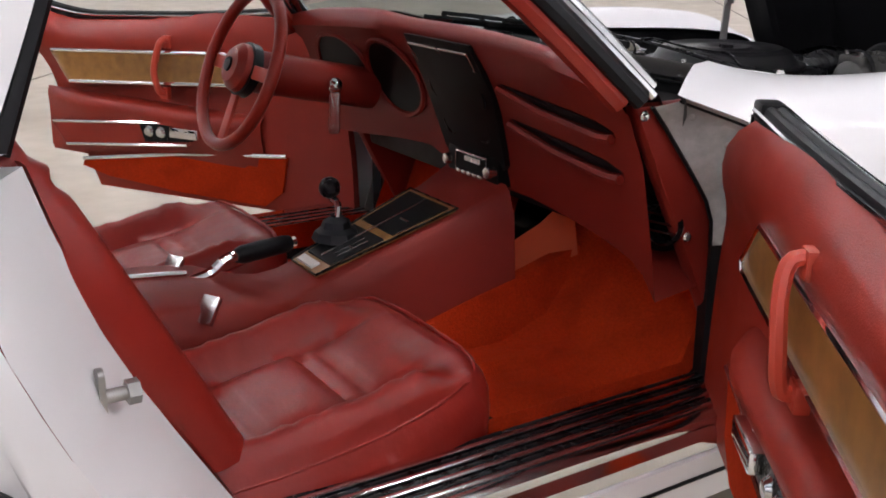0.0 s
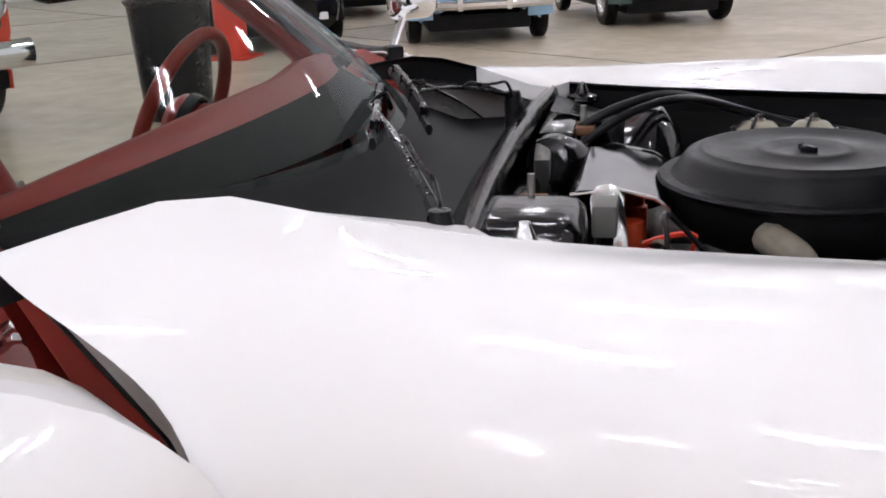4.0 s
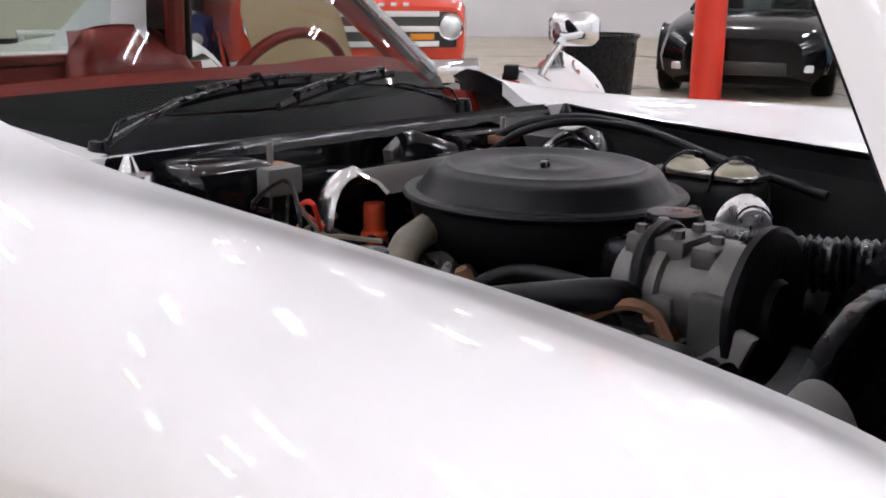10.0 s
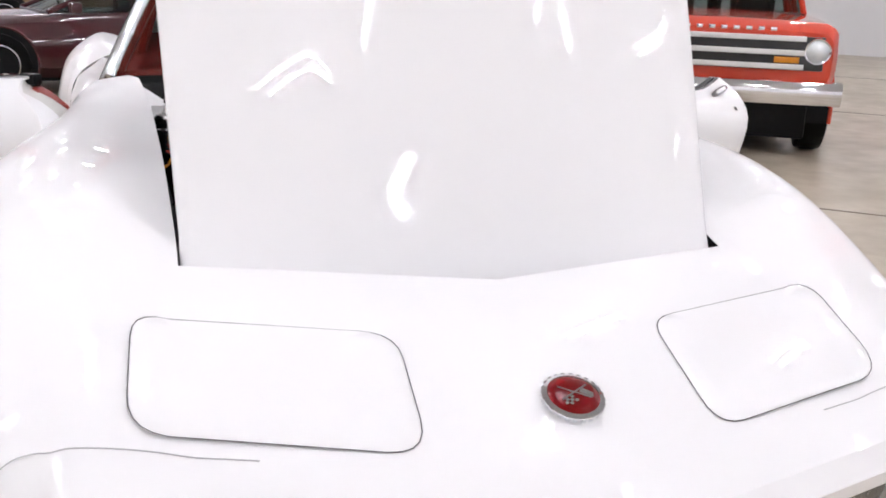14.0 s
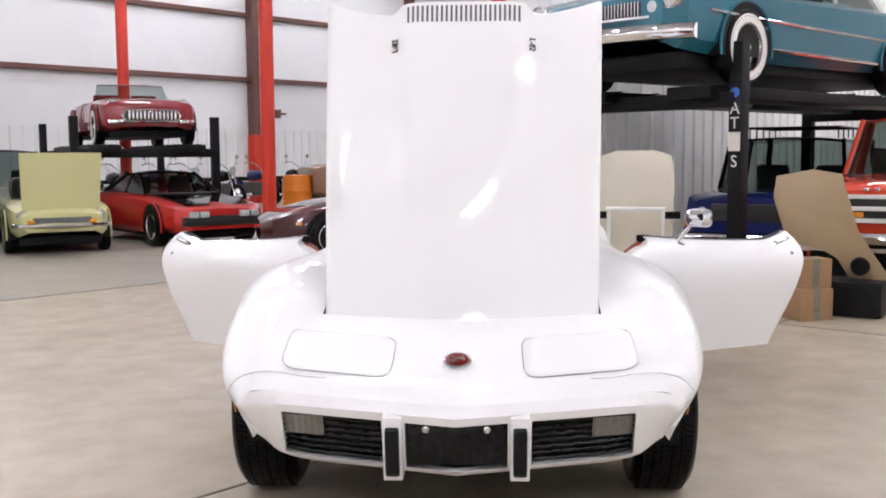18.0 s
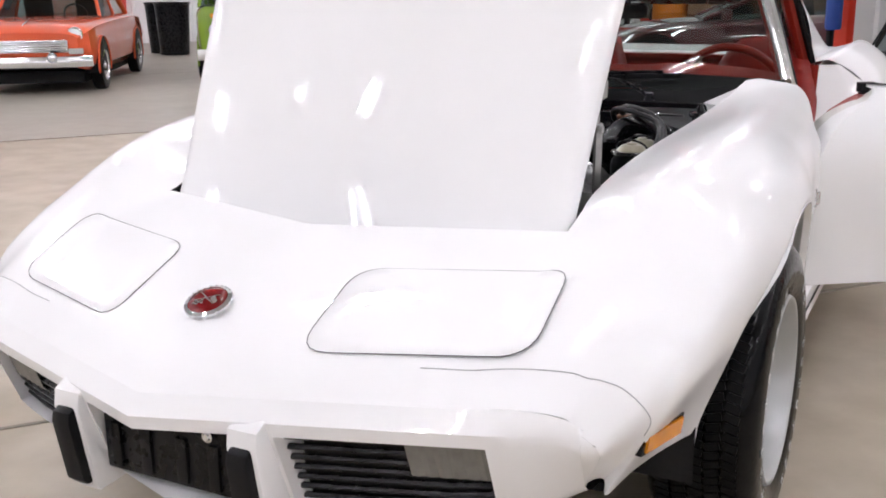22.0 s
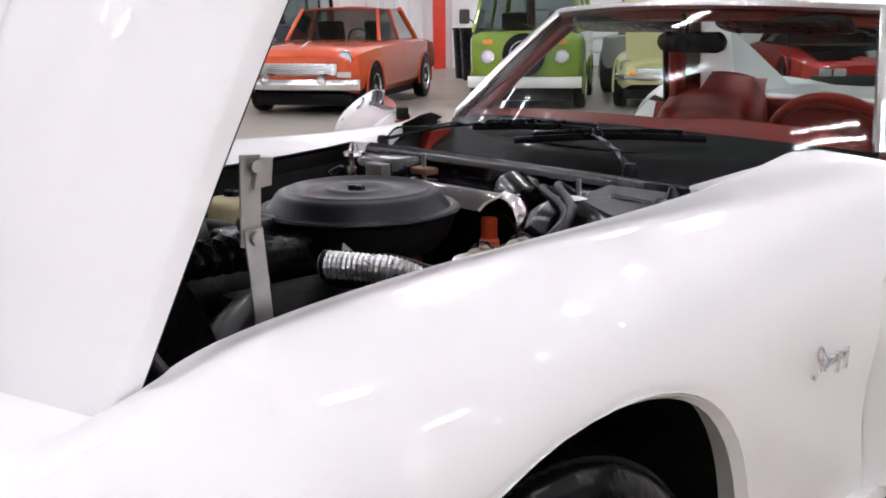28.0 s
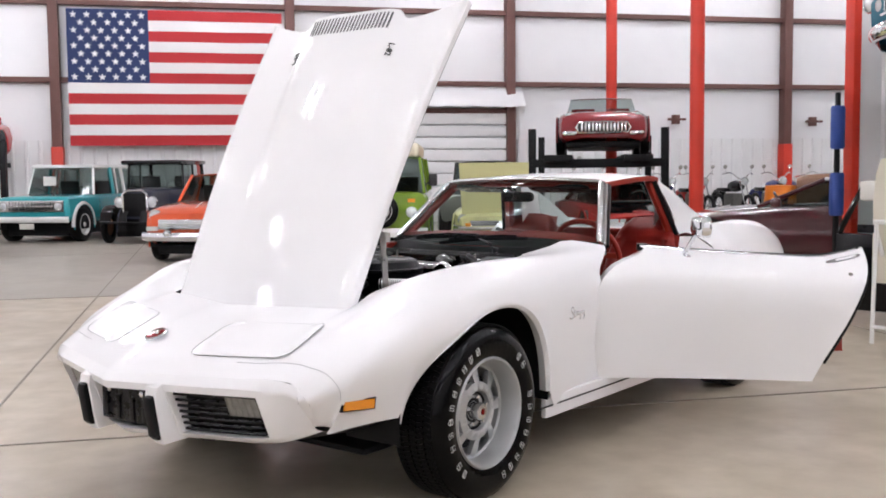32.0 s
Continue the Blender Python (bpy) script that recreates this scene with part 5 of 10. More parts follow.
# white door jambs behind the seats with striker and screws
for sgn in (1, -1):
    rows = []
    for j in range(9):
        z = 0.26 + 0.61 * j / 8
        c = min(range(0, 81), key=lambda q: abs(rear_pt(-2.10, 1 + 2 * q / 80).z - z))
        o = rear_pt(-2.10, 1 + 2 * c / 80)
        rows.append([Vector((sgn * o.x, o.y, z)), Vector((sgn * (o.x - 0.02), o.y + 0.016, z)), Vector((sgn * (o.x * 0.5 + 0.33), (o.y + jamb_y(z) - 0.02) * 0.5 + 0.004, z)), Vector((sgn * 0.66, jamb_y(z) - 0.018, z)), Vector((sgn * 0.615, jamb_y(z) + 0.01, z)), Vector((sgn * 0.605, jamb_y(z) - 0.02, z))])
    bm = B()
    grid(bm, rows)
    jb = part("door_jamb", bm, M_WHITE, car, "white door jamb with striker bolt")
    b_ = B()
    grid(b_, [[r[4] + Vector((0, 0.004, 0)), r[4] + Vector((-sgn * 0.03, 0.002, 0)), r[4] + Vector((-sgn * 0.075, -0.03, 0)), r[4] + Vector((-sgn * 0.11, -0.10, 0)), r[4] + Vector((-sgn * 0.12, -0.25, 0))] for r in rows])
    part("jamb_cover", b_, M_VINYL, jb, "red trim beside the jamb", 60)
    sp = Vector((sgn * 0.70, -2.172, 0.60))
    b_ = B()
    prism(b_, rrect(0.022, 0.075, 0.008), -0.004, 0.004, 2, 0.001, m=Matrix.Translation(sp) @ pose(0, 0, 0, 90))
    tube(b_, [sp + Vector((0, 0, 0)), sp + Vector((0, 0.03, 0))], 0.009, 10)
    tube(b_, [sp + Vector((0, 0.03, 0)), sp + Vector((0, 0.045, 0))], 0.016, 6)
    part("striker_bolt", b_, M_STEEL, jb, "steel door striker bolt")
    for z, y_ in ((0.72, -2.208), (0.505, -2.112), (0.37, -2.03)):
        part("jamb_screw", lathe(B(), [(0, 0.004), (0.006, 0.003), (0.008, 0)], 10, m=pose(sgn * 0.635, y_ + 0.008, z, -70)), M_STEEL, jb)

# ---- sills and floor
for sgn in (1, -1):
    b_ = B()
    prism(b_, [(0.57, 0.22), (0.62, 0.322), (0.70, 0.338), (0.768, 0.334), (0.79, 0.312), (0.795, 0.24), (0.75, 0.2)], -1.98, -1.06, 1, 0.004)
    for v in b_.verts:
        v.co.x *= sgn
    sl = part("sill", b_, M_SILL, car, "bright metal door sill")
    for k in range(9):
        x = 0.625 + 0.0155 * k
        b_ = box(B(), (x, -1.97, 0.326), (x + (0.0115 if k < 8 else 0.028), -1.07, 0.342 + (0.003 if k % 2 else 0)), 0.003)
        for v in b_.verts:
            v.co.x *= sgn
        part("sill_rib", b_, M_SILL if k % 2 or k == 8 else M_BLACK_PLASTIC, sl)
    b_ = box(B(), (0.772, -2.0, 0.2), (0.80, -0.5, 0.29), 0.01)
    for v in b_.verts:
        v.co.x *= sgn
    part("rocker", b_, M_WHITE, sl, "white rocker panel")
    b_ = tube(B(), [(sgn * 0.801, -2.0, 0.252), (sgn * 0.801, -0.45, 0.252)], 0.004, 6)
    part("rocker_line", b_, M_BLACK_PLASTIC, sl)
for sgn in (1, -1):
    b_ = B()
    rows = []
    for i in range(12):
        x = sgn * (0.1 + 0.5 * i / 11)
        prof = [(-2.2, 0.262), (-2.02, 0.262), (-1.9, 0.26), (-1.6, 0.26), (-1.35, 0.26), (-1.2, 0.265), (-1.08, 0.30), (-0.98, 0.41), (-0.92, 0.56)]
        rows.append([Vector((x, y, z + 0.006 * math.sin(x * 37 + y * 23))) for y, z in prof])
    grid(b_, rows)
    grid(b_, [[Vector((sgn * 0.6, y, z)) for y, z in prof], [Vector((sgn * 0.6, y, 0.352 if y < -1.0 else 0.6)) for y, z in prof]])
    grid(b_, [[Vector((sgn * 0.1, y, z)) for y, z in prof], [Vector((sgn * 0.1, y, max(z + 0.01, 0.34))) for y, z in prof]])
    part("carpet", b_, M_CARPET, car, "worn orange-red carpet", 60)
for sgn in (1, -1):
    # dark hinge pillars in front of the doors
    b_ = box(B(), (0.64, -0.98, 0.24), (0.74, -0.88, 0.66), 0.02)
    for v in b_.verts:
        v.co.x *= sgn
    part("hinge_pillar", b_, M_BLACK_MATT, car, "dark hinge pillar")
    b_ = box(B(), (0.59, -1.13, 0.34), (0.625, -0.97, 0.86), 0.012)
    for v in b_.verts:
        v.co.x *= sgn
        v.co.y += (v.co.z - 0.6) * -0.54
    part("side_kick_cover", b_, M_DASH, car, "red side cover of the dashboard")
    for z, y in ((0.843, -1.25), (0.615, -1.125)):
        part("cover_screw", lathe(B(), [(0, 0.005), (0.007, 0.004), (0.01, 0)], 10, m=pose(sgn * 0.626, y, z, 0, 90 * sgn, 0)), M_CHROME, car)


# ---- seats
def seat(x, label):
    mo = pose(x, 0, 0)
    st = B()
    nx, ny = 36, 40
    L0, L1 = -2.06, -1.52

    def top(i, j):
        u = -1 + 2 * i / nx
        v = j / ny
        side = abs(u)
        hw = cr([0, 0.4, 0.8, 1.0], [0.205, 0.222, 0.225, 0.205], v)
        y = L0 + (L1 - L0) * v - 0.035 * side ** 5 * max(0, v - 0.6) / 0.4
        z = 0.358 + 0.088 * v - 0.014 * math.sin(v * math.pi)
        # side rolls fading into the front panel
        roll = 1.0 - ease((v - 0.72) / 0.2)
        inn = 0.54 - 0.10 * max(0, v - 0.5)
        z += roll * 0.052 * math.exp(-((side - 0.80) / 0.17) ** 2) + (1 - roll) * 0.012
        z -= roll * 0.013 * math.exp(-((side - inn) / 0.03) ** 2)
        if side < inn:
            f = 1 - (side / inn) ** 6
            for g in (0.26, 0.33, 0.60, 0.67):
                z -= 0.011 * f * math.exp(-((v - g) / 0.011) ** 2)
            z += 0.012 * f * abs(math.sin((v - 0.3) / 0.34 * math.pi)) * (1 if v < 0.64 else 0.4)
        # creases across the rolls
        z += roll * 0.0035 * math.sin(v * 55 + 6 * u + 2 * math.sin(v * 17)) * math.exp(-((side - 0.72) / 0.14) ** 2)
        z += 0.0008 * math.sin(u * 21 + v * 9) * math.sin(v * 31 - u * 7)
        edge = max(0, (side - 0.9) / 0.1) ** 2 * 0.03 + max(0, (v - 0.94) / 0.06) ** 2 * 0.02
        return Vector((u * hw, y, z - edge))
    rows = [[top(i, j) for i in range(nx + 1)] for j in range(ny + 1)]
    grid(st, rows)
    rim_ = rows[0] + [r[-1] for r in rows[1:]] + list(reversed(rows[-1][:-1])) + [r[0] for r in reversed(rows[1:-1])]

    def out(p, k, z):
        return Vector((p.x * k, -1.79 + (p.y + 1.79) * k, z))
    lows = [list(rim_), [out(p, 1.03, p.z - 0.008) for p in rim_], [out(p, 1.055, p.z - 0.03) for p in rim_], [out(p, 1.06, p.z * 0.5 + 0.16) for p in rim_], [out(p, 1.04, 0.28) for p in rim_], [out(p, 1.0, 0.235) for p in rim_]]
    grid(st, lows, close_u=True)
    st.transform(mo)
    s_ = part("seat_cushion", st, M_LEATHER, car, label, 70)
    pip = [Vector((p.x * 0.97 + x, -1.79 + (p.y + 1.79) * 0.97, p.z + 0.012)) for p in rim_]
    part("seat_piping", tube(B(), pip, 0.004, 6, closed=True), M_LEATHER, s_)
    # backrest
    st = B()
    nz = 44
    nx = 30

    def bk(i, j, front):
        u = -1 + 2 * i / nx
        v = j / nz
        z = 0.40 + 0.58 * v
        wx = cr([0, 0.3, 0.6, 0.85, 1.0], [0.205, 0.22, 0.222, 0.19, 0.14], v)
        side = abs(u)
        y = -2.0 - 0.30 * v
        d = 0.04 + 0.026 * math.exp(-((side - 0.76) / 0.17) ** 2) * (1 if v < 0.8 else 0.4)
        if side < 0.58 and v < 0.72:
            for g in (0.14, 0.18, 0.36, 0.40, 0.58, 0.62):
                d -= 0.013 * math.exp(-((v - g) / 0.013) ** 2)
        d -= 0.014 * math.exp(-((side - 0.57) / 0.04) ** 2) * (1 if v < 0.75 else 0.2)
        d -= 0.012 * math.exp(-((v - 0.76) / 0.02) ** 2)
        r = max(0, (v - 0.85) / 0.15) ** 2 * 0.05 + max(0, (side - 0.86) / 0.14) ** 2 * 0.04
        return Vector((u * wx, y + (d - r if front else -0.05 + r), z - (0.02 * side ** 2 * v)))
    fr_ = [[bk(i, j, True) for i in range(nx + 1)] for j in range(nz + 1)]
    bk_ = [[bk(i, j, False) for i in range(nx + 1)] for j in range(nz + 1)]
    grid(st, fr_)
    grid(st, bk_)
    for a, b in (([r[0] for r in fr_], [r[0] for r in bk_]), ([r[-1] for r in fr_], [r[-1] for r in bk_]), (fr_[-1], bk_[-1]), (fr_[0], bk_[0])):
        grid(st, [a, b])
    st.transform(mo)
    part("seat_backrest", st, M_LEATHER, s_, "", 60)
    return s_


seat(0.40, "creased dark red leather passenger seat")
seat(-0.40, "creased dark red leather driver seat")
b_ = B()
tube(b_, [(0.45, -1.53, 0.28), (0.48, -1.48, 0.265), (0.49, -1.465, 0.27)], 0.007, 6)
bmesh.ops.create_uvsphere(b_, u_segments=14, v_segments=10, radius=0.019, matrix=pose(0.494, -1.455, 0.271))
part("seat_slider_knob", b_, M_BLACK_PLASTIC, car, "black seat slider knob")

# ---- centre console
CY = [-2.2, -2.05, -1.9, -1.78, -1.71, -1.65, -1.58, -1.26, -1.15]
CZ = [0.485, 0.48, 0.47, 0.455, 0.43, 0.425, 0.444, 0.55, 0.60]
b_ = B()
rows = []
for k in range(26):
    y = -2.2 + 1.05 * k / 25
    z = cr(CY, CZ, y)
    w_ = cr([-2.2, -1.75, -1.6, -1.26, -1.15], [0.14, 0.13, 0.085, 0.115, 0.13], y)
    rows.append([Vector((-w_ - 0.05, y, 0.2)), Vector((-w_ - 0.02, y, z - 0.06)), Vector((-w_, y, z - 0.012)), Vector((-w_ + 0.015, y, z)), Vector((0, y, z + 0.004)), Vector((w_ - 0.015, y, z)), Vector((w_, y, z - 0.012)), Vector((w_ + 0.02, y, z - 0.06)), Vector((w_ + 0.05, y, 0.2))])
grid(b_, rows)
con = part("centre_console", b_, M_DASH, car, "red centre console with shifter", 50)
for sgn in (1, -1):
    b_ = B()
    rows = []
    for k in range(13):
        y = -1.56 + 0.60 * k / 12
        w_ = cr([-1.75, -1.6, -1.26, -1.15], [0.13, 0.085, 0.115, 0.13], y)
        zt = 0.25 + 0.20 * (k / 12) ** 0.8
        rows.append([Vector((sgn * (w_ + 0.062), y, 0.2)), Vector((sgn * (w_ + 0.05), y, 0.2 + (zt - 0.2) * 0.5)), Vector((sgn * (w_ + 0.036), y, zt)), Vector((sgn * (w_ + 0.01), y, zt + 0.004))])
    grid(b_, rows)
    part("tunnel_carpet", b_, M_CARPET, con, "orange-red carpet on the tunnel side", 60)


def con_at(x, y, dz=0.0):
    return Vector((x, y, cr(CY, CZ, y) + 0.004 + dz))


def con_slab(x0, x1, y0, y1, dz, th=0.006):
    bq = B()
    q = [con_at(x0, y0, dz), con_at(x1, y0, dz), con_at(x1, y1, dz), con_at(x0, y1, dz)]
    a = [bq.verts.new(p) for p in q]
    c = [bq.verts.new(p - Vector((0, 0, th))) for p in q]
    bq.faces.new(a)
    bq.faces.new(list(reversed(c)))
    for i in range(4):
        bq.faces.new((a[i], a[(i + 1) % 4], c[(i + 1) % 4], c[i]))
    return bq


def con_wedge(f0, f1, y0, y1, dz, th=0.006):
    """Slab on the shift plate; f across from -1 to 1, widening forward."""
    def wd(y):
        return cr([-1.58, -1.26], [0.058, 0.096], y)
    bq = B()
    q = [con_at(f * wd(y), y, dz) for f, y in ((f0, y0), (f1, y0), (f1, y1), (f0, y1))]
    a = [bq.verts.new(p) for p in q]
    c = [bq.verts.new(p - Vector((0, 0, th))) for p in q]
    bq.faces.new(a)
    bq.faces.new(list(reversed(c)))
    for i in range(4):
        bq.faces.new((a[i], a[(i + 1) % 4], c[(i + 1) % 4], c[i]))
    return bq


part("console_plate", con_wedge(-1, 1, -1.58, -1.265, 0.004), M_WOOD, con, "wood-grain shift plate")
part("plate_frame", tube(B(), [con_at(x, y, 0.005) for x, y in ((-0.059, -1.582), (0.059, -1.582), (0.097, -1.262), (-0.097, -1.262))], 0.003, 6, closed=True), M_BLACK_PLASTIC, con)
part("shift_panel", con_wedge(-0.86, 0.86, -1.545, -1.425, 0.008), M_DIALS, con)
part("shift_panel", con_wedge(-0.86, 0.86, -1.405, -1.275, 0.008), M_DIALS, con)
part("shift_label", con_wedge(-0.8, 0.4, -1.574, -1.555, 0.008), M_LABEL, con)
for a_ in ((-0.05, 0.02, -1.54, -1.28), (0.3, 0.34, -1.52, -1.45), (0.55, 0.59, -1.52, -1.45), (0.3, 0.58, -1.487, -1.483), (0.2, 0.6, -1.36, -1.355)):
    part("panel_line", con_wedge(*a_, 0.0105, 0.002), M_CHROME_DULL, con)
b_ = B()
lathe(b_, [(0.055, 0.0), (0.047, 0.018), (0.034, 0.026), (0.03, 0.04), (0.012, 0.05)], 9, m=Matrix.Translation(con_at(-0.055, -1.475, 0.002)))
part("shift_boot", b_, M_RUBBER, con, "black rubber shifter boot", 30)
b_ = B()
sb = con_at(-0.055, -1.475, 0.03)
tip = Vector((-0.09, -1.472, 0.588))
tube(b_, spline([sb, sb.lerp(tip, 0.5) + Vector((0.006, 0.01, 0)), tip + Vector((0.002, 0.004, -0.022))], 8), 0.008, 8)
sh = part("gear_lever", b_, M_CHROME, con, "chrome gear lever with black ball knob")
b_ = B()
bmesh.ops.create_uvsphere(b_, u_segments=18, v_segments=12, radius=0.024, matrix=Matrix.Translation(tip))
part("gear_knob", b_, M_BLACK_PLASTIC, sh)
# handbrake, its slot and buckle
b_ = B()
hb0 = con_at(-0.03, -1.76, 0.0)
tube(b_, spline([hb0 + Vector((0, -0.06, 0.0)), hb0 + Vector((0, -0.01, 0.012)), hb0 + Vector((0, 0.02, 0.034)), hb0 + Vector((-0.004, 0.05, 0.036))], 10), 0.011, 8)
hb = part("handbrake", b_, M_CHROME, con, "chrome handbrake lever with black grip")
g0, g1 = hb0 + Vector((-0.004, 0.045, 0.036)), Vector((-0.058, -1.585, 0.49))
part("handbrake_grip", tube(B(), [g0.lerp(g1, f) for f in (0, 0.1, 0.5, 0.9, 1)], [0.014, 0.019, 0.02, 0.019, 0.016], 12), M_RUBBER, hb)
part("handbrake_tip", tube(B(), [g1, g1 + (g1 - g0).normalized() * 0.012], 0.013, 10), M_CHROME, hb)
part("console_slot", tube(B(), [con_at(-0.045, -1.98, 0.003), con_at(-0.035, -1.82, 0.005)], 0.006, 6), M_CHROME, con)
for k in range(2):
    b_ = box(B(), (-0.02, -0.028, -0.006), (0.02, 0.028, 0.006), 0.003, m=pose(-0.12 + 0.26 * k, -1.82 - 0.02 * k, 0.455, 50, 0, 30))
    part("belt_buckle", b_, M_CHROME_DULL, con)

# ---- dashboard
b_ = B()
rows = []
for i in range(29):
    x = -0.62 + 1.24 * i / 28
    f = 1 - (x / 0.62) ** 2
    crown = 0.028 * f
    front_y = -1.25 + 0.20 * f
    rear_y = -1.315 + 0.065 * f
    bl_ = 0.03 * math.exp(-((x + 0.40) / 0.2) ** 4)
    low = cr([-0.62, -0.55, -0.2, -0.14, 0.14, 0.2, 0.55, 0.62], [0.60, 0.60, 0.62, 0.58, 0.58, 0.58, 0.55, 0.5], x)
    rows.append([Vector((x, front_y, 0.872)), Vector((x, (front_y + rear_y) / 2, 0.892 + crown)), Vector((x, rear_y + 0.03, 0.908 + crown + bl_ * 0.5)), Vector((x, rear_y + 0.006, 0.903 + crown + bl_ * 0.5)), Vector((x, rear_y - 0.004 - bl_ * 0.3, 0.88 + crown)),
                 Vector((x, rear_y + 0.035, 0.845)), Vector((x, rear_y + 0.075, 0.76)), Vector((x, rear_y + 0.105, (0.76 + low) / 2)), Vector((x, rear_y + 0.13, low)), Vector((x, rear_y + 0.3, low + 0.02))])
grid(b_, [r[1:] for r in rows])
dash = part("dashboard", b_, M_DASH, car, "red padded dashboard with flat black discs for deep gauge pods", 60)


b_ = B()
grid(b_, [[r[0], r[0].lerp(r[1], 0.5) + Vector((0, 0, 0.004)), r[1]] for r in rows])
part("defroster_panel", b_, M_TROUGH, dash, "matt black panel along the windscreen foot", 60)


def dash_face(x, z, off=0.0):
    f = 1 - (x / 0.62) ** 2
    rear_y = -1.315 + 0.065 * f
    y = rear_y + cr([0.55, 0.66, 0.76, 0.845, 0.9], [0.14, 0.105, 0.075, 0.035, -0.002], z)
    return Vector((x, y - off, z))


def dash_patch(outline, off, mt, name, parent, label=""):
    bq = B()
    q = [dash_face(x, z, off) for x, z in outline]
    c = sum(q, Vector()) / len(q)
    cv = bq.verts.new(c)
    vs = [bq.verts.new(p) for p in q]
    lo_ = [bq.verts.new(p + Vector((0, 0.03, 0))) for p in q]
    for i in range(len(vs)):
        j = (i + 1) % len(vs)
        bq.faces.new((cv, vs[i], vs[j]))
        bq.faces.new((vs[i], lo_[i], lo_[j], vs[j]))
    return part(name, bq, mt, parent, label, 30)


# flat black discs, their colour also standing for shade in the deep pods
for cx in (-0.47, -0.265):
    dash_patch([(cx + 0.098 * math.cos(t), 0.785 + 0.088 * math.sin(t)) for t in [TAU * k / 24 for k in range(24)]], 0.006, M_DIALS, "gauge_pod", dash, "flat black round gauge disc, dark like a deep pod")
    bq = B()
    tube(bq, [dash_face(cx + 0.1 * math.cos(t), 0.785 + 0.09 * math.sin(t), 0.006) for t in [TAU * k / 28 for k in range(28)]], 0.007, 6, closed=True)
    part("gauge_bezel", bq, M_DASH, dash)
dash_patch([(-0.125, 0.905), (0.125, 0.905), (0.135, 0.8), (0.115, 0.64), (0.07, 0.6), (-0.07, 0.6), (-0.115, 0.64), (-0.135, 0.8)], 0.012, M_DIALS, "gauge_panel", dash, "black centre stack of small gauges")
for x0 in (-0.115, 0.005):
    bq = tube(B(), [dash_face(x0 + dx, z, 0.016) for dx, z in ((0, 0.885), (0.11, 0.885), (0.11, 0.85), (0, 0.85))], 0.003, 5, closed=True)
    part("vent_frame", bq, M_CHROME_DULL, dash)
for gx, gz in ((-0.075, 0.79), (0.0, 0.80), (0.075, 0.79), (-0.06, 0.715), (0.0, 0.71), (0.06, 0.715)):
    bq = tube(B(), [dash_face(gx + 0.03 * math.cos(t), gz + 0.03 * math.sin(t), 0.015) for t in [TAU * k / 18 for k in range(18)]], 0.004, 5, closed=True)
    part("small_gauge", bq, M_BLACK_PLASTIC, dash)
    bq = tube(B(), [dash_face(gx, gz, 0.016), dash_face(gx + 0.018, gz + 0.012, 0.016)], 0.0012, 4)
    part("gauge_needle", bq, M_AMBER, dash)
# radio
rad = part("radio", box(B(), (-0.1, -1.16, 0.585), (0.1, -1.07, 0.655), 0.008), M_DIALS, dash, "black car radio with chrome keys")
part("radio_frame", tube(B(), [(-0.06, -1.163, 0.645), (0.06, -1.163, 0.645), (0.06, -1.163, 0.603), (-0.06, -1.163, 0.603)], 0.003, 5, closed=True), M_CHROME_DULL, dash)
for k in range(5):
    part("radio_key", box(B(), (-0.05 + 0.021 * k, -1.170, 0.597), (-0.034 + 0.021 * k, -1.159, 0.606), 0.001), M_CHROME, dash)
for k in range(2):
    part("radio_window", box(B(), (-0.025 + 0.03 * k, -1.165, 0.628), (0.0 + 0.03 * k, -1.159, 0.638), 0.001), M_LABEL, dash)
for x in (-0.082, 0.082):
    part("radio_knob", lathe(B(), [(0, 0.022), (0.012, 0.02), (0.014, 0)], 14, m=pose(x, -1.16, 0.622, 90)), M_CHROME_DULL, dash)
# passenger side pockets: flat black patches paint the shade inside them
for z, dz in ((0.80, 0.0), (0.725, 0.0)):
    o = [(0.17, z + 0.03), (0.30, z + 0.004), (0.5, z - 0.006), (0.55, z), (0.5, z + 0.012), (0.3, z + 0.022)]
    dash_patch(o, 0.004, M_DIALS, "dash_pocket", dash, "flat black patch for the shade inside a dashboard pocket")
    part("pocket_lip", tube(B(), [dash_face(x, zz - 0.01, 0.012) for x, zz in o[:4]], 0.009, 6), M_DASH, dash)
# side air vent
vm = pose(0.588, -1.15, 0.635, 90, 0, 15)
part("air_vent", lathe(B(), [(0.036, -0.02), (0.042, 0.0), (0.036, 0.008), (0.032, 0.0), (0.032, -0.02), (0, -0.02)], 24, m=vm), M_BLACK_PLASTIC, dash, "round black air vent")
for k in (-0.016, 0, 0.016):
    b_ = box(B(), (-0.03, k - 0.002, -0.01), (0.03, k + 0.002, 0.004), m=vm)
    part("vent_slat", b_, M_CHROME_DULL, dash)
# orange panels under the dash and dark wiring space
b_ = B()
grid(b_, [[Vector((0.10, -1.19, 0.36)), Vector((0.13, -1.08, 0.385)), Vector((0.175, -0.985, 0.43))], [Vector((0.105, -1.15, 0.45)), Vector((0.125, -1.06, 0.5)), Vector((0.14, -0.98, 0.565))]])
part("kick_panel", b_, M_KICK, dash, "loose orange panel under the dashboard")
part("under_dash", box(B(), (-0.56, -1.12, 0.56), (0.56, -0.9, 0.66), 0.02), M_RUBBER, dash)
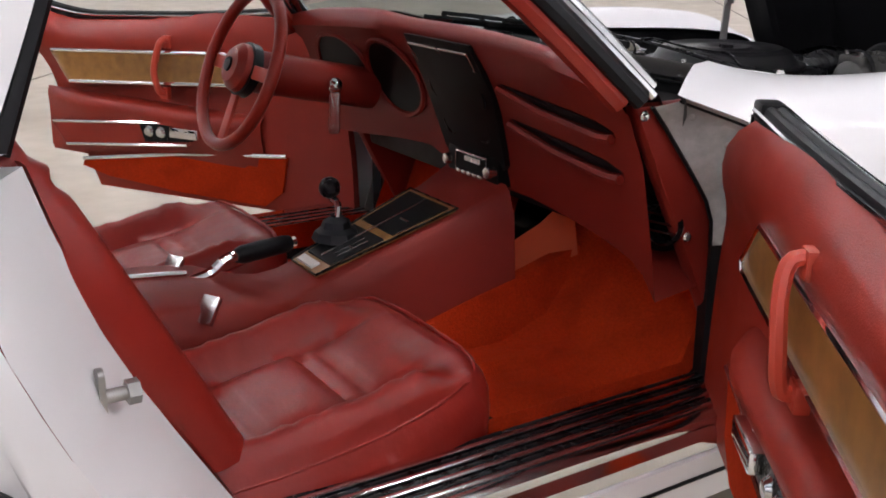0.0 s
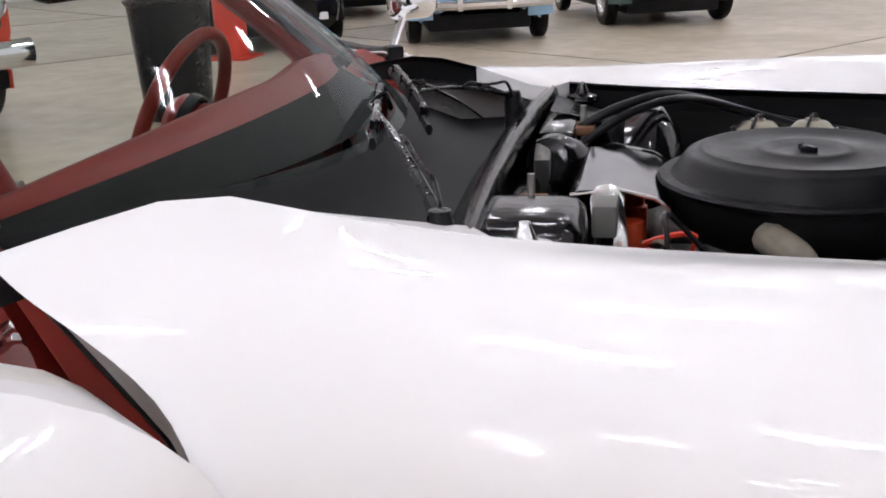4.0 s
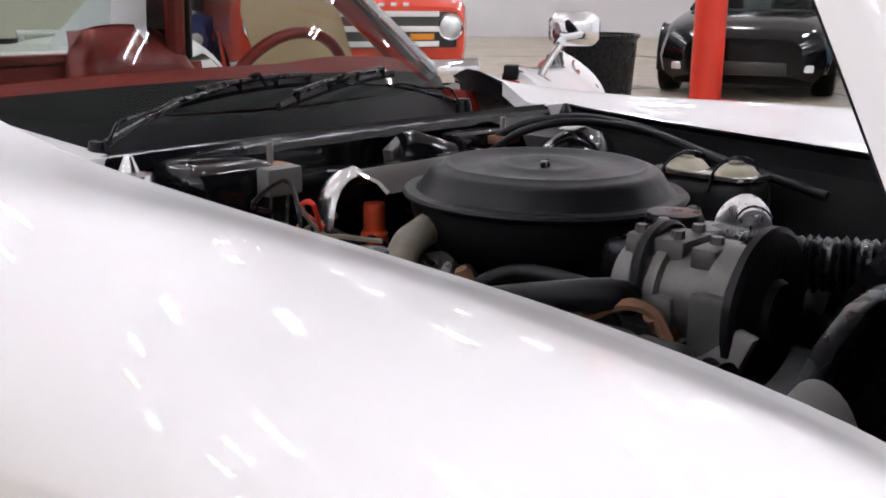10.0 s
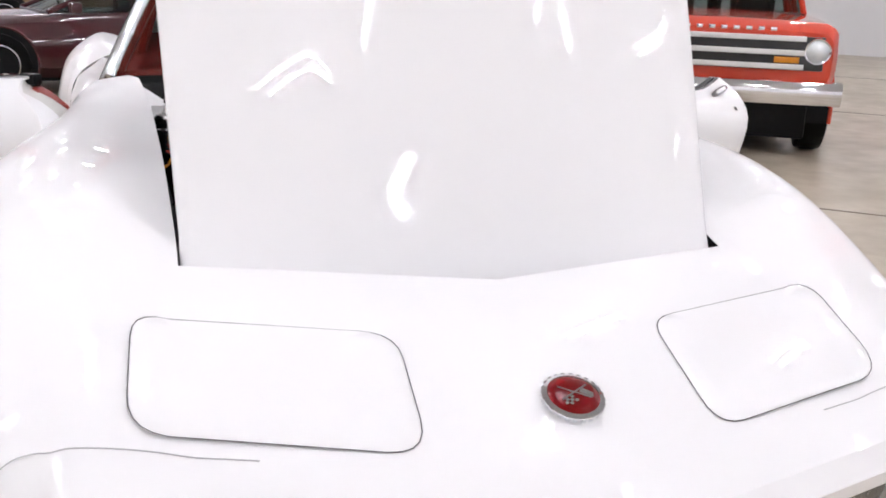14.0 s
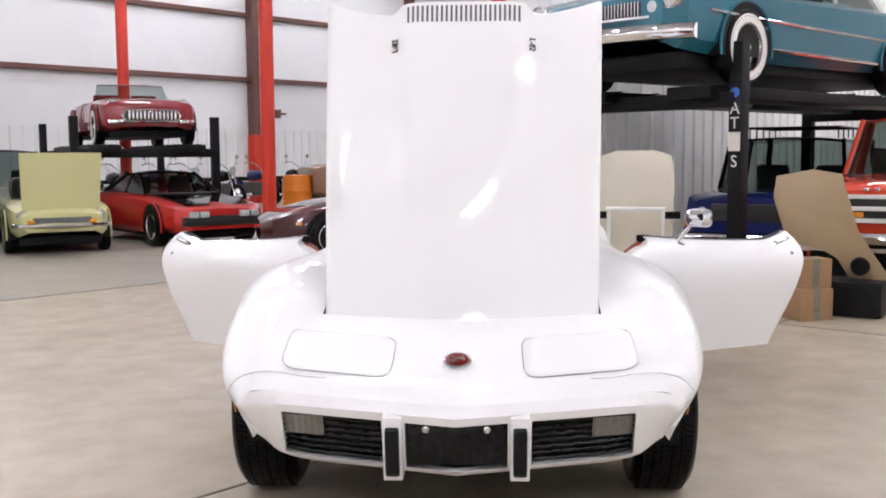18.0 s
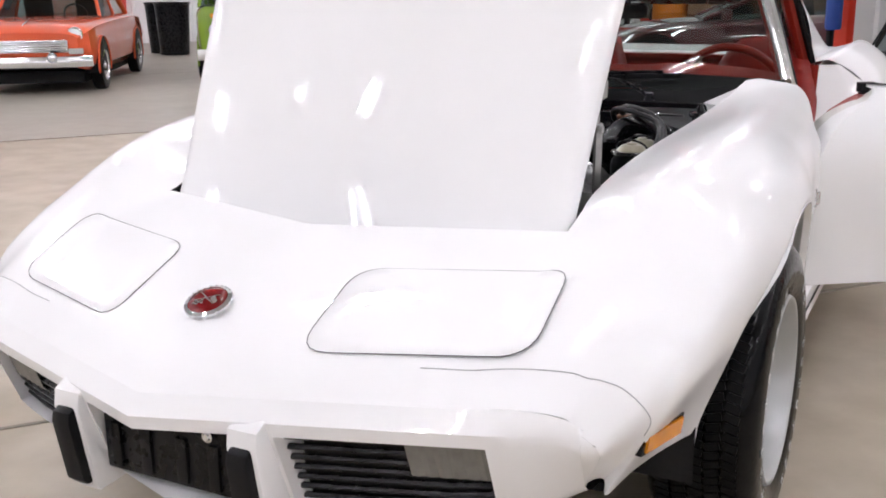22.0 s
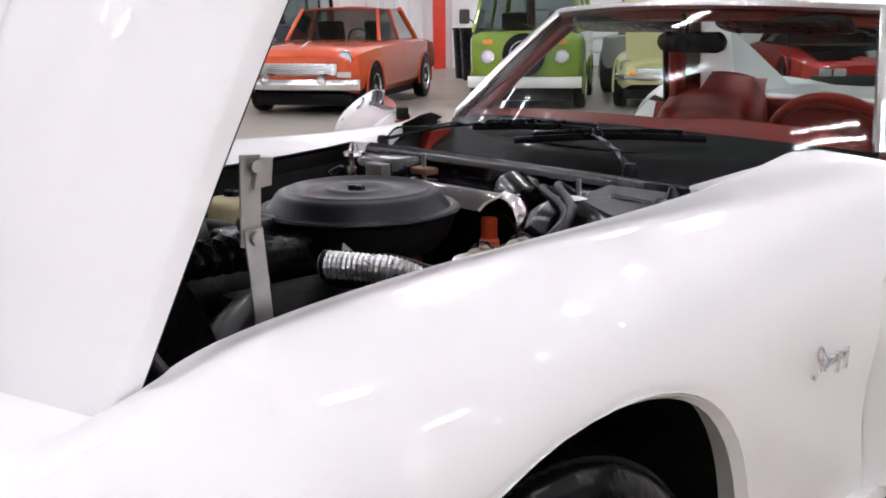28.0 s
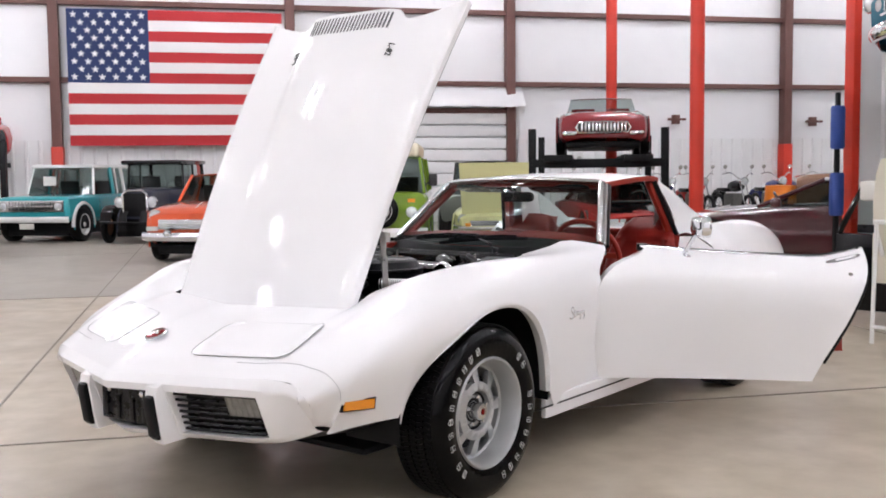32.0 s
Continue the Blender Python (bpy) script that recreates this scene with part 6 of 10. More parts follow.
# steering column, key with tag, pedals
b_ = tube(B(), [(-0.405, -1.5, 0.8), (-0.39, -1.2, 0.74)], 0.05, 16)
colm = part("steering_column", b_, M_DASH, car, "red steering column")
b_ = B()
bmesh.ops.create_icosphere(b_, subdivisions=2, radius=0.02, matrix=pose(-0.335, -1.33, 0.765))
part("ignition_key", b_, M_CHROME, colm)
b_ = B()
prism(b_, rrect(0.026, 0.1, 0.006), -0.004, 0.004, 2, 0.001, m=pose(-0.33, -1.335, 0.70, 84, 0, 40))
part("key_tag", b_, M_CHROME_DULL, colm, "metal tag hanging from the key")
# steering wheel
swm = pose(-0.405, -1.54, 0.812, 68, 0, 0)
b_ = tube(B(), [swm @ Vector((0.185 * math.cos(TAU * k / 48), 0.185 * math.sin(TAU * k / 48), 0)) for k in range(48)], 0.0145, 10, closed=True)
sw = part("steering_wheel", b_, M_VINYL, car, "red leather-rimmed three-spoke steering wheel", 60)
for a in (0, 180, 270):
    b_ = box(B(), (0.03, -0.016, -0.016), (0.178, 0.016, -0.006), 0.004, m=swm @ pose(0, 0, 0, 0, 0, a))
    part("spoke", b_, M_STRAP, sw)
part("horn_pad", lathe(B(), [(0, 0.03), (0.04, 0.026), (0.056, 0.01), (0.058, -0.01)], 28, m=swm), M_VINYL, sw)
part("horn_ring", lathe(B(), [(0.058, -0.03), (0.064, -0.028), (0.064, -0.006), (0.058, -0.004)], 28, m=swm), M_RUBBER, sw)
part("horn_emblem", lathe(B(), [(0, 0.034), (0.016, 0.033), (0.018, 0.028)], 18, m=swm), M_BLACK_PLASTIC, sw)

# ---- engine bay
# inner fenders, firewall, cowl trough
for sgn in (1, -1):
    bm = B()
    ys_ = [0.47, 0.3, 0.1, -0.1, -0.3, -0.5, -0.7, -0.82]
    rows = []
    for y in ys_:
        e = fender_point(y, 0)
        rows.append([Vector((sgn * (e.x + 0.01), e.y, e.z - 0.045)), Vector((sgn * (e.x - 0.005), e.y, e.z - 0.10)), Vector((sgn * 0.47, e.y, 0.6)), Vector((sgn * 0.46, e.y, 0.3))])
    grid(bm, rows)
    part("inner_fender", bm, M_TROUGH, car, "black painted inner fender", 50)
bm = B()
xs_c = [-0.52 + 1.04 * i / 20 for i in range(21)]
FW = lambda x: -0.80 - 0.02 * (1 - (x / 0.52) ** 2)
rows = [[Vector((x, FW(x), z)) for x in xs_c] for z in (0.3, 0.5, 0.7, 0.835)]
grid(bm, rows)
# flat rail at the top of the firewall
grid(bm, [[Vector((x, FW(x) + 0.012, 0.838)) for x in xs_c], [Vector((x, FW(x) + 0.008, 0.858)) for x in xs_c], [Vector((x, FW(x) + 0.002, 0.863)) for x in xs_c], [Vector((x, FW(x) - 0.008, 0.860)) for x in xs_c], [Vector((x, FW(x) - 0.034, 0.838)) for x in xs_c], [Vector((x, FW(x) - 0.036, 0.82)) for x in xs_c]])
fwl = part("firewall", bm, M_BLACK, car, "black firewall with a lipped top rail", 50)
bm = B()
rows = []
for i in range(25):
    k = i / 24
    b0 = ws_base(k)
    x = b0.x
    xq = max(-0.52, min(0.52, x))
    rows.append([b0 + Vector((0, -0.02, 0.006)), b0 + Vector((0, 0.012, -0.006)), b0 + Vector((0, 0.03, -0.035)), Vector((xq, (b0.y + FW(xq)) / 2, 0.79)), Vector((xq, FW(xq) - 0.034, 0.80)), Vector((xq, FW(xq) - 0.034, 0.835))])
grid(bm, rows)
part("wiper_trough", bm, M_TROUGH, car, "black wiper trough under the windscreen", 50)
bm = B()
grid(bm, [[Vector((-0.48, 0.47, 0.28)), Vector((0.48, 0.47, 0.28))], [Vector((-0.48, -0.82, 0.24)), Vector((0.48, -0.82, 0.24))]])
part("bay_floor", bm, M_BLACK_MATT, car)
# white ledges at the rear corners of the opening
for sgn in (1, -1):
    bm = B()
    e0 = fender_point(-0.80, 0)
    e1 = fender_point(-0.98, 0)
    q = [Vector((e0.x, e0.y + 0.02, e0.z)), Vector((e0.x - 0.05, e0.y - 0.01, e0.z - 0.003)), Vector((e0.x - 0.045, e0.y - 0.05, e0.z + 0.001)), Vector((e1.x - 0.0, e1.y, e1.z))]
    up = [Vector((p.x * sgn, p.y, p.z)) for p in q]
    bm.faces.new([bm.verts.new(p) for p in up])
    grid(bm, [up, [p + Vector((0, 0, -0.03)) for p in up]], close_u=True)
    part("cowl_ledge", bm, M_WHITE, car)
    # rubber hood stops
    px, py = 0.482 * sgn, -0.745
    bm = lathe(B(), [(0, 0.03), (0.006, 0.028), (0.014, 0.008), (0.030, 0.004), (0.032, -0.004), (0.028, -0.01), (0.02, -0.012), (0.02, -0.03), (0.034, -0.034), (0.034, -0.04), (0.02, -0.1)], 22, m=pose(px, py, 0.84))
    part("hood_stop", bm, M_CHROME_DULL if sgn > 0 else M_BLACK, car, "rubber hood stop on a disc")

# wipers
for p0, knee, tip, q0, q1 in ((Vector((0.475, -0.835, 0.868)), Vector((0.105, -1.005, 0.928)), Vector((0.07, -0.985, 0.916)), Vector((0.267, -0.961, 0.905)), Vector((-0.11, -1.048, 0.913))),
                              (Vector((-0.30, -0.855, 0.872)), Vector((-0.09, -0.985, 0.915)), Vector((-0.12, -0.99, 0.912)), Vector((0.092, -0.925, 0.889)), Vector((-0.331, -1.083, 0.915)))):
    arm = [p0.lerp(knee, i / 8) + Vector((0, 0, 0.012 * math.sin(i / 8 * math.pi))) for i in range(9)]
    wp = part("wiper_arm", tube(B(), arm, [0.009, 0.008, 0.007, 0.006, 0.006, 0.006, 0.005, 0.005, 0.005], 6, squash=0.6), M_BLACK_PLASTIC, car, "black wiper arm with long blade")
    part("wiper_pivot", lathe(B(), [(0, 0.02), (0.012, 0.018), (0.016, 0.0), (0.016, -0.06)], 14, m=Matrix.Translation(p0 - Vector((0, 0, 0.008)))), M_BLACK_PLASTIC, wp)
    part("wiper_clip", tube(B(), spline([knee, knee + Vector((-0.02, 0.012, 0.012)), tip + Vector((0.01, 0, 0.016)), tip], 8), 0.004, 5), M_BLACK_PLASTIC, wp)
    bl_ = [q0.lerp(q1, i / 8) + Vector((0, 0, 0.008 * math.sin(i / 8 * math.pi))) for i in range(9)]
    part("wiper_blade", tube(B(), bl_, 0.0055, 6, squash=1.6), M_RUBBER, wp)
    part("wiper_yoke", tube(B(), [p + Vector((0, 0.004, 0.014)) for p in bl_[1:-1]], 0.0055, 6), M_BLACK_PLASTIC, wp)
    for i in (1, 3, 5, 7):
        part("blade_claw", tube(B(), [bl_[i] + Vector((0, 0.004, 0.018)), bl_[i] - Vector((0, 0, 0.004))], 0.007, 6), M_BLACK_PLASTIC, wp)
    hs = [p0.lerp(knee, f) + Vector((0.004, 0.008, dz)) for f, dz in ((0.05, 0.0), (0.12, 0.024), (0.22, 0.022), (0.35, 0.018), (0.5, 0.02), (0.58, 0.012))]
    part("washer_hose", tube(B(), spline(hs, 18), 0.0028, 5), M_BLACK_PLASTIC, wp)

# air cleaner
AC = pose(0.026, -0.405, -0.008) @ Matrix.Diagonal((0.965, 0.965, 1, 1))
prof = [(0.0, 0.852), (0.045, 0.852), (0.06, 0.858), (0.068, 0.856), (0.075, 0.852), (0.135, 0.852), (0.142, 0.857), (0.148, 0.858), (0.154, 0.854), (0.162, 0.853), (0.168, 0.850), (0.172, 0.845), (0.186, 0.825), (0.190, 0.822)]
ac = part("air_cleaner", lathe(B(), prof, 72, m=AC), M_AIRCLEANER, car, "large round matt black air cleaner", 40)
part("air_cleaner_pan", lathe(B(), [(0.188, 0.822), (0.206, 0.821), (0.210, 0.817), (0.207, 0.812), (0.199, 0.809), (0.196, 0.79), (0.184, 0.762), (0.16, 0.738), (0.12, 0.72), (0.08, 0.68), (0.08, 0.6)], 64, m=AC), M_BLACK_MATT, ac, "", 40)
b_ = B()
lathe(b_, [(0, 0.860), (0.006, 0.860), (0.008, 0.858), (0.008, 0.852)], 12, m=AC)
for s in (1, -1):
    box(b_, (s * 0.006 - 0.004, -0.004, 0.852), (s * 0.006 + 0.012 * s + 0.004, 0.004, 0.861), 0.002, m=AC @ pose(0, 0, 0, 0, 0, 30))
part("wing_nut", b_, M_BLACK_PLASTIC, ac)
b_ = B()
b_.faces.new([b_.verts.new(p) for p in (Vector((-0.145, -0.255, 0.772)), Vector((-0.13, -0.242, 0.772)), Vector((-0.133, -0.244, 0.787)))])
part("air_cleaner_sticker", b_, M_LABEL, ac)
# intake duct to the front: boxy black snorkel, flexible hose, cap
b_ = B()
box(b_, (-0.06, -0.235, 0.735), (0.14, -0.12, 0.79), 0.02, seg=3)
part("intake_elbow", b_, M_BLACK_PLASTIC, ac)
part("oil_filler_cap", lathe(B(), [(0, 0.03), (0.034, 0.028), (0.038, 0.02), (0.036, 0.006), (0.042, 0.004), (0.042, 0)], 28, m=pose(0.05, -0.18, 0.788)), M_BLACK_PLASTIC, ac, "round black filler cap")
b_ = B()
path = spline([(0.02, -0.13, 0.762), (-0.0, -0.02, 0.77), (-0.03, 0.10, 0.775), (-0.05, 0.2, 0.76)], 72)
tube(b_, path, [0.042 + 0.0035 * (1 if k % 2 else -1) + 0.002 * math.sin(k * 2.3) for k in range(72)], 14, squash=0.75)
part("air_hose", b_, M_BLACK_PLASTIC, car, "black corrugated air hose", 20)
b_ = B()
box(b_, (-0.2, 0.18, 0.68), (0.16, 0.34, 0.785), 0.03, seg=3)
part("air_box", b_, M_BLACK_MATT, car, "black air intake box over the radiator")
# radiator, shroud, fan
part("radiator", box(B(), (-0.34, 0.30, 0.32), (0.34, 0.36, 0.74), 0.012), M_BLACK_MATT, car, "black radiator")
b_ = B()
lathe(b_, [(0.26, 0.02), (0.255, 0.10), (0.25, 0.12), (0.30, 0.2)], 40, m=pose(0, 0.28, 0.52, 90))
part("fan_shroud", b_, M_BLACK_PLASTIC, car, "black fan shroud ring")
b_ = B()
for k in range(7):
    box(b_, (0.05, -0.035, -0.004), (0.235, 0.035, 0.004), 0.002, m=pose(0, 0.13, 0.52, 90) @ pose(0, 0, 0, 0, 0, k * 360 / 7) @ pose(0, 0, 0, 30))
part("cooling_fan", b_, M_BLACK_MATT, car, "black cooling fan")
b_ = B()
prism(b_, [(0.12, 0.45), (0.42, 0.45), (0.42, 0.60), (0.36, 0.69), (0.27, 0.765), (0.2, 0.79), (0.12, 0.795)], 0.10, 0.125, 1, 0.008)
part("shroud_plate", b_, M_BLACK_PLASTIC, car, "grey-black shroud plate")
# engine block, intake, valve covers
part("engine_block", box(B(), (-0.2, -0.72, 0.3), (0.2, 0.0, 0.6), 0.03), M_BLACK_MATT, car, "grimy dark V8 engine block")
for sgn in (1, -1):
    b_ = box(B(), (-0.075, -0.27, 0), (0.075, 0.27, 0.085), 0.03, m=pose(0.235 * sgn, -0.36, 0.6, 0, 38 * sgn, 0), seg=3)
    part("valve_cover", b_, M_ALU, car, "cast valve cover")
    b_ = B()
    for k in range(4):
        tube(b_, spline([(sgn * 0.30, -0.14 - 0.14 * k, 0.58), (sgn * 0.36, -0.14 - 0.14 * k, 0.56), (sgn * 0.38, -0.2 - 0.12 * k, 0.46)], 8), 0.024, 8)
    tube(b_, [(sgn * 0.38, -0.1, 0.45), (sgn * 0.38, -0.7, 0.44)], 0.032, 10)
    part("exhaust_manifold", b_, M_RUST, car, "rusty exhaust manifold")
part("intake_manifold", box(B(), (-0.14, -0.6, 0.58), (0.14, -0.14, 0.66), 0.02), M_BLACK_MATT, car)
# chrome ignition shielding behind the air cleaner, dark hood reflection put into its colour
b_ = B()
grid(b_, [[Vector((x, -0.735, 0.78)), Vector((x, -0.722, 0.812)), Vector((x, -0.71, 0.818)), Vector((x, -0.66, 0.820)), Vector((x, -0.61, 0.808)), Vector((x, -0.59, 0.795)), Vector((x, -0.585, 0.77))] for x in [-0.125 + 0.28 * i / 12 for i in range(13)]])
ish = part("ignition_shield", b_, M_CHROME_DARK, car, "chrome ignition shield coloured dark like the hood underside it mirrors", 35)
for sgn, x0 in ((1, 0.15), (-1, -0.12)):
    b_ = B()
    p_ = spline([(x0, -0.672, 0.814), (x0 + 0.03 * sgn, -0.672, 0.808), (x0 + 0.06 * sgn, -0.667, 0.775), (x0 + 0.07 * sgn, -0.66, 0.70), (x0 + 0.055 * sgn, -0.66, 0.62)], 18)
    grid(b_, [[p + Vector((0.012 * math.cos(a) * sgn * f, 0.022 * math.sin(a), 0.012 * math.cos(a) * (1 - f))) for a in (-1.5, -0.75, 0, 0.75, 1.5)] for p, f in zip(p_, [i / 17 for i in range(18)])])
    part("plug_wire_cover", b_, M_CHROME_DULL, ish, "chrome plug wire cover", 60)
    part("distributor_side", lathe(B(), [(0.0, 0.775), (0.016, 0.772), (0.017, 0.765), (0.017, 0.73), (0.021, 0.726), (0.021, 0.6)], 14, m=pose(x0 - 0.012 * sgn, -0.64, 0)), M_ENGINE_RED, ish, "orange engine paint")
for x in (0.156, -0.126):
    part("shield_lip", tube(B(), [(x, -0.722, 0.812), (x, -0.66, 0.820), (x, -0.61, 0.808), (x, -0.59, 0.795)], 0.004, 6, squash=0.7), M_CHROME, ish, "chrome shield edge")
# heater box, relay and wiring at the firewall
part("heater_box", box(B(), (0.27, -0.83, 0.66), (0.42, -0.69, 0.848), 0.03, seg=3), M_BLACK, car, "glossy black heater box")
part("heater_box_flange", box(B(), (0.405, -0.82, 0.62), (0.46, -0.71, 0.80), 0.025, seg=3), M_BLACK, car)
part("relay", box(B(), (0.262, -0.685, 0.802), (0.322, -0.655, 0.842), 0.005), mat("grey_relay", (0.12, 0.12, 0.11), 0.6, stain=0.3), car, "grey relay box")
part("relay_bracket", tube(B(), [(0.29, -0.67, 0.81), (0.29, -0.68, 0.7)], 0.012, 8), M_BLACK_PLASTIC, car)
random.seed(5)
WIRES = ((M_BLACK_PLASTIC, "black_wire"), (M_AMBER, "yellow_wire"), (M_POST_RED, "red_wire"), (M_BLACK_PLASTIC, "black_wire"), (M_HOSE_TAN, "tan_wire"))
for k in range(14):
    mt, nm = WIRES[k % 5]
    a = Vector((0.25 + random.uniform(-0.03, 0.16), -0.69 + random.uniform(-0.06, 0.1), 0.76 + random.uniform(-0.05, 0.05)))
    pts = [a]
    for j in range(4):
        a = a + Vector((random.uniform(-0.06, 0.06), random.uniform(-0.05, 0.06), random.uniform(-0.06, 0.03)))
        pts.append(a)
    part(nm, tube(B(), spline(pts, 16), random.uniform(0.002, 0.0045), 5), mt, fwl)
part("wiper_motor", lathe(B(), [(0, 0.05), (0.035, 0.048), (0.045, 0.03), (0.045, -0.05), (0.03, -0.06), (0, -0.06)], 20, m=pose(-0.08, -0.755, 0.80, 20, 70, 0)), M_BLACK, fwl, "black wiper motor")
b_ = B()
prism(b_, [(-0.15, 0.72), (-0.11, 0.835), (-0.06, 0.845), (-0.02, 0.82), (-0.03, 0.75), (-0.08, 0.70)], -0.79, -0.765, 1, 0.006)
part("motor_bracket", b_, M_ALU, fwl, "stained metal bracket")
part("firewall_brace", box(B(), (-0.44, -0.80, 0.70), (-0.17, -0.74, 0.835), 0.012), M_BLACK, fwl)
part("firewall_pad", box(B(), (0.02, -0.806, 0.735), (0.25, -0.775, 0.805), 0.012), M_BLACK, fwl)
b_ = B()
grid(b_, [[Vector((-0.30, -0.79, 0.846)), Vector((-0.46, -0.79, 0.848))], [Vector((-0.29, -0.70, 0.83)), Vector((-0.47, -0.66, 0.80))], [Vector((-0.3, -0.66, 0.74)), Vector((-0.47, -0.60, 0.7))]])
part("firewall_cover", b_, M_BLACK_MATT, fwl, "dusty black cover plate")
for x, y in ((0.235, -0.765), (-0.27, -0.73)):
    part("stud", tube(B(), [(x, y, 0.80), (x, y, 0.86)], 0.005, 6), M_STEEL, fwl)
    part("stud_plate", box(B(), (x - 0.03, y - 0.02, 0.812), (x + 0.03, y + 0.02, 0.828), 0.005), M_RUST, fwl)
# brake booster and master cylinder
b_ = lathe(B(), [(0, -0.06), (0.05, -0.06), (0.11, -0.045), (0.13, -0.01), (0.132, 0.005), (0.128, 0.02), (0.09, 0.05), (0.04, 0.06), (0, 0.06)], 36, m=pose(-0.345, -0.615, 0.715, -90))
bo = part("brake_booster", b_, M_BLACK, car, "black round brake booster with paper label", 40)
b_ = B()
grid(b_, [[pose(-0.345, -0.62, 0.715) @ Vector((0.134 * math.sin(a), y, 0.134 * math.cos(a))) for a in (-0.2, -0.05, 0.1, 0.25)] for y in (-0.015, 0.02)])
part("booster_label", b_, M_LABEL, bo)
mcb = part("master_cylinder", box(B(), (-0.455, -0.47, 0.69), (-0.36, -0.28, 0.785), 0.03, seg=3), M_BLACK_MATT, car, "dark cast master cylinder with plated lid")
for y in (-0.425, -0.332):
    b_ = lathe(B(), [(0, 0.02), (0.012, 0.02), (0.014, 0.016), (0.028, 0.013), (0.036, 0.004), (0.04, 0.0)], 22, m=pose(-0.407, y, 0.79))
    part("reservoir_dome", b_, mat("plated_lid", (0.3, 0.28, 0.22), 0.34, 0.95, stain=0.4, stain_scale=25), mcb)
    part("lid_bail", tube(B(), spline([(-0.46, y + 0.02, 0.75), (-0.452, y + 0.015, 0.80), (-0.407, y, 0.817), (-0.362, y - 0.015, 0.80), (-0.355, y - 0.02, 0.76)], 14), 0.003, 6), M_BLACK_PLASTIC, mcb)
b_ = B()
prism(b_, rrect(0.096, 0.19, 0.03), 0.783, 0.791, 2, 0.002, m=pose(-0.407, -0.378, 0))
part("reservoir_lid", b_, M_CHROME_DULL, mcb, "dull plated lid")
# hoses
HOSES = [([(-0.26, -0.74, 0.82), (-0.27, -0.68, 0.852), (-0.33, -0.60, 0.866), (-0.42, -0.53, 0.845), (-0.47, -0.4, 0.80), (-0.475, -0.2, 0.76)], 0.0085, M_RUBBER),
         ([(-0.24, -0.73, 0.80), (-0.25, -0.66, 0.845), (-0.31, -0.58, 0.862), (-0.43, -0.5, 0.835), (-0.465, -0.3, 0.77)], 0.0075, M_RUBBER),
         ([(0.20, -0.47, 0.77), (0.27, -0.44, 0.76), (0.31, -0.42, 0.70), (0.31, -0.40, 0.6)], 0.022, M_HOSE_TAN),
         ([(0.36, -0.44, 0.66), (0.35, -0.34, 0.71), (0.335, -0.25, 0.742), (0.315, -0.16, 0.765), (0.28, -0.11, 0.77), (0.22, -0.12, 0.74)], 0.019, M_RUBBER),
         ([(0.02, -0.2, 0.79), (0.12, -0.18, 0.76), (0.22, -0.24, 0.71), (0.24, -0.36, 0.69)], 0.007, M_RUBBER),
         ([(0.30, -0.15, 0.70), (0.34, -0.2, 0.71), (0.36, -0.28, 0.70)], 0.010, M_RUST),
         ([(-0.12, -0.05, 0.7), (-0.2, 0.05, 0.68), (-0.3, 0.1, 0.62), (-0.36, 0.2, 0.6)], 0.03, M_RUBBER),
         ([(-0.22, 0.2, 0.74), (-0.32, 0.24, 0.73), (-0.40, 0.22, 0.68), (-0.43, 0.12, 0.6)], 0.022, M_RUBBER),
         ([(-0.3, -0.34, 0.74), (-0.2, -0.3, 0.76), (-0.12, -0.3, 0.74)], 0.008, M_RUBBER)]
for pts, r, mt in HOSES:
    part("hose", tube(B(), spline(pts, 22), r, 10), mt, car, "", 60)
# foil duct by the driver side
b_ = B()
path = spline([(-0.165, -0.175, 0.765), (-0.22, -0.205, 0.765), (-0.275, -0.245, 0.76), (-0.305, -0.28, 0.735), (-0.315, -0.295, 0.69)], 60)
tube(b_, path, [0.0235 + (0.0018 if k % 2 else -0.0012) for k in range(60)], 14)
fd = part("foil_duct", b_, M_FOIL, car, "crinkled foil heater duct", 20)
part("duct_clamp", tube(B(), path[1:4], 0.027, 16), M_BLACK_PLASTIC, fd)
# compressor, alternator and pulleys at the front right
CPM_ = pose(0.205, -0.045, 0.768, -90)
pr_ = [(0, -0.10), (0.036, -0.10), (0.046, -0.094), (0.05, -0.082), (0.05, -0.05), (0.056, -0.046), (0.056, -0.034), (0.05, -0.03), (0.052, 0.02), (0.061, 0.024), (0.063, 0.05), (0.058, 0.058), (0.03, 0.06), (0, 0.06)]
cp_ = part("compressor", lathe(B(), pr_, 32, m=CPM_), M_ALU_DARK, car, "stained cast aluminium compressor", 35)
b_ = B()
box(b_, (0.165, -0.135, 0.79), (0.235, -0.06, 0.83), 0.010, seg=2)
box(b_, (0.175, -0.05, 0.80), (0.24, -0.02, 0.828), 0.006)
box(b_, (0.20, -0.12, 0.735), (0.262, -0.055, 0.775), 0.008)
box(b_, (0.235, -0.03, 0.72), (0.275, 0.015, 0.79), 0.008)
for x, y, z in ((0.178, -0.12, 0.829), (0.222, -0.12, 0.829), (0.178, -0.075, 0.829), (0.222, -0.075, 0.829), (0.21, -0.035, 0.827)):
    lathe(b_, [(0, 0.009), (0.007, 0.009), (0.008, 0)], 6, m=pose(x, y, z))
part("compressor_head", b_, M_ALU_DARK, cp_, "cast aluminium head with bolts")
part("compressor_band", tube(B(), spline([(0.148, -0.105, 0.77), (0.16, -0.105, 0.82), (0.2, -0.105, 0.838), (0.242, -0.105, 0.82), (0.258, -0.105, 0.765)], 14), 0.009, 6, squash=0.5), M_BLACK_MATT, cp_)
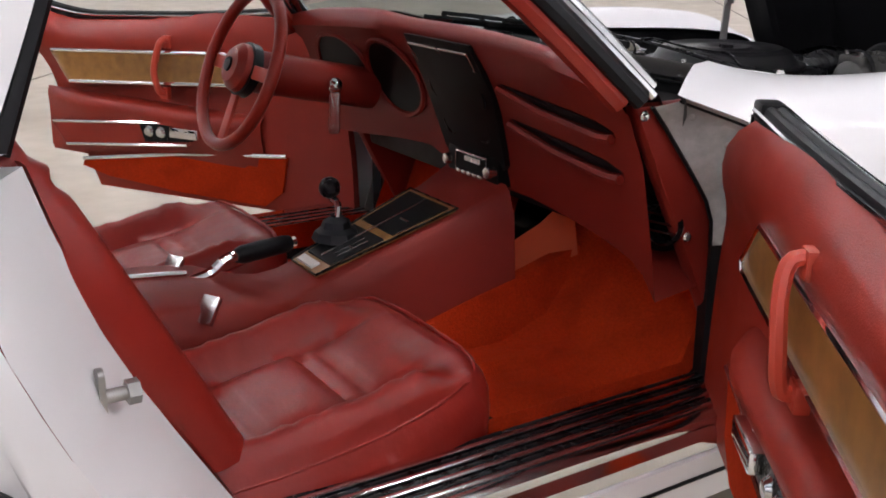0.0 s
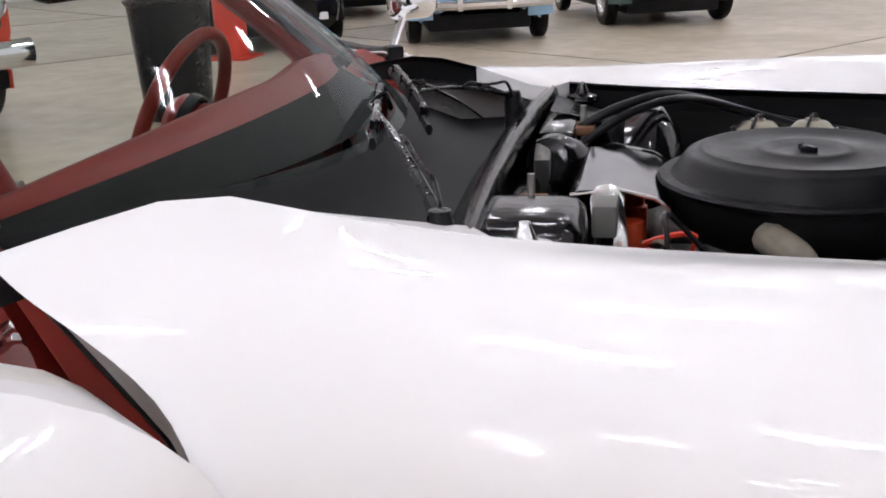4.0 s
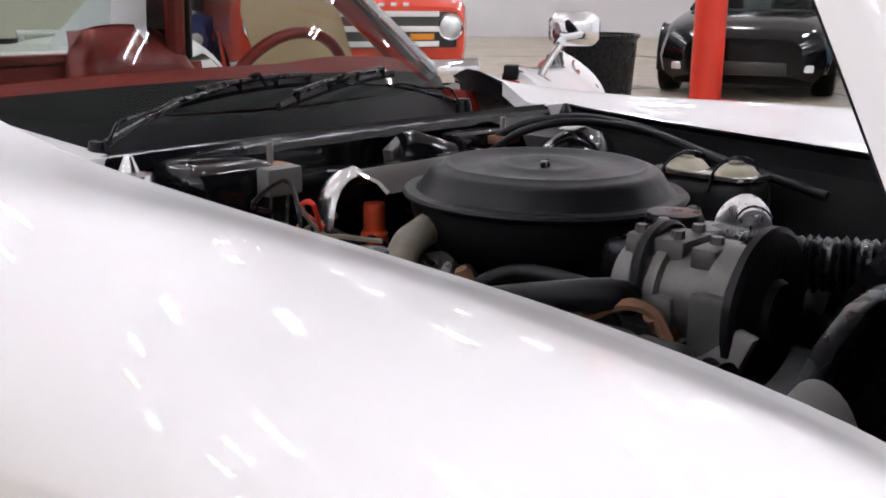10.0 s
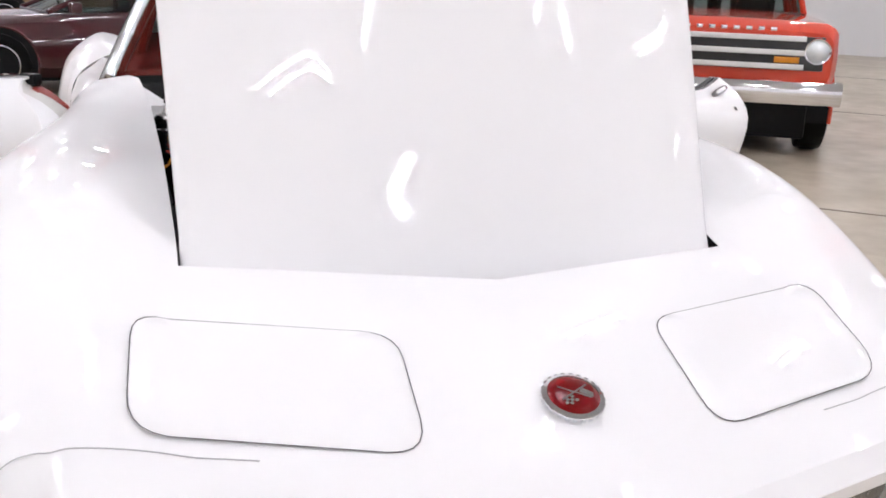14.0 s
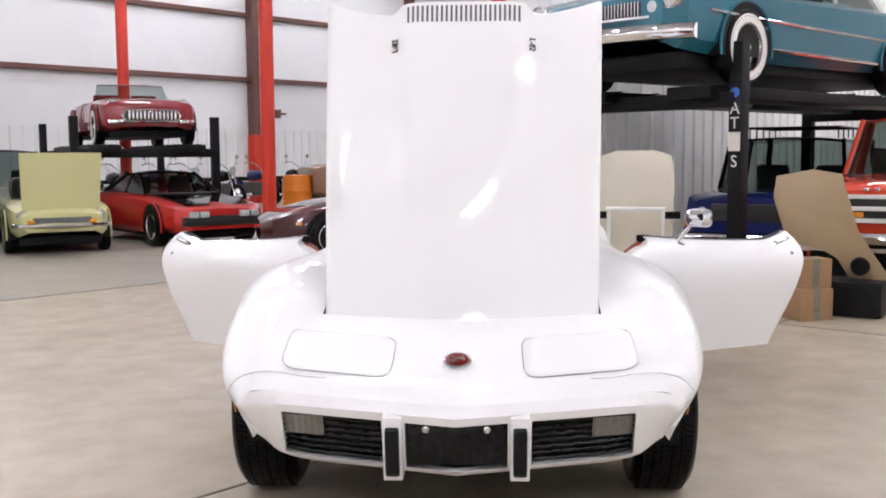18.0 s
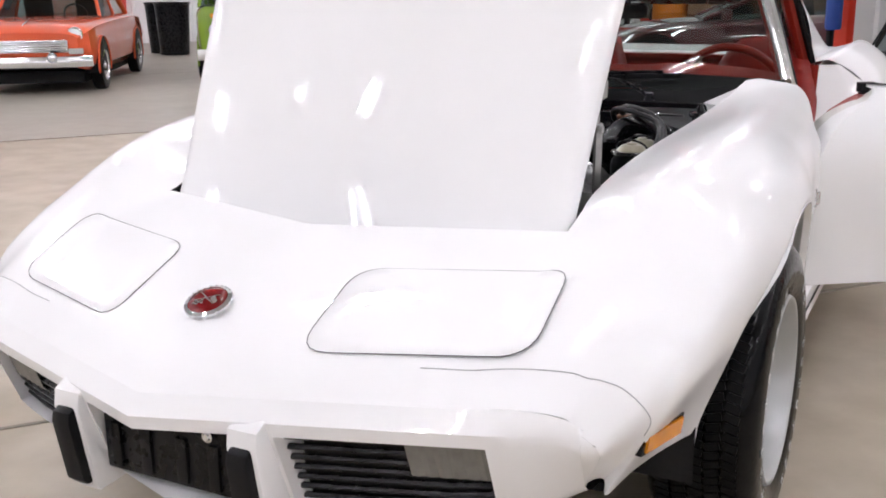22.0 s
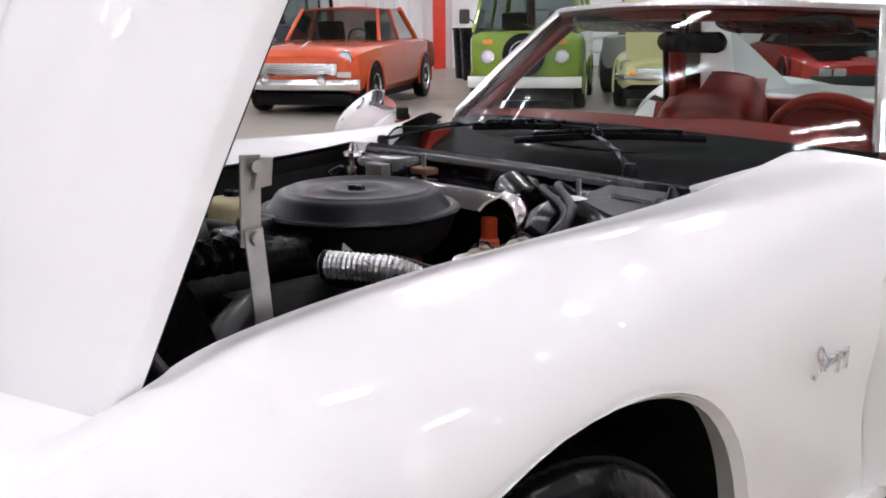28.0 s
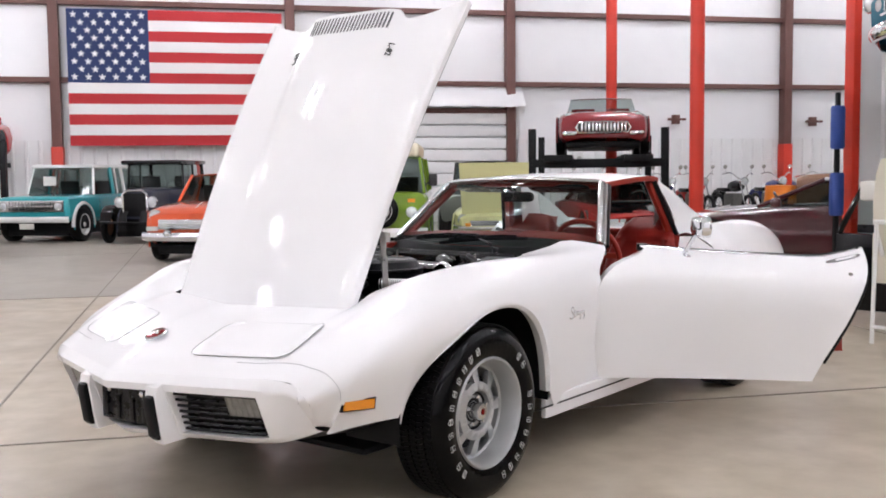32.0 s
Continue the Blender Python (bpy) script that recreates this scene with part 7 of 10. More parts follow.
part("mount_bolt", lathe(B(), [(0, 0.025), (0.009, 0.025), (0.010, 0.02), (0.010, 0), (0.015, -0.003), (0.015, -0.03)], 12, m=pose(0.255, -0.07, 0.745, 0, 60, 0)), M_RUST, cp_, "rusty mounting bolt")
b_ = lathe(B(), [(0, 0.085), (0.03, 0.085), (0.034, 0.078), (0.066, 0.076), (0.08, 0.074), (0.073, 0.066), (0.08, 0.058), (0.06, 0.056)], 32, m=CPM_)
part("pulley", b_, M_BLACK_MATT, cp_)
part("drive_belt", tube(B(), [CPM_ @ Vector((0.08 * math.cos(t), 0.08 * math.sin(t), 0.066)) for t in [TAU * k / 30 for k in range(30)]], 0.008, 6, closed=True), M_RUBBER, cp_)
for (x, y, z, r, l, mt) in ((0.325, -0.065, 0.70, 0.05, 0.13, M_ALU_DARK), (0.345, 0.045, 0.68, 0.052, 0.07, M_BLACK_MATT), (0.27, -0.02, 0.66, 0.03, 0.1, M_BLACK_MATT)):
    b_ = lathe(B(), [(0, -l / 2), (r * 0.8, -l / 2), (r, -l / 2 + 0.012), (r, -0.012), (r * 0.94, -0.008), (r * 0.94, 0.008), (r, 0.012), (r, l / 2 - 0.012), (r * 0.8, l / 2), (r * 0.3, l / 2 + 0.01), (0, l / 2 + 0.01)], 28, m=pose(x, y, z, -90))
    ah = part("accessory_housing", b_, mt, car, "dark accessory housing", 40)
    part("accessory_pulley", lathe(B(), [(0.0, l / 2 + 0.02), (r * 0.9, l / 2 + 0.02), (r * 0.8, l / 2 + 0.03), (r * 0.9, l / 2 + 0.04), (0, l / 2 + 0.04)], 24, m=pose(x, y, z, -90)), M_BLACK_MATT, ah, "", 30)
b_ = B()
prism(b_, [(-0.06, 0.70), (0.0, 0.73), (0.03, 0.765), (0.05, 0.76), (0.03, 0.71), (0.0, 0.68)], 0.27, 0.285, 0, 0.003)
part("accessory_bracket", b_, M_STEEL, car, "grimy steel bracket")
part("fuel_line", tube(B(), spline([(0.30, -0.14, 0.74), (0.29, -0.10, 0.765), (0.275, -0.07, 0.76), (0.27, -0.05, 0.73)], 12), 0.007, 6), M_RUST, car, "rusty pipe")
part("round_vacuum_pot", lathe(B(), [(0, 0.03), (0.03, 0.028), (0.042, 0.01), (0.042, -0.005), (0.03, -0.02), (0, -0.02)], 22, m=pose(0.285, -0.5, 0.70, 30, 40, 0)), M_BLACK_MATT, car)
part("vacuum_valve", lathe(B(), [(0, 0.03), (0.018, 0.028), (0.02, 0.012), (0.038, 0.008), (0.04, -0.02), (0.03, -0.03), (0, -0.03)], 22, m=pose(0.30, -0.36, 0.71, 20, 30, 0)), M_ALU, car, "", 40)
part("engine_paint_patch", lathe(B(), [(0, 0.02), (0.025, 0.015), (0.035, -0.02)], 16, m=pose(0.285, -0.42, 0.70, 10, 40, 0)), M_ENGINE_RED, car)
part("sensor", lathe(B(), [(0, 0.02), (0.01, 0.018), (0.013, 0), (0.013, -0.02)], 6, m=pose(0.37, -0.24, 0.735)), M_RUST, car)
part("white_horn_disc", lathe(B(), [(0, 0.012), (0.03, 0.01), (0.046, 0.0), (0.04, -0.012), (0, -0.012)], 28, m=pose(0.40, 0.17, 0.738, -60, 20, 0)), mat("grey_plated_disc", (0.45, 0.44, 0.42), 0.5, 0.4, stain=0.3), car, "round plated disc", 40)
# small pipes and brackets beside the air cleaner
part("heater_pipe", tube(B(), spline([(0.275, -0.34, 0.70), (0.262, -0.319, 0.735), (0.226, -0.286, 0.75), (0.209, -0.224, 0.748), (0.199, -0.185, 0.735), (0.21, -0.15, 0.69)], 24), 0.0115, 10), M_RUBBER, car, "black rubber heater pipe", 60)
part("copper_fitting", lathe(B(), [(0, 0.016), (0.008, 0.015), (0.012, 0.008), (0.012, -0.02), (0.016, -0.022), (0.016, -0.035)], 10, m=pose(0.255, -0.35, 0.735, 10, 20, 0)), M_RUST, car, "copper coloured fitting")
part("vent_pipe", tube(B(), spline([(0.25, -0.26, 0.72), (0.238, -0.245, 0.735), (0.21, -0.205, 0.738), (0.20, -0.17, 0.74)], 14), 0.008, 8), M_RUST, car, "brown vent pipe", 60)
b_ = B()
prism(b_, [(-0.235, 0.70), (-0.20, 0.745), (-0.165, 0.752), (-0.14, 0.735), (-0.155, 0.725), (-0.185, 0.725), (-0.21, 0.69)], 0.235, 0.247, 0, 0.003)
bk_ = part("lift_bracket", b_, M_RUST, car, "rusty lifting bracket")
part("bracket_bolt", lathe(B(), [(0, 0.012), (0.009, 0.012), (0.01, 0), (0.014, -0.001), (0.014, -0.004)], 6, m=pose(0.248, -0.165, 0.738, 0, 90, 0)), M_STEEL, bk_)
cb_ = part("choke_pot", lathe(B(), [(0, 0.03), (0.018, 0.029), (0.022, 0.022), (0.034, 0.018), (0.038, 0.0), (0.038, -0.02), (0.03, -0.03)], 24, m=pose(0.232, -0.425, 0.715, 0, 35, 0)), M_ALU_DARK, car, "grimy round choke housing", 40)
for k in range(3):
    part("pot_screw", lathe(B(), [(0, 0.004), (0.004, 0.003), (0.005, 0)], 8, m=pose(0.232, -0.425, 0.715, 0, 35, 0) @ pose(0.028 * math.cos(TAU * k / 3), 0.028 * math.sin(TAU * k / 3), 0.019)), M_STEEL, cb_)
part("spark_wire", tube(B(), spline([(0.22, -0.55, 0.72), (0.26, -0.50, 0.735), (0.27, -0.46, 0.72), (0.29, -0.42, 0.66)], 16), 0.0045, 6), M_BLACK_PLASTIC, car)
part("spark_wire", tube(B(), spline([(0.21, -0.52, 0.73), (0.24, -0.46, 0.75), (0.25, -0.40, 0.73), (0.28, -0.36, 0.66)], 16), 0.0045, 6), M_BLACK_PLASTIC, car)
# washer bottle
b_ = box(B(), (0.37, -0.40, 0.62), (0.46, -0.30, 0.79), 0.025, seg=3)
wb = part("washer_bottle", b_, M_CREAM_PLASTIC, car, "yellowed plastic washer bottle")
part("bottle_cap", lathe(B(), [(0, 0.012), (0.02, 0.011), (0.022, 0)], 16, m=pose(0.415, -0.35, 0.79)), M_BLACK_PLASTIC, wb)
# headlamp actuators and small boxes behind the nose
for sgn in (1, -1):
    part("vacuum_tank", tube(B(), [(sgn * 0.20, 0.42, 0.63), (sgn * 0.44, 0.36, 0.63)], 0.05, 16), M_BLACK_MATT, car)
    part("inner_brace", tube(B(), spline([(sgn * 0.455, 0.38, 0.70), (sgn * 0.44, 0.25, 0.72), (sgn * 0.43, 0.1, 0.66), (sgn * 0.44, -0.05, 0.55)], 12), 0.02, 8), M_RUBBER, car)
# hood prop
b_ = B()
d0, d1, d2 = Vector((-0.465, 0.125, 0.66)), Vector((-0.478, 0.153, 0.912)), Vector((-0.478, 0.149, 1.003))


def bar(b_, p, q, w, t):
    d = (q - p).normalized()
    s = Vector((0.25, 1, 0)) - d * Vector((0.25, 1, 0)).dot(d)
    s.normalize()
    n = d.cross(s)
    prof_ = [(-w, -t), (w, -t), (w, t), (-w, t)]
    vs = [[b_.verts.new(c + s * a + n * b) for a, b in prof_] for c in (p - d * w, q + d * w)]
    for i in range(4):
        j = (i + 1) % 4
        b_.faces.new((vs[0][i], vs[0][j], vs[1][j], vs[1][i]))
    b_.faces.new(list(reversed(vs[0])))
    b_.faces.new(vs[1])


bar(b_, d0, d1, 0.012, 0.003)
pr = part("hood_prop", b_, M_STEEL, car, "worn grey steel hood prop")
b_ = B()
bar(b_, d1 + Vector((0.008, 0, 0.0)), d2 + Vector((0.008, 0, 0)), 0.013, 0.003)
part("prop_link", b_, M_STEEL, pr)
for p in (d1, d2):
    part("prop_rivet", lathe(B(), [(0, 0.008), (0.008, 0.006), (0.01, 0)], 12, m=Matrix.Translation(p + Vector((-0.004, 0.0, 0))) @ pose(0, 0, 0, 0, -90, 0)), M_STEEL, pr)
b_ = B()
prism(b_, [(0.155, 0.975), (0.130, 0.978), (0.126, 1.012), (0.146, 1.014)], -0.488, -0.484, 0, 0)
part("prop_bracket", b_, M_STEEL, pr)

# ---------------------------------------------------------------- parked vehicles
def heading(fx, fy):
    """Turn about z that points +y along (fx, fy)."""
    return math.degrees(math.atan2(-fx, fy))


def parked(x, y, f, k=1.0, z=0.0):
    """Place for a vehicle: front axle at (x, y), nose along f, size k."""
    return pose(x, y, z, 0, 0, heading(*f)) @ Matrix.Scale(k, 4)


def simple_wheel(parent, x, y, r, w, rim_mat, wall=None, cover=False, tag=""):
    s = 1 if x > 0 else -1
    mw = pose(x, y, r) @ pose(0, 0, 0, 0, 90 * s, 0)
    k = r * 0.62
    prof = [(k, -w / 2), (r * 0.8, -w / 2), (r * 0.96, -w / 2 * 0.85), (r, -w / 4), (r, w / 4), (r * 0.96, w / 2 * 0.85), (r * 0.8, w / 2), (k, w / 2 * 0.92)]
    t = part("wheel", lathe(B(), prof, 36, m=mw), M_TYRE, parent, tag, angle=30)
    if wall is not None:
        part("whitewall", lathe(B(), [(k * 1.03, w / 2 * 0.97), (r * 0.72, w / 2 * 1.02), (r * 0.86, w / 2 * 0.98)], 36, m=mw), wall, t, "white tyre wall")
    bm = lathe(B(), [(k * 1.02, w / 2 * 0.94), (k * 0.96, w / 2 * 0.98), (k * 0.92, w / 2 * 0.6), (k * 0.86, w / 2 * 0.3)], 32, m=mw)
    part("rim", bm, rim_mat, t)
    if cover:
        part("hub_cap", lathe(B(), [(k * 0.86, w * 0.2), (k * 0.6, w * 0.34), (k * 0.25, w * 0.36), (k * 0.2, w * 0.44), (0, w * 0.45)], 28, m=mw), rim_mat, t)
    else:
        part("hub", lathe(B(), [(k * 0.3, w * 0.05), (k * 0.28, w * 0.33), (0, w * 0.35)], 18, m=mw), rim_mat, t)
        for a in range(0, 360, 72):
            bm = box(B(), (k * 0.2, -k * 0.13, w * 0.14), (k * 0.9, k * 0.13, w * 0.26), 0.006, m=mw @ pose(0, 0, 0, 0, 0, a), seg=1)
            part("spoke", bm, rim_mat, t)
        part("brake_drum", lathe(B(), [(0, 0.0), (k * 0.8, 0.0), (k * 0.85, -0.03)], 24, m=mw), M_RUST, t)
    return t


M_V_BLACK = mat("black_car_paint", (0.004, 0.004, 0.005), 0.1, spec=0.35, stain=0.1, stain_scale=2)
M_V_DARKGLASS = mat("dark_car_glass", (0.02, 0.024, 0.025), 0.05, coat=0.5, stain=0.2, stain_scale=2)
M_V_TRIM = mat("satin_black_trim", (0.02, 0.02, 0.02), 0.4, rvar=0.1)
M_V_INTERIOR = mat("dark_cloth_seat", (0.04, 0.036, 0.034), 0.8, grain=0.3)
M_WHITEWALL = mat("whitewall_rubber", (0.75, 0.74, 0.7), 0.5, stain=0.15)


def vehicle(name, label, category, place, paint_mat, st, cabin=None, wheels=None, front=None, top_mat=None, seams=(), group="parked cars", lip=True):
    """st: stations (y, z_bottom, z_mid, z_shoulder, z_top, half_mid, half_shoulder, half_top) from nose to tail."""
    v = thing(name, label, category, group=group, m=place)
    bm = B()
    ys = []
    for a, b in zip(st[:-1], st[1:]):
        n = max(1, int((a[0] - b[0]) / 0.12))
        ys += [a[0] + (b[0] - a[0]) * k / n for k in range(n)]
    ys.append(st[-1][0])
    T = [-q[0] for q in st]

    def ring(y):
        zb, zm, zs, zt, hm, hs, ht = (cr(T, [q[i] for q in st], -y) for i in range(1, 8))
        half = [(hm * 0.86, zb), (hm * 0.97, zb + (zm - zb) * 0.35), (hm, zm), ((hm + hs) / 2 + 0.006, (zm + zs) / 2), (hs, zs), (hs - (hs - ht) * 0.35, zs + (zt - zs) * 0.6), (ht, zt - (zt - zs) * 0.04), (ht * 0.6, zt + 0.012), (0, zt + 0.018)]
        return [Vector((x, y, z)) for x, z in half] + [Vector((-x, y, z)) for x, z in reversed(half[:-1])]
    rows = [ring(y) for y in ys]
    vs = grid(bm, rows)
    for r in (vs[0], vs[-1]):
        bm.faces.new(r)
    part("body", bm, paint_mat, v, "", 32)
    under = B()
    box(under, (-st[len(st) // 2][5] * 0.8, ys[-1] + 0.25, 0.14), (st[len(st) // 2][5] * 0.8, ys[0] - 0.25, st[len(st) // 2][1] + 0.06), 0.03)
    part("underbody", under, M_BLACK_MATT, v)
    wr, ww, base, track, rmat, wall, cover = wheels
    for y in (0, -base):
        hm = cr(T, [q[5] for q in st], -y)
        for s in (1, -1):
            arc = [(s * (hm + 0.004), y + wr * 1.2 * math.cos(radians(a)), wr + wr * 1.2 * math.sin(radians(a))) for a in range(-12, 193, 12)]
            b_ = B()
            q = [b_.verts.new(p) for p in arc]
            q2 = [b_.verts.new((p[0] - s * 0.2, p[1], p[2])) for p in arc]
            b_.faces.new(q)
            for i in range(len(q) - 1):
                b_.faces.new((q[i], q[i + 1], q2[i + 1], q2[i]))
            part("wheel_well", b_, M_BLACK_MATT, v, normals=True)
            if lip:
                part("wheel_arch", tube(B(), [(p[0] + s * 0.004, p[1], p[2]) for p in arc], 0.016, 6), paint_mat, v)
            simple_wheel(v, s * (max(track / 2, hm + 0.03 - ww / 2)), y, wr, ww, rmat, wall, cover)
    if cabin:
        wb, wh, rr, rb, hb, hr, zb, zr = cabin
        tm = top_mat or paint_mat
        c4 = [(wb, hb, zb), (wh, hr, zr), (rr, hr, zr), (rb, hb, zb)]
        def P(i, s):
            y, h, z = c4[i]
            return Vector((s * h, y, z))
        b_ = B()
        nr = 6
        rows = []
        for k in range(9):
            f = k / 8
            y = wh + (rr - wh) * f
            rows.append([Vector((x * hr, y, zr + 0.05 * (1 - x * x) * math.sin(min(max(f, 0.12), 0.88) * math.pi) ** 0.5 - 0.012 * x ** 6)) for x in [-1 + 2 * i / nr for i in range(nr + 1)]])
        grid(b_, rows)
        grid(b_, [[p - Vector((0, 0, 0.03)) for p in r] for r in rows])
        for e in ([r[0] for r in rows], [r[-1] for r in rows], rows[0], rows[-1]):
            grid(b_, [e, [p - Vector((0, 0, 0.03)) for p in e]])
        part("roof", b_, tm, v, "", 50)
        for s in (1, -1):
            part("front_pillar", tube(B(), [P(0, s), P(1, s)], 0.028, 8), tm, v)
            part("rear_pillar", tube(B(), [P(3, s), P(2, s)], 0.045, 8), tm, v)
            mid = 0.5
            pb, pt = P(0, s).lerp(P(3, s), mid), P(1, s).lerp(P(2, s), mid)
            part("door_pillar", tube(B(), [pb, pt], 0.024, 6), tm, v)
            for a, b, c, d, nm in ((P(0, s), P(1, s), pt, pb, "side_window"), (pb, pt, P(2, s), P(3, s), "side_window")):
                b_ = B()
                b_.faces.new([b_.verts.new(p) for p in (a, b, c, d)])
                part(nm, b_, M_GLASS_DARK, v)
        for i, j, nm in ((0, 1, "windscreen"), (3, 2, "rear_window")):
            b_ = B()
            grid(b_, [[P(i, -1).lerp(P(i, 1), k / 6) + Vector((0, (0.05 if i == 0 else -0.04) * (1 - (k / 3 - 1) ** 2), 0)) for k in range(7)], [P(j, -1).lerp(P(j, 1), k / 6) + Vector((0, 0, 0.02 * (1 - (k / 3 - 1) ** 2))) for k in range(7)]])
            part(nm, b_, M_GLASS_DARK, v, "", 60)
            part("window_frame", tube(B(), [P(i, -1).lerp(P(i, 1), k / 6) + Vector((0, (0.05 if i == 0 else -0.04) * (1 - (k / 3 - 1) ** 2), 0)) for k in range(7)], 0.014, 6), M_V_TRIM, v)
        part("cabin_floor", box(B(), (-hb * 0.9, rb + 0.05, zb - 0.35), (hb * 0.9, wb - 0.02, zb - 0.012), 0.02), M_V_INTERIOR, v)
        for s in (0.4, -0.4):
            b_ = box(B(), (s - 0.22, -0.06, 0), (s + 0.22, 0.06, 0.42), 0.05, m=pose(0, (wb + rb) / 2 - 0.1, zb - 0.12, -12), seg=2)
            part("seat_back", b_, M_V_INTERIOR, v)
        part("steering_wheel", tube(B(), [pose(0.36 * -1, wb - 0.25, zb + 0.03, 65) @ Vector((0.17 * math.cos(TAU * k / 20), 0.17 * math.sin(TAU * k / 20), 0)) for k in range(20)], 0.014, 6, closed=True), M_V_TRIM, v)
    for pts, mt, r in seams:
        for s in (1, -1):
            part("seam", tube(B(), [(p[0] * s, p[1], p[2]) for p in pts], r, 5), mt, v)
    return v


def lamp(v, x, y, z, r, mt=None, ring=None, tilt=0, name="headlamp"):
    h = part(name, lathe(B(), [(0, r * 0.35), (r * 0.5, r * 0.3), (r * 0.85, r * 0.12), (r, 0), (r, -0.04)], 22, m=pose(x, y, z, -90 + tilt)), mt or M_LAMP, v)
    part("lamp_ring", lathe(B(), [(r * 0.98, 0.012), (r * 1.1, 0.016), (r * 1.2, 0.0), (r * 1.2, -0.04)], 22, m=pose(x, y, z, -90 + tilt)), ring or M_CHROME, h)
    return h


def bumper(v, w, y, z, h, mt, sweep_=0.12, d=0.07, name="bumper"):
    pts = [(x * w, y - sweep_ * abs(x) ** 3 * 1.5, z) for x in [-1 + k / 8 for k in range(17)]]
    b_ = B()
    rows = []
    for x, yy, zz in pts:
        rows.append([Vector((x, yy - d * 0.4, zz - h / 2)), Vector((x, yy + d * 0.1, zz - h * 0.45)), Vector((x, yy + d * 0.5, zz - h * 0.15)), Vector((x, yy + d * 0.5, zz + h * 0.2)), Vector((x, yy + d * 0.1, zz + h * 0.46)), Vector((x, yy - d * 0.4, zz + h / 2))])
    grid(b_, rows, close_u=True)
    return part(name, b_, mt, v, "", 40)


def bars(v, x0, x1, y, z0, z1, n, mt, r=0.008, vertical=False, name="grille_bar"):
    for k in range(n):
        f = (k + 0.5) / n
        if vertical:
            p = [(x0 + (x1 - x0) * f, y, z0), (x0 + (x1 - x0) * f, y, z1)]
        else:
            p = [(x0, y, z0 + (z1 - z0) * f), (x1, y, z0 + (z1 - z0) * f)]
        part(name, tube(B(), p, r, 6), mt, v)


def panel(v, lo, hi, mt, name, bev=0.01, label=""):
    return part(name, box(B(), lo, hi, bev), mt, v, label)


# --- green camper bus
M_V_GREEN = paint("leaf_green_paint", (0.17, 0.28, 0.02), 0.3)
M_V_CREAM = mat("cream_canvas_top", (0.72, 0.66, 0.5), 0.6, stain=0.15, stain_scale=3)
M_V_WHITE = paint("white_car_paint", (0.78, 0.78, 0.76), 0.3)
bus = vehicle("camper_bus", "leaf green camper bus with cream roof and nose-mounted spare wheel", "camper van", parked(7.25, -8.75, (-0.60, 0.80), 0.8), M_V_GREEN,
              [(0.72, 0.42, 0.6, 1.0, 1.16, 0.62, 0.66, 0.5), (0.62, 0.34, 0.62, 1.05, 1.18, 0.80, 0.82, 0.70), (0.3, 0.32, 0.65, 1.08, 1.19, 0.86, 0.86, 0.76), (-1.5, 0.32, 0.65, 1.08, 1.19, 0.86, 0.86, 0.76), (-3.1, 0.34, 0.65, 1.08, 1.19, 0.86, 0.86, 0.76), (-3.45, 0.5, 0.7, 1.05, 1.15, 0.8, 0.8, 0.7)],
              (0.58, 0.22, -3.2, -3.35, 0.80, 0.70, 1.17, 1.84), (0.33, 0.19, 2.4, 1.45, M_V_WHITE, None, True), top_mat=M_V_GREEN)
b_ = box(B(), (-0.70, -2.6, 1.84), (0.70, 0.26, 2.12), 0.10, seg=3)
part("pop_top", b_, M_V_CREAM, bus, "cream pop-up roof")
for s in (1, -1):
    lamp(bus, 0.56 * s, 0.745, 0.82, 0.095, tilt=6)
    panel(bus, (0.56 * s - 0.07, 0.66, 1.0), (0.56 * s + 0.07, 0.745, 1.07), M_AMBER, "turn_signal")
    panel(bus, (0.96 * s - 0.08, 0.4, 1.3), (0.96 * s + 0.08, 0.45, 1.52), M_V_TRIM, "door_mirror", 0.03)
    part("mirror_arm", tube(B(), [(0.8 * s, 0.4, 1.3), (0.92 * s, 0.42, 1.4)], 0.012, 6), M_V_TRIM, bus)
bumper(bus, 0.86, 0.82, 0.44, 0.17, M_V_WHITE, 0.06)
simple = part("spare_wheel", lathe(B(), [(0.16, 0.09), (0.2, 0.1), (0.28, 0.095), (0.32, 0.06), (0.325, 0.0), (0.3, -0.05), (0.1, -0.05)], 36, m=pose(0, 0.80, 0.85, -90)), M_TYRE, bus, "spare wheel with white rim")
part("spare_rim", lathe(B(), [(0.212, 0.100), (0.205, 0.104), (0.195, 0.085), (0.15, 0.07), (0.1, 0.078), (0.06, 0.085), (0.0, 0.085)], 28, m=pose(0, 0.80, 0.85, -90)), M_V_WHITE, simple)
for s in (0.3, -0.3):
    part("wiper", tube(B(), [(s, 0.66, 1.2), (s + 0.35, 0.58, 1.3)], 0.008, 5), M_V_TRIM, bus)

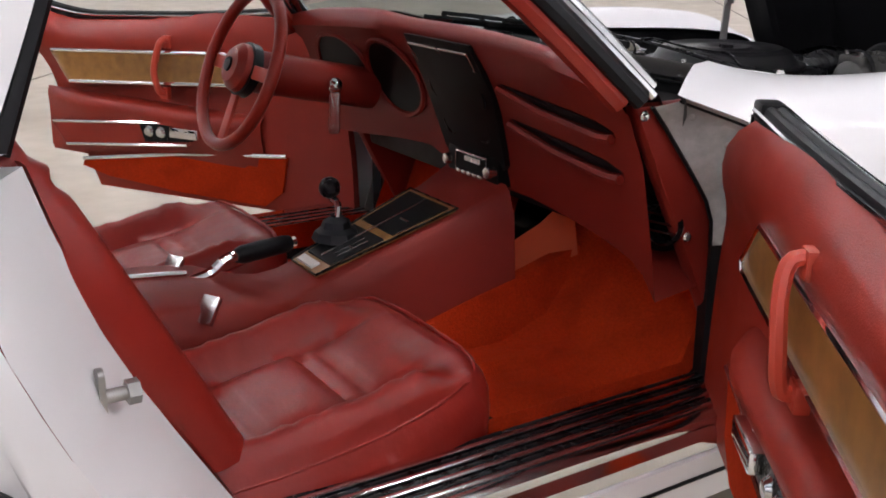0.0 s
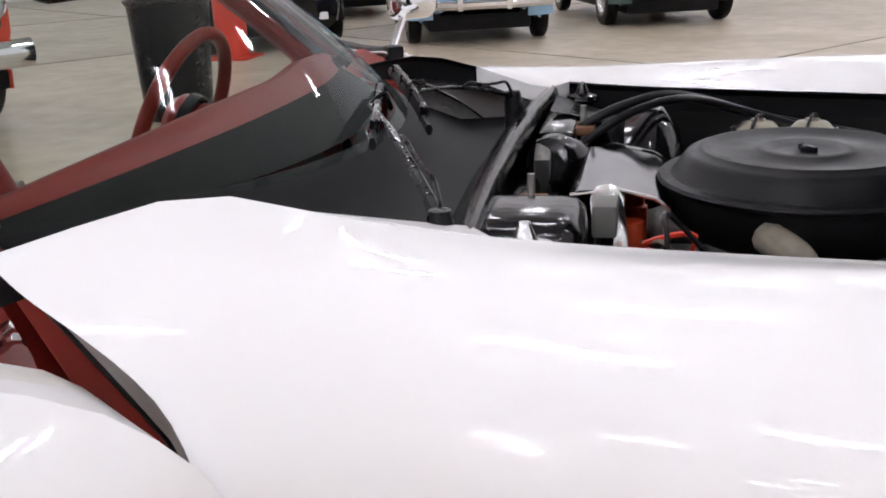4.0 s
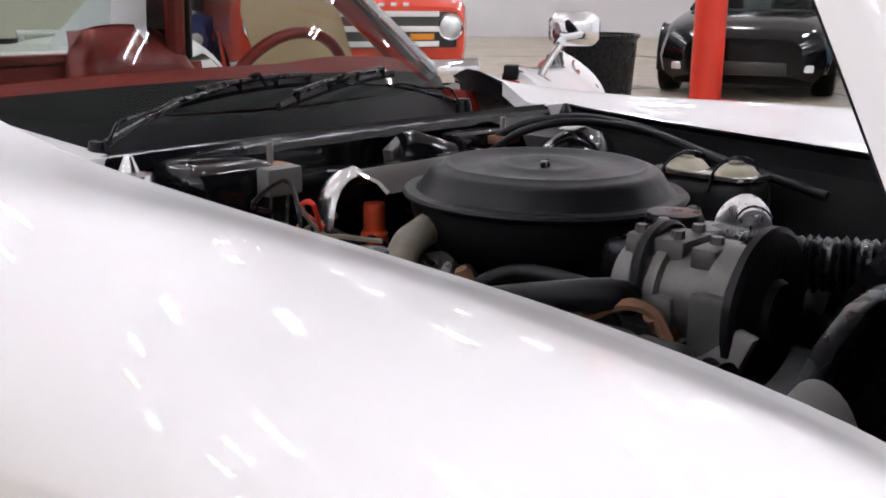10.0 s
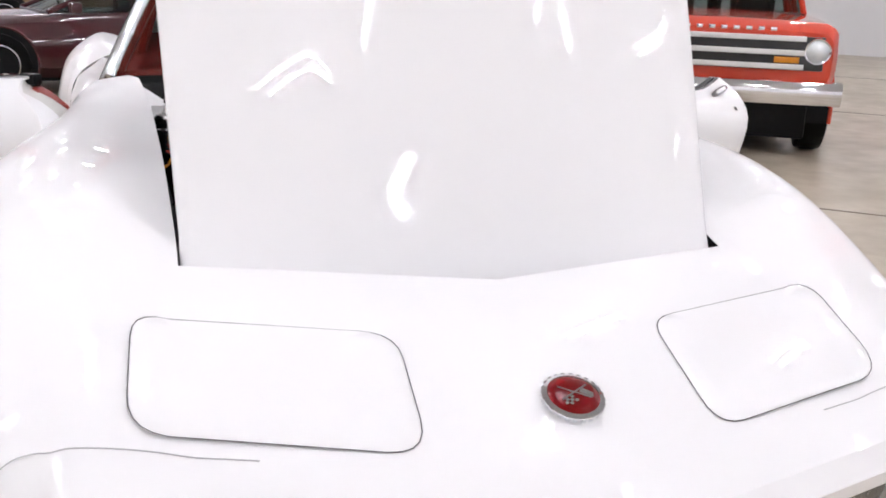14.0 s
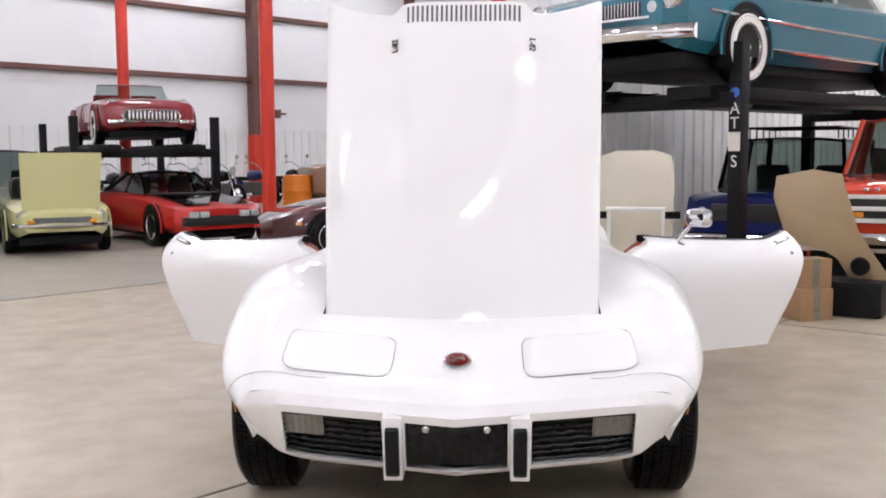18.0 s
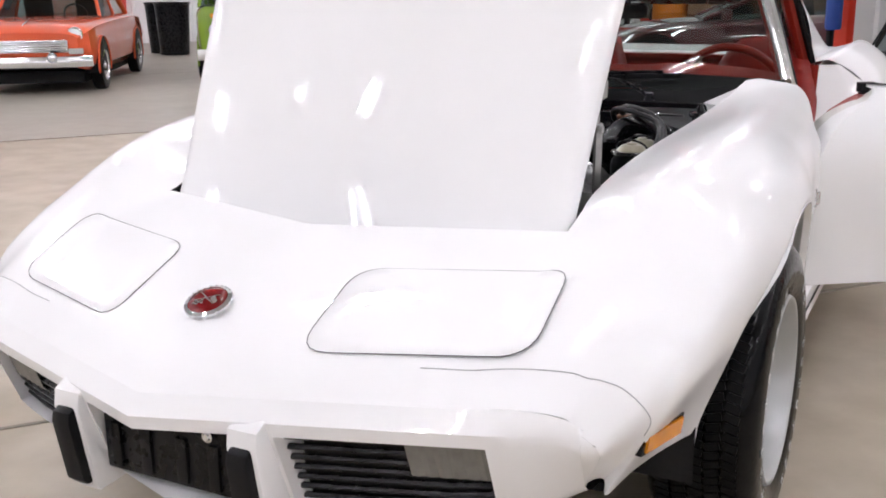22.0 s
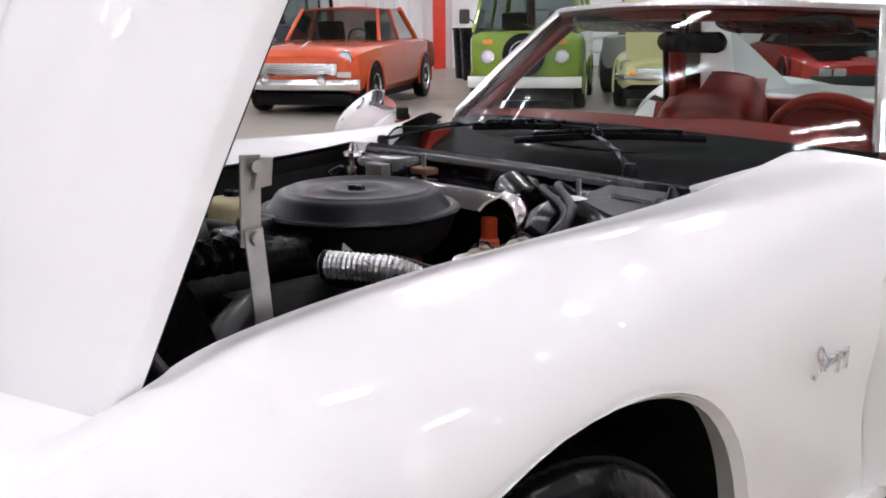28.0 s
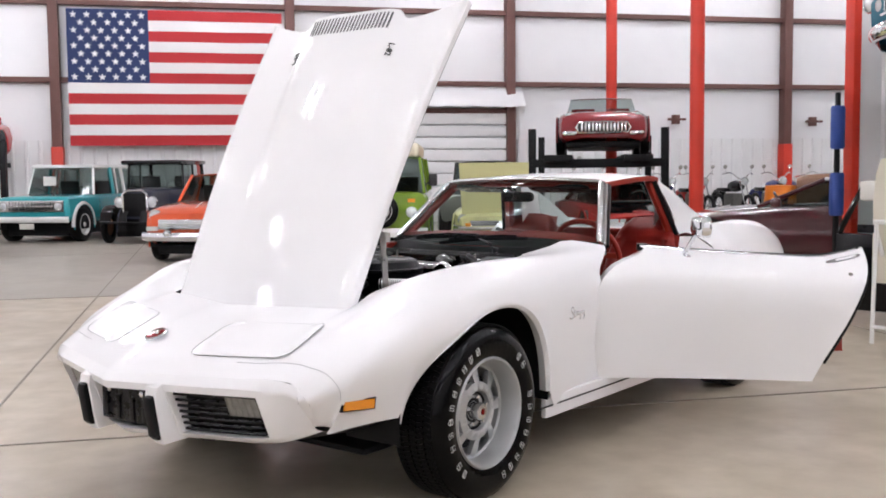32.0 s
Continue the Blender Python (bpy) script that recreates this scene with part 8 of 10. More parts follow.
# --- pale yellow roadster with its hood up
M_V_YELLOW = paint("pale_yellow_paint", (0.62, 0.60, 0.30), 0.3)
yel = vehicle("yellow_roadster", "pale yellow open roadster with its hood raised", "car", parked(5.95, -9.95, (-0.5, 0.866), 0.88), M_V_YELLOW,
              [(0.72, 0.36, 0.48, 0.6, 0.64, 0.55, 0.55, 0.42), (0.6, 0.3, 0.5, 0.68, 0.72, 0.68, 0.68, 0.55), (0.1, 0.26, 0.5, 0.74, 0.8, 0.76, 0.74, 0.6), (-0.8, 0.22, 0.5, 0.76, 0.82, 0.76, 0.74, 0.62), (-2.2, 0.22, 0.5, 0.76, 0.8, 0.76, 0.74, 0.6), (-2.95, 0.34, 0.5, 0.66, 0.72, 0.68, 0.66, 0.5)],
              None, (0.31, 0.17, 2.24, 1.3, M_CHROME_DULL, None, True))
hd = B()
grid(hd, [[pose(0, 0.62, 0.66, 78) @ Vector((x * (0.56 + 0.03 * f), f * 0.92, 0.02 * (1 - x * x))) for x in (-1, -0.6, 0, 0.6, 1)] for f in (0, 0.3, 0.6, 0.9, 1.0)])
grid(hd, [[pose(0, 0.62, 0.66, 78) @ Vector((x * (0.56 + 0.03 * f), f * 0.92, 0.02 * (1 - x * x) - 0.025)) for x in (-1, -0.6, 0, 0.6, 1)] for f in (0, 0.3, 0.6, 0.9, 1.0)])
part("raised_hood", hd, M_V_YELLOW, yel, "raised pale yellow hood")
bumper(yel, 0.72, 0.78, 0.46, 0.09, M_CHROME)
panel(yel, (-0.42, 0.66, 0.46), (0.42, 0.74, 0.58), M_V_TRIM, "grille")
bars(yel, -0.42, 0.42, 0.745, 0.46, 0.58, 4, M_CHROME_DULL, 0.005)
for s in (1, -1):
    lamp(yel, 0.55 * s, 0.66, 0.6, 0.08)
    panel(yel, (0.45 * s - 0.05, 0.7, 0.5), (0.45 * s + 0.05, 0.76, 0.54), M_AMBER, "turn_signal", 0.005)
wsb = B()
grid(wsb, [[Vector((x * 0.62, -0.75 + 0.06 * (1 - x * x), 0.82)) for x in (-1, -0.5, 0, 0.5, 1)], [Vector((x * 0.54, -1.0 + 0.04 * (1 - x * x), 1.14)) for x in (-1, -0.5, 0, 0.5, 1)]])
part("windscreen", wsb, M_GLASS_DARK, yel)
part("soft_top", box(B(), (-0.56, -1.75, 0.8), (0.56, -1.0, 1.16), 0.12, seg=3), M_V_TRIM, yel, "black soft top")

# --- grey off-roader behind it
M_V_GREY = paint("silver_grey_paint", (0.3, 0.3, 0.29), 0.4)
vehicle("grey_offroader", "silver grey open off-road car with black top", "off-road car", parked(7.5, -11.6, (-0.45, 0.89), 0.82), M_V_GREY,
        [(0.6, 0.5, 0.65, 0.95, 1.0, 0.5, 0.5, 0.45), (0.5, 0.45, 0.65, 0.98, 1.02, 0.75, 0.74, 0.6), (-0.6, 0.42, 0.65, 1.0, 1.05, 0.78, 0.76, 0.66), (-2.6, 0.42, 0.65, 1.0, 1.05, 0.78, 0.76, 0.66), (-2.9, 0.5, 0.65, 0.95, 1.0, 0.74, 0.72, 0.6)],
        (-0.75, -0.85, -2.6, -2.7, 0.7, 0.64, 1.05, 1.72), (0.38, 0.24, 2.37, 1.4, M_V_TRIM, None, False), top_mat=M_V_TRIM)

# --- red and black convertible
M_V_RED = paint("bright_red_paint", (0.5, 0.018, 0.014), 0.2)
conv = vehicle("red_coupe", "red sports coupe with a black hood parked against the wall", "car", parked(4.25, -11.15, (-0.66, 0.75), 0.88), M_V_RED,
               [(0.85, 0.3, 0.45, 0.58, 0.62, 0.62, 0.6, 0.5), (0.7, 0.25, 0.48, 0.64, 0.68, 0.8, 0.76, 0.6), (0, 0.22, 0.5, 0.72, 0.77, 0.88, 0.82, 0.64), (-1.0, 0.2, 0.5, 0.78, 0.84, 0.88, 0.82, 0.68), (-2.5, 0.22, 0.52, 0.8, 0.87, 0.9, 0.84, 0.66), (-3.3, 0.35, 0.55, 0.78, 0.84, 0.82, 0.78, 0.6)],
               (-0.7, -1.35, -1.9, -2.6, 0.68, 0.52, 0.85, 1.2), (0.33, 0.23, 2.57, 1.5, M_CHROME_DULL, None, False), top_mat=M_V_BLACK)
hd = B()
grid(hd, [[Vector((x, y, z + 0.012)) for x in (-0.6, -0.4, 0, 0.4, 0.6)] for y, z in ((0.72, 0.68), (0.3, 0.75), (-0.2, 0.80), (-0.68, 0.84))])
part("black_hood", hd, M_V_BLACK, conv, "gloss black hood")
panel(conv, (-0.7, 0.76, 0.36), (0.7, 0.9, 0.52), M_V_TRIM, "front_mask", 0.03)
for s in (1, -1):
    for k in (0.36, 0.54):
        panel(conv, (k * s - 0.075, 0.86, 0.5), (k * s + 0.075, 0.93, 0.6), M_LAMP, "headlamp", 0.012)

# --- maroon coupe
M_V_MAROON = paint("metallic_maroon_paint", (0.045, 0.004, 0.007), 0.16)
mar = vehicle("maroon_coupe", "glossy maroon modern sports coupe with white removable roof", "car", parked(2.05, -9.25, (0.96, 0.28), 0.92), M_V_MAROON,
              [(0.95, 0.28, 0.4, 0.5, 0.54, 0.55, 0.52, 0.4), (0.8, 0.22, 0.45, 0.58, 0.62, 0.82, 0.74, 0.55), (0.1, 0.2, 0.48, 0.72, 0.8, 0.93, 0.84, 0.6), (-0.9, 0.18, 0.5, 0.78, 0.86, 0.9, 0.82, 0.66), (-2.5, 0.2, 0.55, 0.86, 0.94, 0.94, 0.86, 0.66), (-3.4, 0.35, 0.6, 0.88, 0.96, 0.86, 0.8, 0.6)],
              (-0.55, -1.35, -1.75, -2.75, 0.70, 0.5, 0.86, 1.2), (0.33, 0.26, 2.65, 1.58, M_CHROME_DULL, None, False), top_mat=M_V_MAROON)
for s in (1, -1):
    panel(mar, (0.62 * s - 0.1, 0.72, 0.5), (0.62 * s + 0.1, 0.8, 0.57), M_LAMP, "headlamp", 0.02)
    panel(mar, (0.85 * s - 0.06, 0.42, 0.5), (0.85 * s + 0.06, 0.5, 0.54), M_AMBER, "marker_lamp", 0.01)
    panel(mar, (0.92 * s - 0.08, -0.85, 0.86), (0.92 * s + 0.08, -0.72, 0.98), M_V_MAROON, "door_mirror", 0.04)

# --- red roadster on the far lift
M_V_CHERRY = paint("metallic_cherry_paint", (0.22, 0.008, 0.014), 0.18)


def lift(x, y, f, width, length, z, label, post_h):
    """Four-post parking lift; front middle at (x, y), running back from there."""
    m = pose(x, y, 0, 0, 0, heading(*f))
    t = thing("parking_lift", label, "car lift", group="parking lifts", m=m)
    for s in (1, -1):
        for yy in (0.0, -length):
            p = part("lift_post", box(B(), (s * width / 2 - 0.065, yy - 0.065, 0), (s * width / 2 + 0.065, yy + 0.065, post_h), 0.008), M_BLACK_MATT, t)
            part("foot_plate", box(B(), (s * width / 2 - 0.16, yy - 0.16, 0), (s * width / 2 + 0.16, yy + 0.16, 0.02), 0.004), M_BLACK_MATT, p)
        b_ = box(B(), (s * width * 0.30 - 0.24, -length - 0.15, z - 0.11), (s * width * 0.30 + 0.24, 0.2, z), 0.01)
        part("runway", b_, M_BLACK_MATT, t)
        for k in range(8):
            part("runway_rib", box(B(), (s * width * 0.30 - 0.235, -length * k / 8 - 0.06, z), (s * width * 0.30 + 0.235, -length * k / 8 - 0.03, z + 0.012)), M_BLACK_PLASTIC, t)
    for yy in (0.0, -length):
        part("cross_beam", box(B(), (-width / 2, yy - 0.07, z - 0.2), (width / 2, yy + 0.07, z - 0.06), 0.008), M_BLACK_MATT, t)
    part("hydraulic_cylinder", tube(B(), [(width * 0.14, -0.5, z - 0.06), (width * 0.14, -2.2, z - 0.06)], 0.05, 12), M_STEEL, t)
    return t


lift(5.35, -12.05, (-0.5, 0.866), 2.2, 4.2, 1.5, "black four-post lift holding a red roadster", 1.95)
cher = vehicle("red_roadster", "cherry red fifties open roadster with chrome grille teeth", "car", parked(5.6, -12.65, (-0.5, 0.866), 0.92, 1.5), M_V_CHERRY,
               [(0.72, 0.32, 0.42, 0.6, 0.66, 0.5, 0.5, 0.4), (0.6, 0.26, 0.45, 0.68, 0.76, 0.76, 0.74, 0.55), (0, 0.22, 0.45, 0.74, 0.82, 0.84, 0.80, 0.62), (-1.0, 0.2, 0.45, 0.76, 0.84, 0.84, 0.80, 0.66), (-2.6, 0.22, 0.45, 0.76, 0.84, 0.84, 0.8, 0.6), (-3.3, 0.34, 0.5, 0.66, 0.72, 0.66, 0.62, 0.4)],
               None, (0.33, 0.18, 2.6, 1.46, M_CHROME, M_WHITEWALL, True))
panel(cher, (-0.46, 0.66, 0.42), (0.46, 0.76, 0.58), M_V_TRIM, "grille", 0.05)
for k in range(13):
    panel(cher, (-0.42 + 0.065 * k, 0.72, 0.43), (-0.38 + 0.065 * k, 0.80, 0.58), M_CHROME, "grille_tooth", 0.014)
part("grille_surround", tube(B(), [(x * 0.49, 0.77, 0.5 + 0.1 * z) for x, z in ((-1, 0), (-0.9, 0.9), (0, 1), (0.9, 0.9), (1, 0), (0.9, -0.9), (0, -1), (-0.9, -0.9))], 0.018, 6, closed=True), M_CHROME, cher)
for s in (1, -1):
    lamp(cher, 0.6 * s, 0.58, 0.7, 0.085)
    b_ = box(B(), (0.6 * s - 0.13, 0.70, 0.36), (0.6 * s + 0.13, 0.80, 0.44), 0.03)
    part("bumper", b_, M_CHROME, cher)
wsb = B()
grid(wsb, [[Vector((x * 0.68, -0.7 - 0.22 * x * x, 0.84)) for x in [k / 5 - 1 for k in range(11)]], [Vector((x * 0.6, -0.9 - 0.25 * x * x, 1.12)) for x in [k / 5 - 1 for k in range(11)]]])
part("windscreen", wsb, M_GLASS_DARK, cher, "", 60)
part("windscreen_frame", tube(B(), [Vector((x * 0.6, -0.9 - 0.25 * x * x, 1.125)) for x in [k / 5 - 1 for k in range(11)]], 0.012, 6), M_CHROME, cher)
for s in (0.35, -0.35):
    part("seat_back", box(B(), (s - 0.24, -1.75, 0.6), (s + 0.24, -1.6, 0.98), 0.05, seg=2), M_V_CHERRY, cher)

# --- near lift with the teal sedan
NF = (0.72, 0.69)
LZ = 1.92
lft = lift(-1.64, -5.97, NF, 2.0, 4.8, LZ, "black four-post lift with white letters holding a teal sedan", 2.3)
M_V_TEAL = paint("metallic_teal_paint", (0.012, 0.12, 0.17), 0.2)
sed = vehicle("teal_sedan", "teal blue chrome-laden old sedan with whitewall tyres", "car", parked(-1.78, -6.1, NF, 0.96, LZ), M_V_TEAL,
              [(0.98, 0.42, 0.5, 0.72, 0.78, 0.72, 0.74, 0.6), (0.85, 0.32, 0.55, 0.80, 0.86, 0.92, 0.92, 0.74), (0, 0.26, 0.55, 0.84, 0.92, 0.98, 0.96, 0.8), (-1.2, 0.24, 0.55, 0.86, 0.95, 0.98, 0.95, 0.8), (-3.2, 0.28, 0.58, 0.88, 0.96, 0.98, 0.95, 0.8), (-4.2, 0.42, 0.6, 0.85, 0.92, 0.9, 0.88, 0.7)],
              (-0.9, -1.35, -2.6, -3.0, 0.82, 0.64, 0.96, 1.42), (0.36, 0.2, 3.1, 1.6, M_CHROME, M_WHITEWALL, True), top_mat=M_V_WHITE)
bumper(sed, 0.98, 1.06, 0.46, 0.14, M_CHROME, 0.16)
bumper(sed, 0.92, 1.0, 0.6, 0.06, M_CHROME, 0.14, name="grille_bar")
panel(sed, (-0.5, 0.88, 0.62), (0.5, 0.99, 0.75), M_V_TRIM, "grille", 0.02)
bars(sed, -0.5, 0.5, 1.0, 0.62, 0.75, 26, M_CHROME, 0.007, True)
for s in (1, -1):
    for k, dz in ((0.62, -0.03), (0.80, 0.03)):
        lamp(sed, k * s, 0.96, 0.72 + dz, 0.085)
    part("side_trim", tube(B(), [(0.985 * s, 0.6, 0.66), (0.99 * s, -1.0, 0.62), (0.99 * s, -3.2, 0.6)], 0.014, 6), M_CHROME, sed)
    part("lower_trim", tube(B(), [(0.975 * s, -0.45, 0.36), (0.98 * s, -2.6, 0.34)], 0.02, 6), M_CHROME, sed)
# post lettering, round blue mark and paper notice
for k, ch in enumerate("ATS"):
    txt = bpy.data.curves.new("post_letter", 'FONT')
    txt.body = ch
    txt.size = 0.15
    txt.extrude = 0.001
    txt.align_x = 'CENTER'
    tmp = bpy.data.objects.new("tmp_letter", txt)
    scene.collection.objects.link(tmp)
    me = bpy.data.meshes.new_from_object(tmp.evaluated_get(bpy.context.evaluated_depsgraph_get()))
    bpy.data.objects.remove(tmp)
    me.materials.clear()
    me.materials.append(M_LETTER)
    ob = new("post_letter", me)
    ob.parent = lft
    ob.matrix_basis = pose(-1.0, 0.068, (1.66, 1.53, 1.19)[k], 90, 0, 180)
part("post_mark", lathe(B(), [(0, 0.003), (0.045, 0.003), (0.045, 0)], 20, m=pose(-1.0, 0.066, 1.85, -90)), mat("blue_mark", (0.02, 0.12, 0.5), 0.4), lft)
part("paper_notice", box(B(), (-1.06, 0.066, 1.33), (-0.94, 0.070, 1.5)), M_LABEL, lft, "white paper notice")

# --- dark blue off-roader with roof rack under the lift
M_V_NAVY = paint("navy_blue_paint", (0.008, 0.016, 0.12), 0.2)
suv = vehicle("navy_offroader", "navy blue off-road wagon with black roof and roof rack", "off-road car", parked(-3.05, -6.95, (0.48, 0.88), 0.88), M_V_NAVY,
              [(0.62, 0.5, 0.62, 0.9, 0.95, 0.7, 0.68, 0.6), (0.5, 0.42, 0.65, 0.96, 1.0, 0.84, 0.80, 0.7), (-0.7, 0.4, 0.65, 0.98, 1.03, 0.86, 0.84, 0.74), (-3.0, 0.4, 0.65, 0.98, 1.03, 0.86, 0.84, 0.74), (-3.3, 0.5, 0.65, 0.95, 1.0, 0.82, 0.8, 0.7)],
              (-0.72, -0.95, -3.1, -3.2, 0.78, 0.70, 1.03, 1.66), (0.37, 0.24, 2.55, 1.5, M_CHROME_DULL, None, False), top_mat=M_V_BLACK)
for s in (1, -1):
    part("rack_rail", tube(B(), [(0.6 * s, -1.1, 1.82), (0.6 * s, -3.0, 1.82)], 0.014, 6), M_BLACK_MATT, suv)
    lamp(suv, 0.6 * s, 0.6, 0.8, 0.09)
    panel(suv, (0.78 * s - 0.05, 0.5, 0.62), (0.78 * s + 0.05, 0.58, 0.68), M_AMBER, "turn_signal", 0.008)
for k in range(6):
    part("rack_bar", tube(B(), [(-0.6, -1.15 - 0.36 * k, 1.82), (0.6, -1.15 - 0.36 * k, 1.82)], 0.01, 6), M_BLACK_MATT, suv)
    for s in (1, -1):
        part("rack_foot", tube(B(), [(0.6 * s, -1.15 - 0.36 * k, 1.68), (0.6 * s, -1.15 - 0.36 * k, 1.82)], 0.01, 6), M_BLACK_MATT, suv)
bumper(suv, 0.84, 0.72, 0.5, 0.14, M_CHROME, 0.02)
panel(suv, (-0.48, 0.58, 0.7), (0.48, 0.66, 0.9), M_V_TRIM, "grille")

# --- red pickup
M_V_ORED = paint("orange_red_paint", (0.62, 0.05, 0.02), 0.25)
pk = vehicle("red_pickup", "orange-red old pickup truck with white grille bars and chrome bumper", "pickup truck", parked(-4.08, -5.59, (0.46, 0.888), 0.92), M_V_ORED,
             [(0.72, 0.6, 0.7, 0.98, 1.05, 0.88, 0.88, 0.8), (0.62, 0.5, 0.75, 1.05, 1.12, 0.94, 0.93, 0.84), (-0.7, 0.46, 0.75, 1.08, 1.18, 0.97, 0.95, 0.84), (-1.9, 0.46, 0.75, 1.08, 1.18, 0.97, 0.95, 0.84), (-2.1, 0.46, 0.75, 1.05, 1.14, 0.97, 0.95, 0.9), (-4.1, 0.5, 0.75, 1.05, 1.14, 0.97, 0.95, 0.9)],
             (-0.72, -1.0, -1.75, -1.85, 0.82, 0.68, 1.18, 1.78), (0.38, 0.24, 3.2, 1.62, M_CHROME_DULL, None, False))
bumper(pk, 0.98, 0.84, 0.56, 0.2, M_CHROME, 0.03)
panel(pk, (-0.82, 0.68, 0.74), (0.82, 0.735, 1.02), M_V_TRIM, "grille_recess", 0.02)
for z in (1.0, 0.885, 0.77):
    panel(pk, (-0.66, 0.72, z - 0.022), (0.66, 0.765, z + 0.022), M_V_WHITE, "grille_bar", 0.008)
for s in (1, -1):
    lamp(pk, 0.76 * s, 0.735, 0.9, 0.095)
    panel(pk, (0.52 * s - 0.1, 0.73, 0.80), (0.52 * s + 0.1, 0.76, 0.85), M_AMBER, "turn_signal", 0.006)
for k in range(9):
    panel(pk, (-0.42 + 0.1 * k, 0.715, 1.055), (-0.37 + 0.1 * k, 0.73, 1.085), M_CHROME, "hood_letter_bar", 0.003)
part("front_axle", tube(B(), [(-0.7, 0, 0.34), (0.7, 0, 0.34)], 0.06, 10), M_BLACK_MATT, pk)
part("differential", lathe(B(), [(0, 0.14), (0.1, 0.12), (0.15, 0), (0.1, -0.12), (0, -0.14)], 18, m=pose(0.2, 0, 0.34, 90)), M_BLACK_MATT, pk)

# --- teal and white off-roader
M_V_AQUA = paint("turquoise_paint", (0.03, 0.33, 0.36), 0.3)
br = vehicle("turquoise_offroader", "turquoise old off-road wagon with white roof and bumper", "off-road car", parked(14.75, -7.6, (-0.5, 0.866), 0.88), M_V_AQUA,
             [(0.62, 0.5, 0.62, 0.86, 0.93, 0.78, 0.76, 0.66), (0.55, 0.44, 0.64, 0.92, 0.97, 0.84, 0.80, 0.7), (-0.6, 0.42, 0.65, 0.94, 1.0, 0.86, 0.82, 0.72), (-2.7, 0.42, 0.65, 0.94, 1.0, 0.86, 0.82, 0.74), (-3.0, 0.5, 0.65, 0.92, 0.98, 0.84, 0.8, 0.7)],
             (-0.62, -0.8, -2.8, -2.95, 0.78, 0.70, 1.0, 1.6), (0.37, 0.23, 2.34, 1.45, M_V_WHITE, None, True), top_mat=M_V_WHITE)
bumper(br, 0.86, 0.72, 0.5, 0.13, M_V_WHITE, 0.02)
panel(br, (-0.74, 0.6, 0.66), (0.74, 0.655, 0.9), M_CHROME_DULL, "grille")
bars(br, -0.5, 0.5, 0.66, 0.68, 0.88, 14, M_V_TRIM, 0.008, True)
for s in (1, -1):
    lamp(br, 0.62 * s, 0.65, 0.78, 0.085)
panel(br, (-0.1, 0.7, 0.3), (0.22, 0.72, 0.42), M_LABEL, "number_plate", 0.004)
part("windscreen_paper", box(B(), (0.1, -0.66, 1.2), (0.4, -0.64, 1.4)), M_LABEL, br)

part("roof_cap", box(B(), (-0.72, -2.9, 1.585), (0.72, -0.74, 1.66), 0.03), M_V_WHITE, br, "white hard roof")
for s in (1, -1):
    part("wheel_flare", tube(B(), [(0.85 * s, 0.46 * math.cos(radians(a)), 0.37 + 0.46 * math.sin(radians(a))) for a in range(-5, 186, 10)], 0.04, 6), M_V_WHITE, br, "white wheel arch flare")
    for y_ in (-1.55, -2.1):
        part("roof_post", tube(B(), [(0.80 * s, y_, 1.0), (0.71 * s, y_, 1.6)], 0.045, 6), M_V_WHITE if y_ < -2 else M_V_AQUA, br)
    part("door_seam", tube(B(), [(0.868 * s, -0.72, 0.9), (0.872 * s, -0.72, 0.5), (0.872 * s, -1.5, 0.5), (0.868 * s, -1.5, 0.9)], 0.006, 5), M_V_TRIM, br)
part("grille_rail", tube(B(), [(-0.52, 0.67, 0.78), (0.52, 0.67, 0.78)], 0.014, 6), M_CHROME_DULL, br)

# --- black vintage car
vin = vehicle("vintage_car", "black and blue upright vintage car with spoked wheels", "vintage car", parked(12.75, -8.25, (-0.56, 0.83), 0.82), mat("dark_blue_vintage", (0.015, 0.02, 0.04), 0.3, stain=0.2),
              [(0.25, 0.55, 0.8, 1.1, 1.16, 0.28, 0.28, 0.22), (0.15, 0.5, 0.8, 1.1, 1.18, 0.32, 0.32, 0.28), (-0.9, 0.5, 0.8, 1.14, 1.2, 0.45, 0.45, 0.4), (-1.2, 0.5, 0.8, 1.14, 1.2, 0.68, 0.68, 0.62), (-2.6, 0.5, 0.8, 1.14, 1.2, 0.7, 0.7, 0.64), (-2.8, 0.55, 0.8, 1.1, 1.15, 0.66, 0.66, 0.6)],
              (-1.1, -1.15, -2.6, -2.7, 0.66, 0.64, 1.2, 1.78), (0.37, 0.12, 2.63, 1.42, M_V_BLACK, None, False), top_mat=M_V_BLACK)
for s in (1, -1):
    lamp(vin, 0.36 * s, 0.22, 0.92, 0.11)
    pts = spline([(0.62 * s, 0.45, 0.45), (0.62 * s, 0.3, 0.74), (0.62 * s, 0, 0.84), (0.62 * s, -0.35, 0.72), (0.66 * s, -0.75, 0.42), (0.66 * s, -2.2, 0.42)], 24)
    b_ = B()
    grid(b_, [[p + Vector((-0.13, 0, 0)), p + Vector((0, 0, 0.02)), p + Vector((0.13, 0, 0))] for p in pts])
    part("fender", b_, M_V_BLACK, vin, "", 60)
part("radiator_shell", tube(B(), [(-0.27, 0.26, 0.6), (-0.27, 0.26, 1.1), (-0.15, 0.26, 1.18), (0.15, 0.26, 1.18), (0.27, 0.26, 1.1), (0.27, 0.26, 0.6)], 0.03, 8), M_CHROME, vin)
part("bumper_bar", tube(B(), [(-0.7, 0.55, 0.48), (0.7, 0.55, 0.48)], 0.025, 8), M_BLACK_MATT, vin)

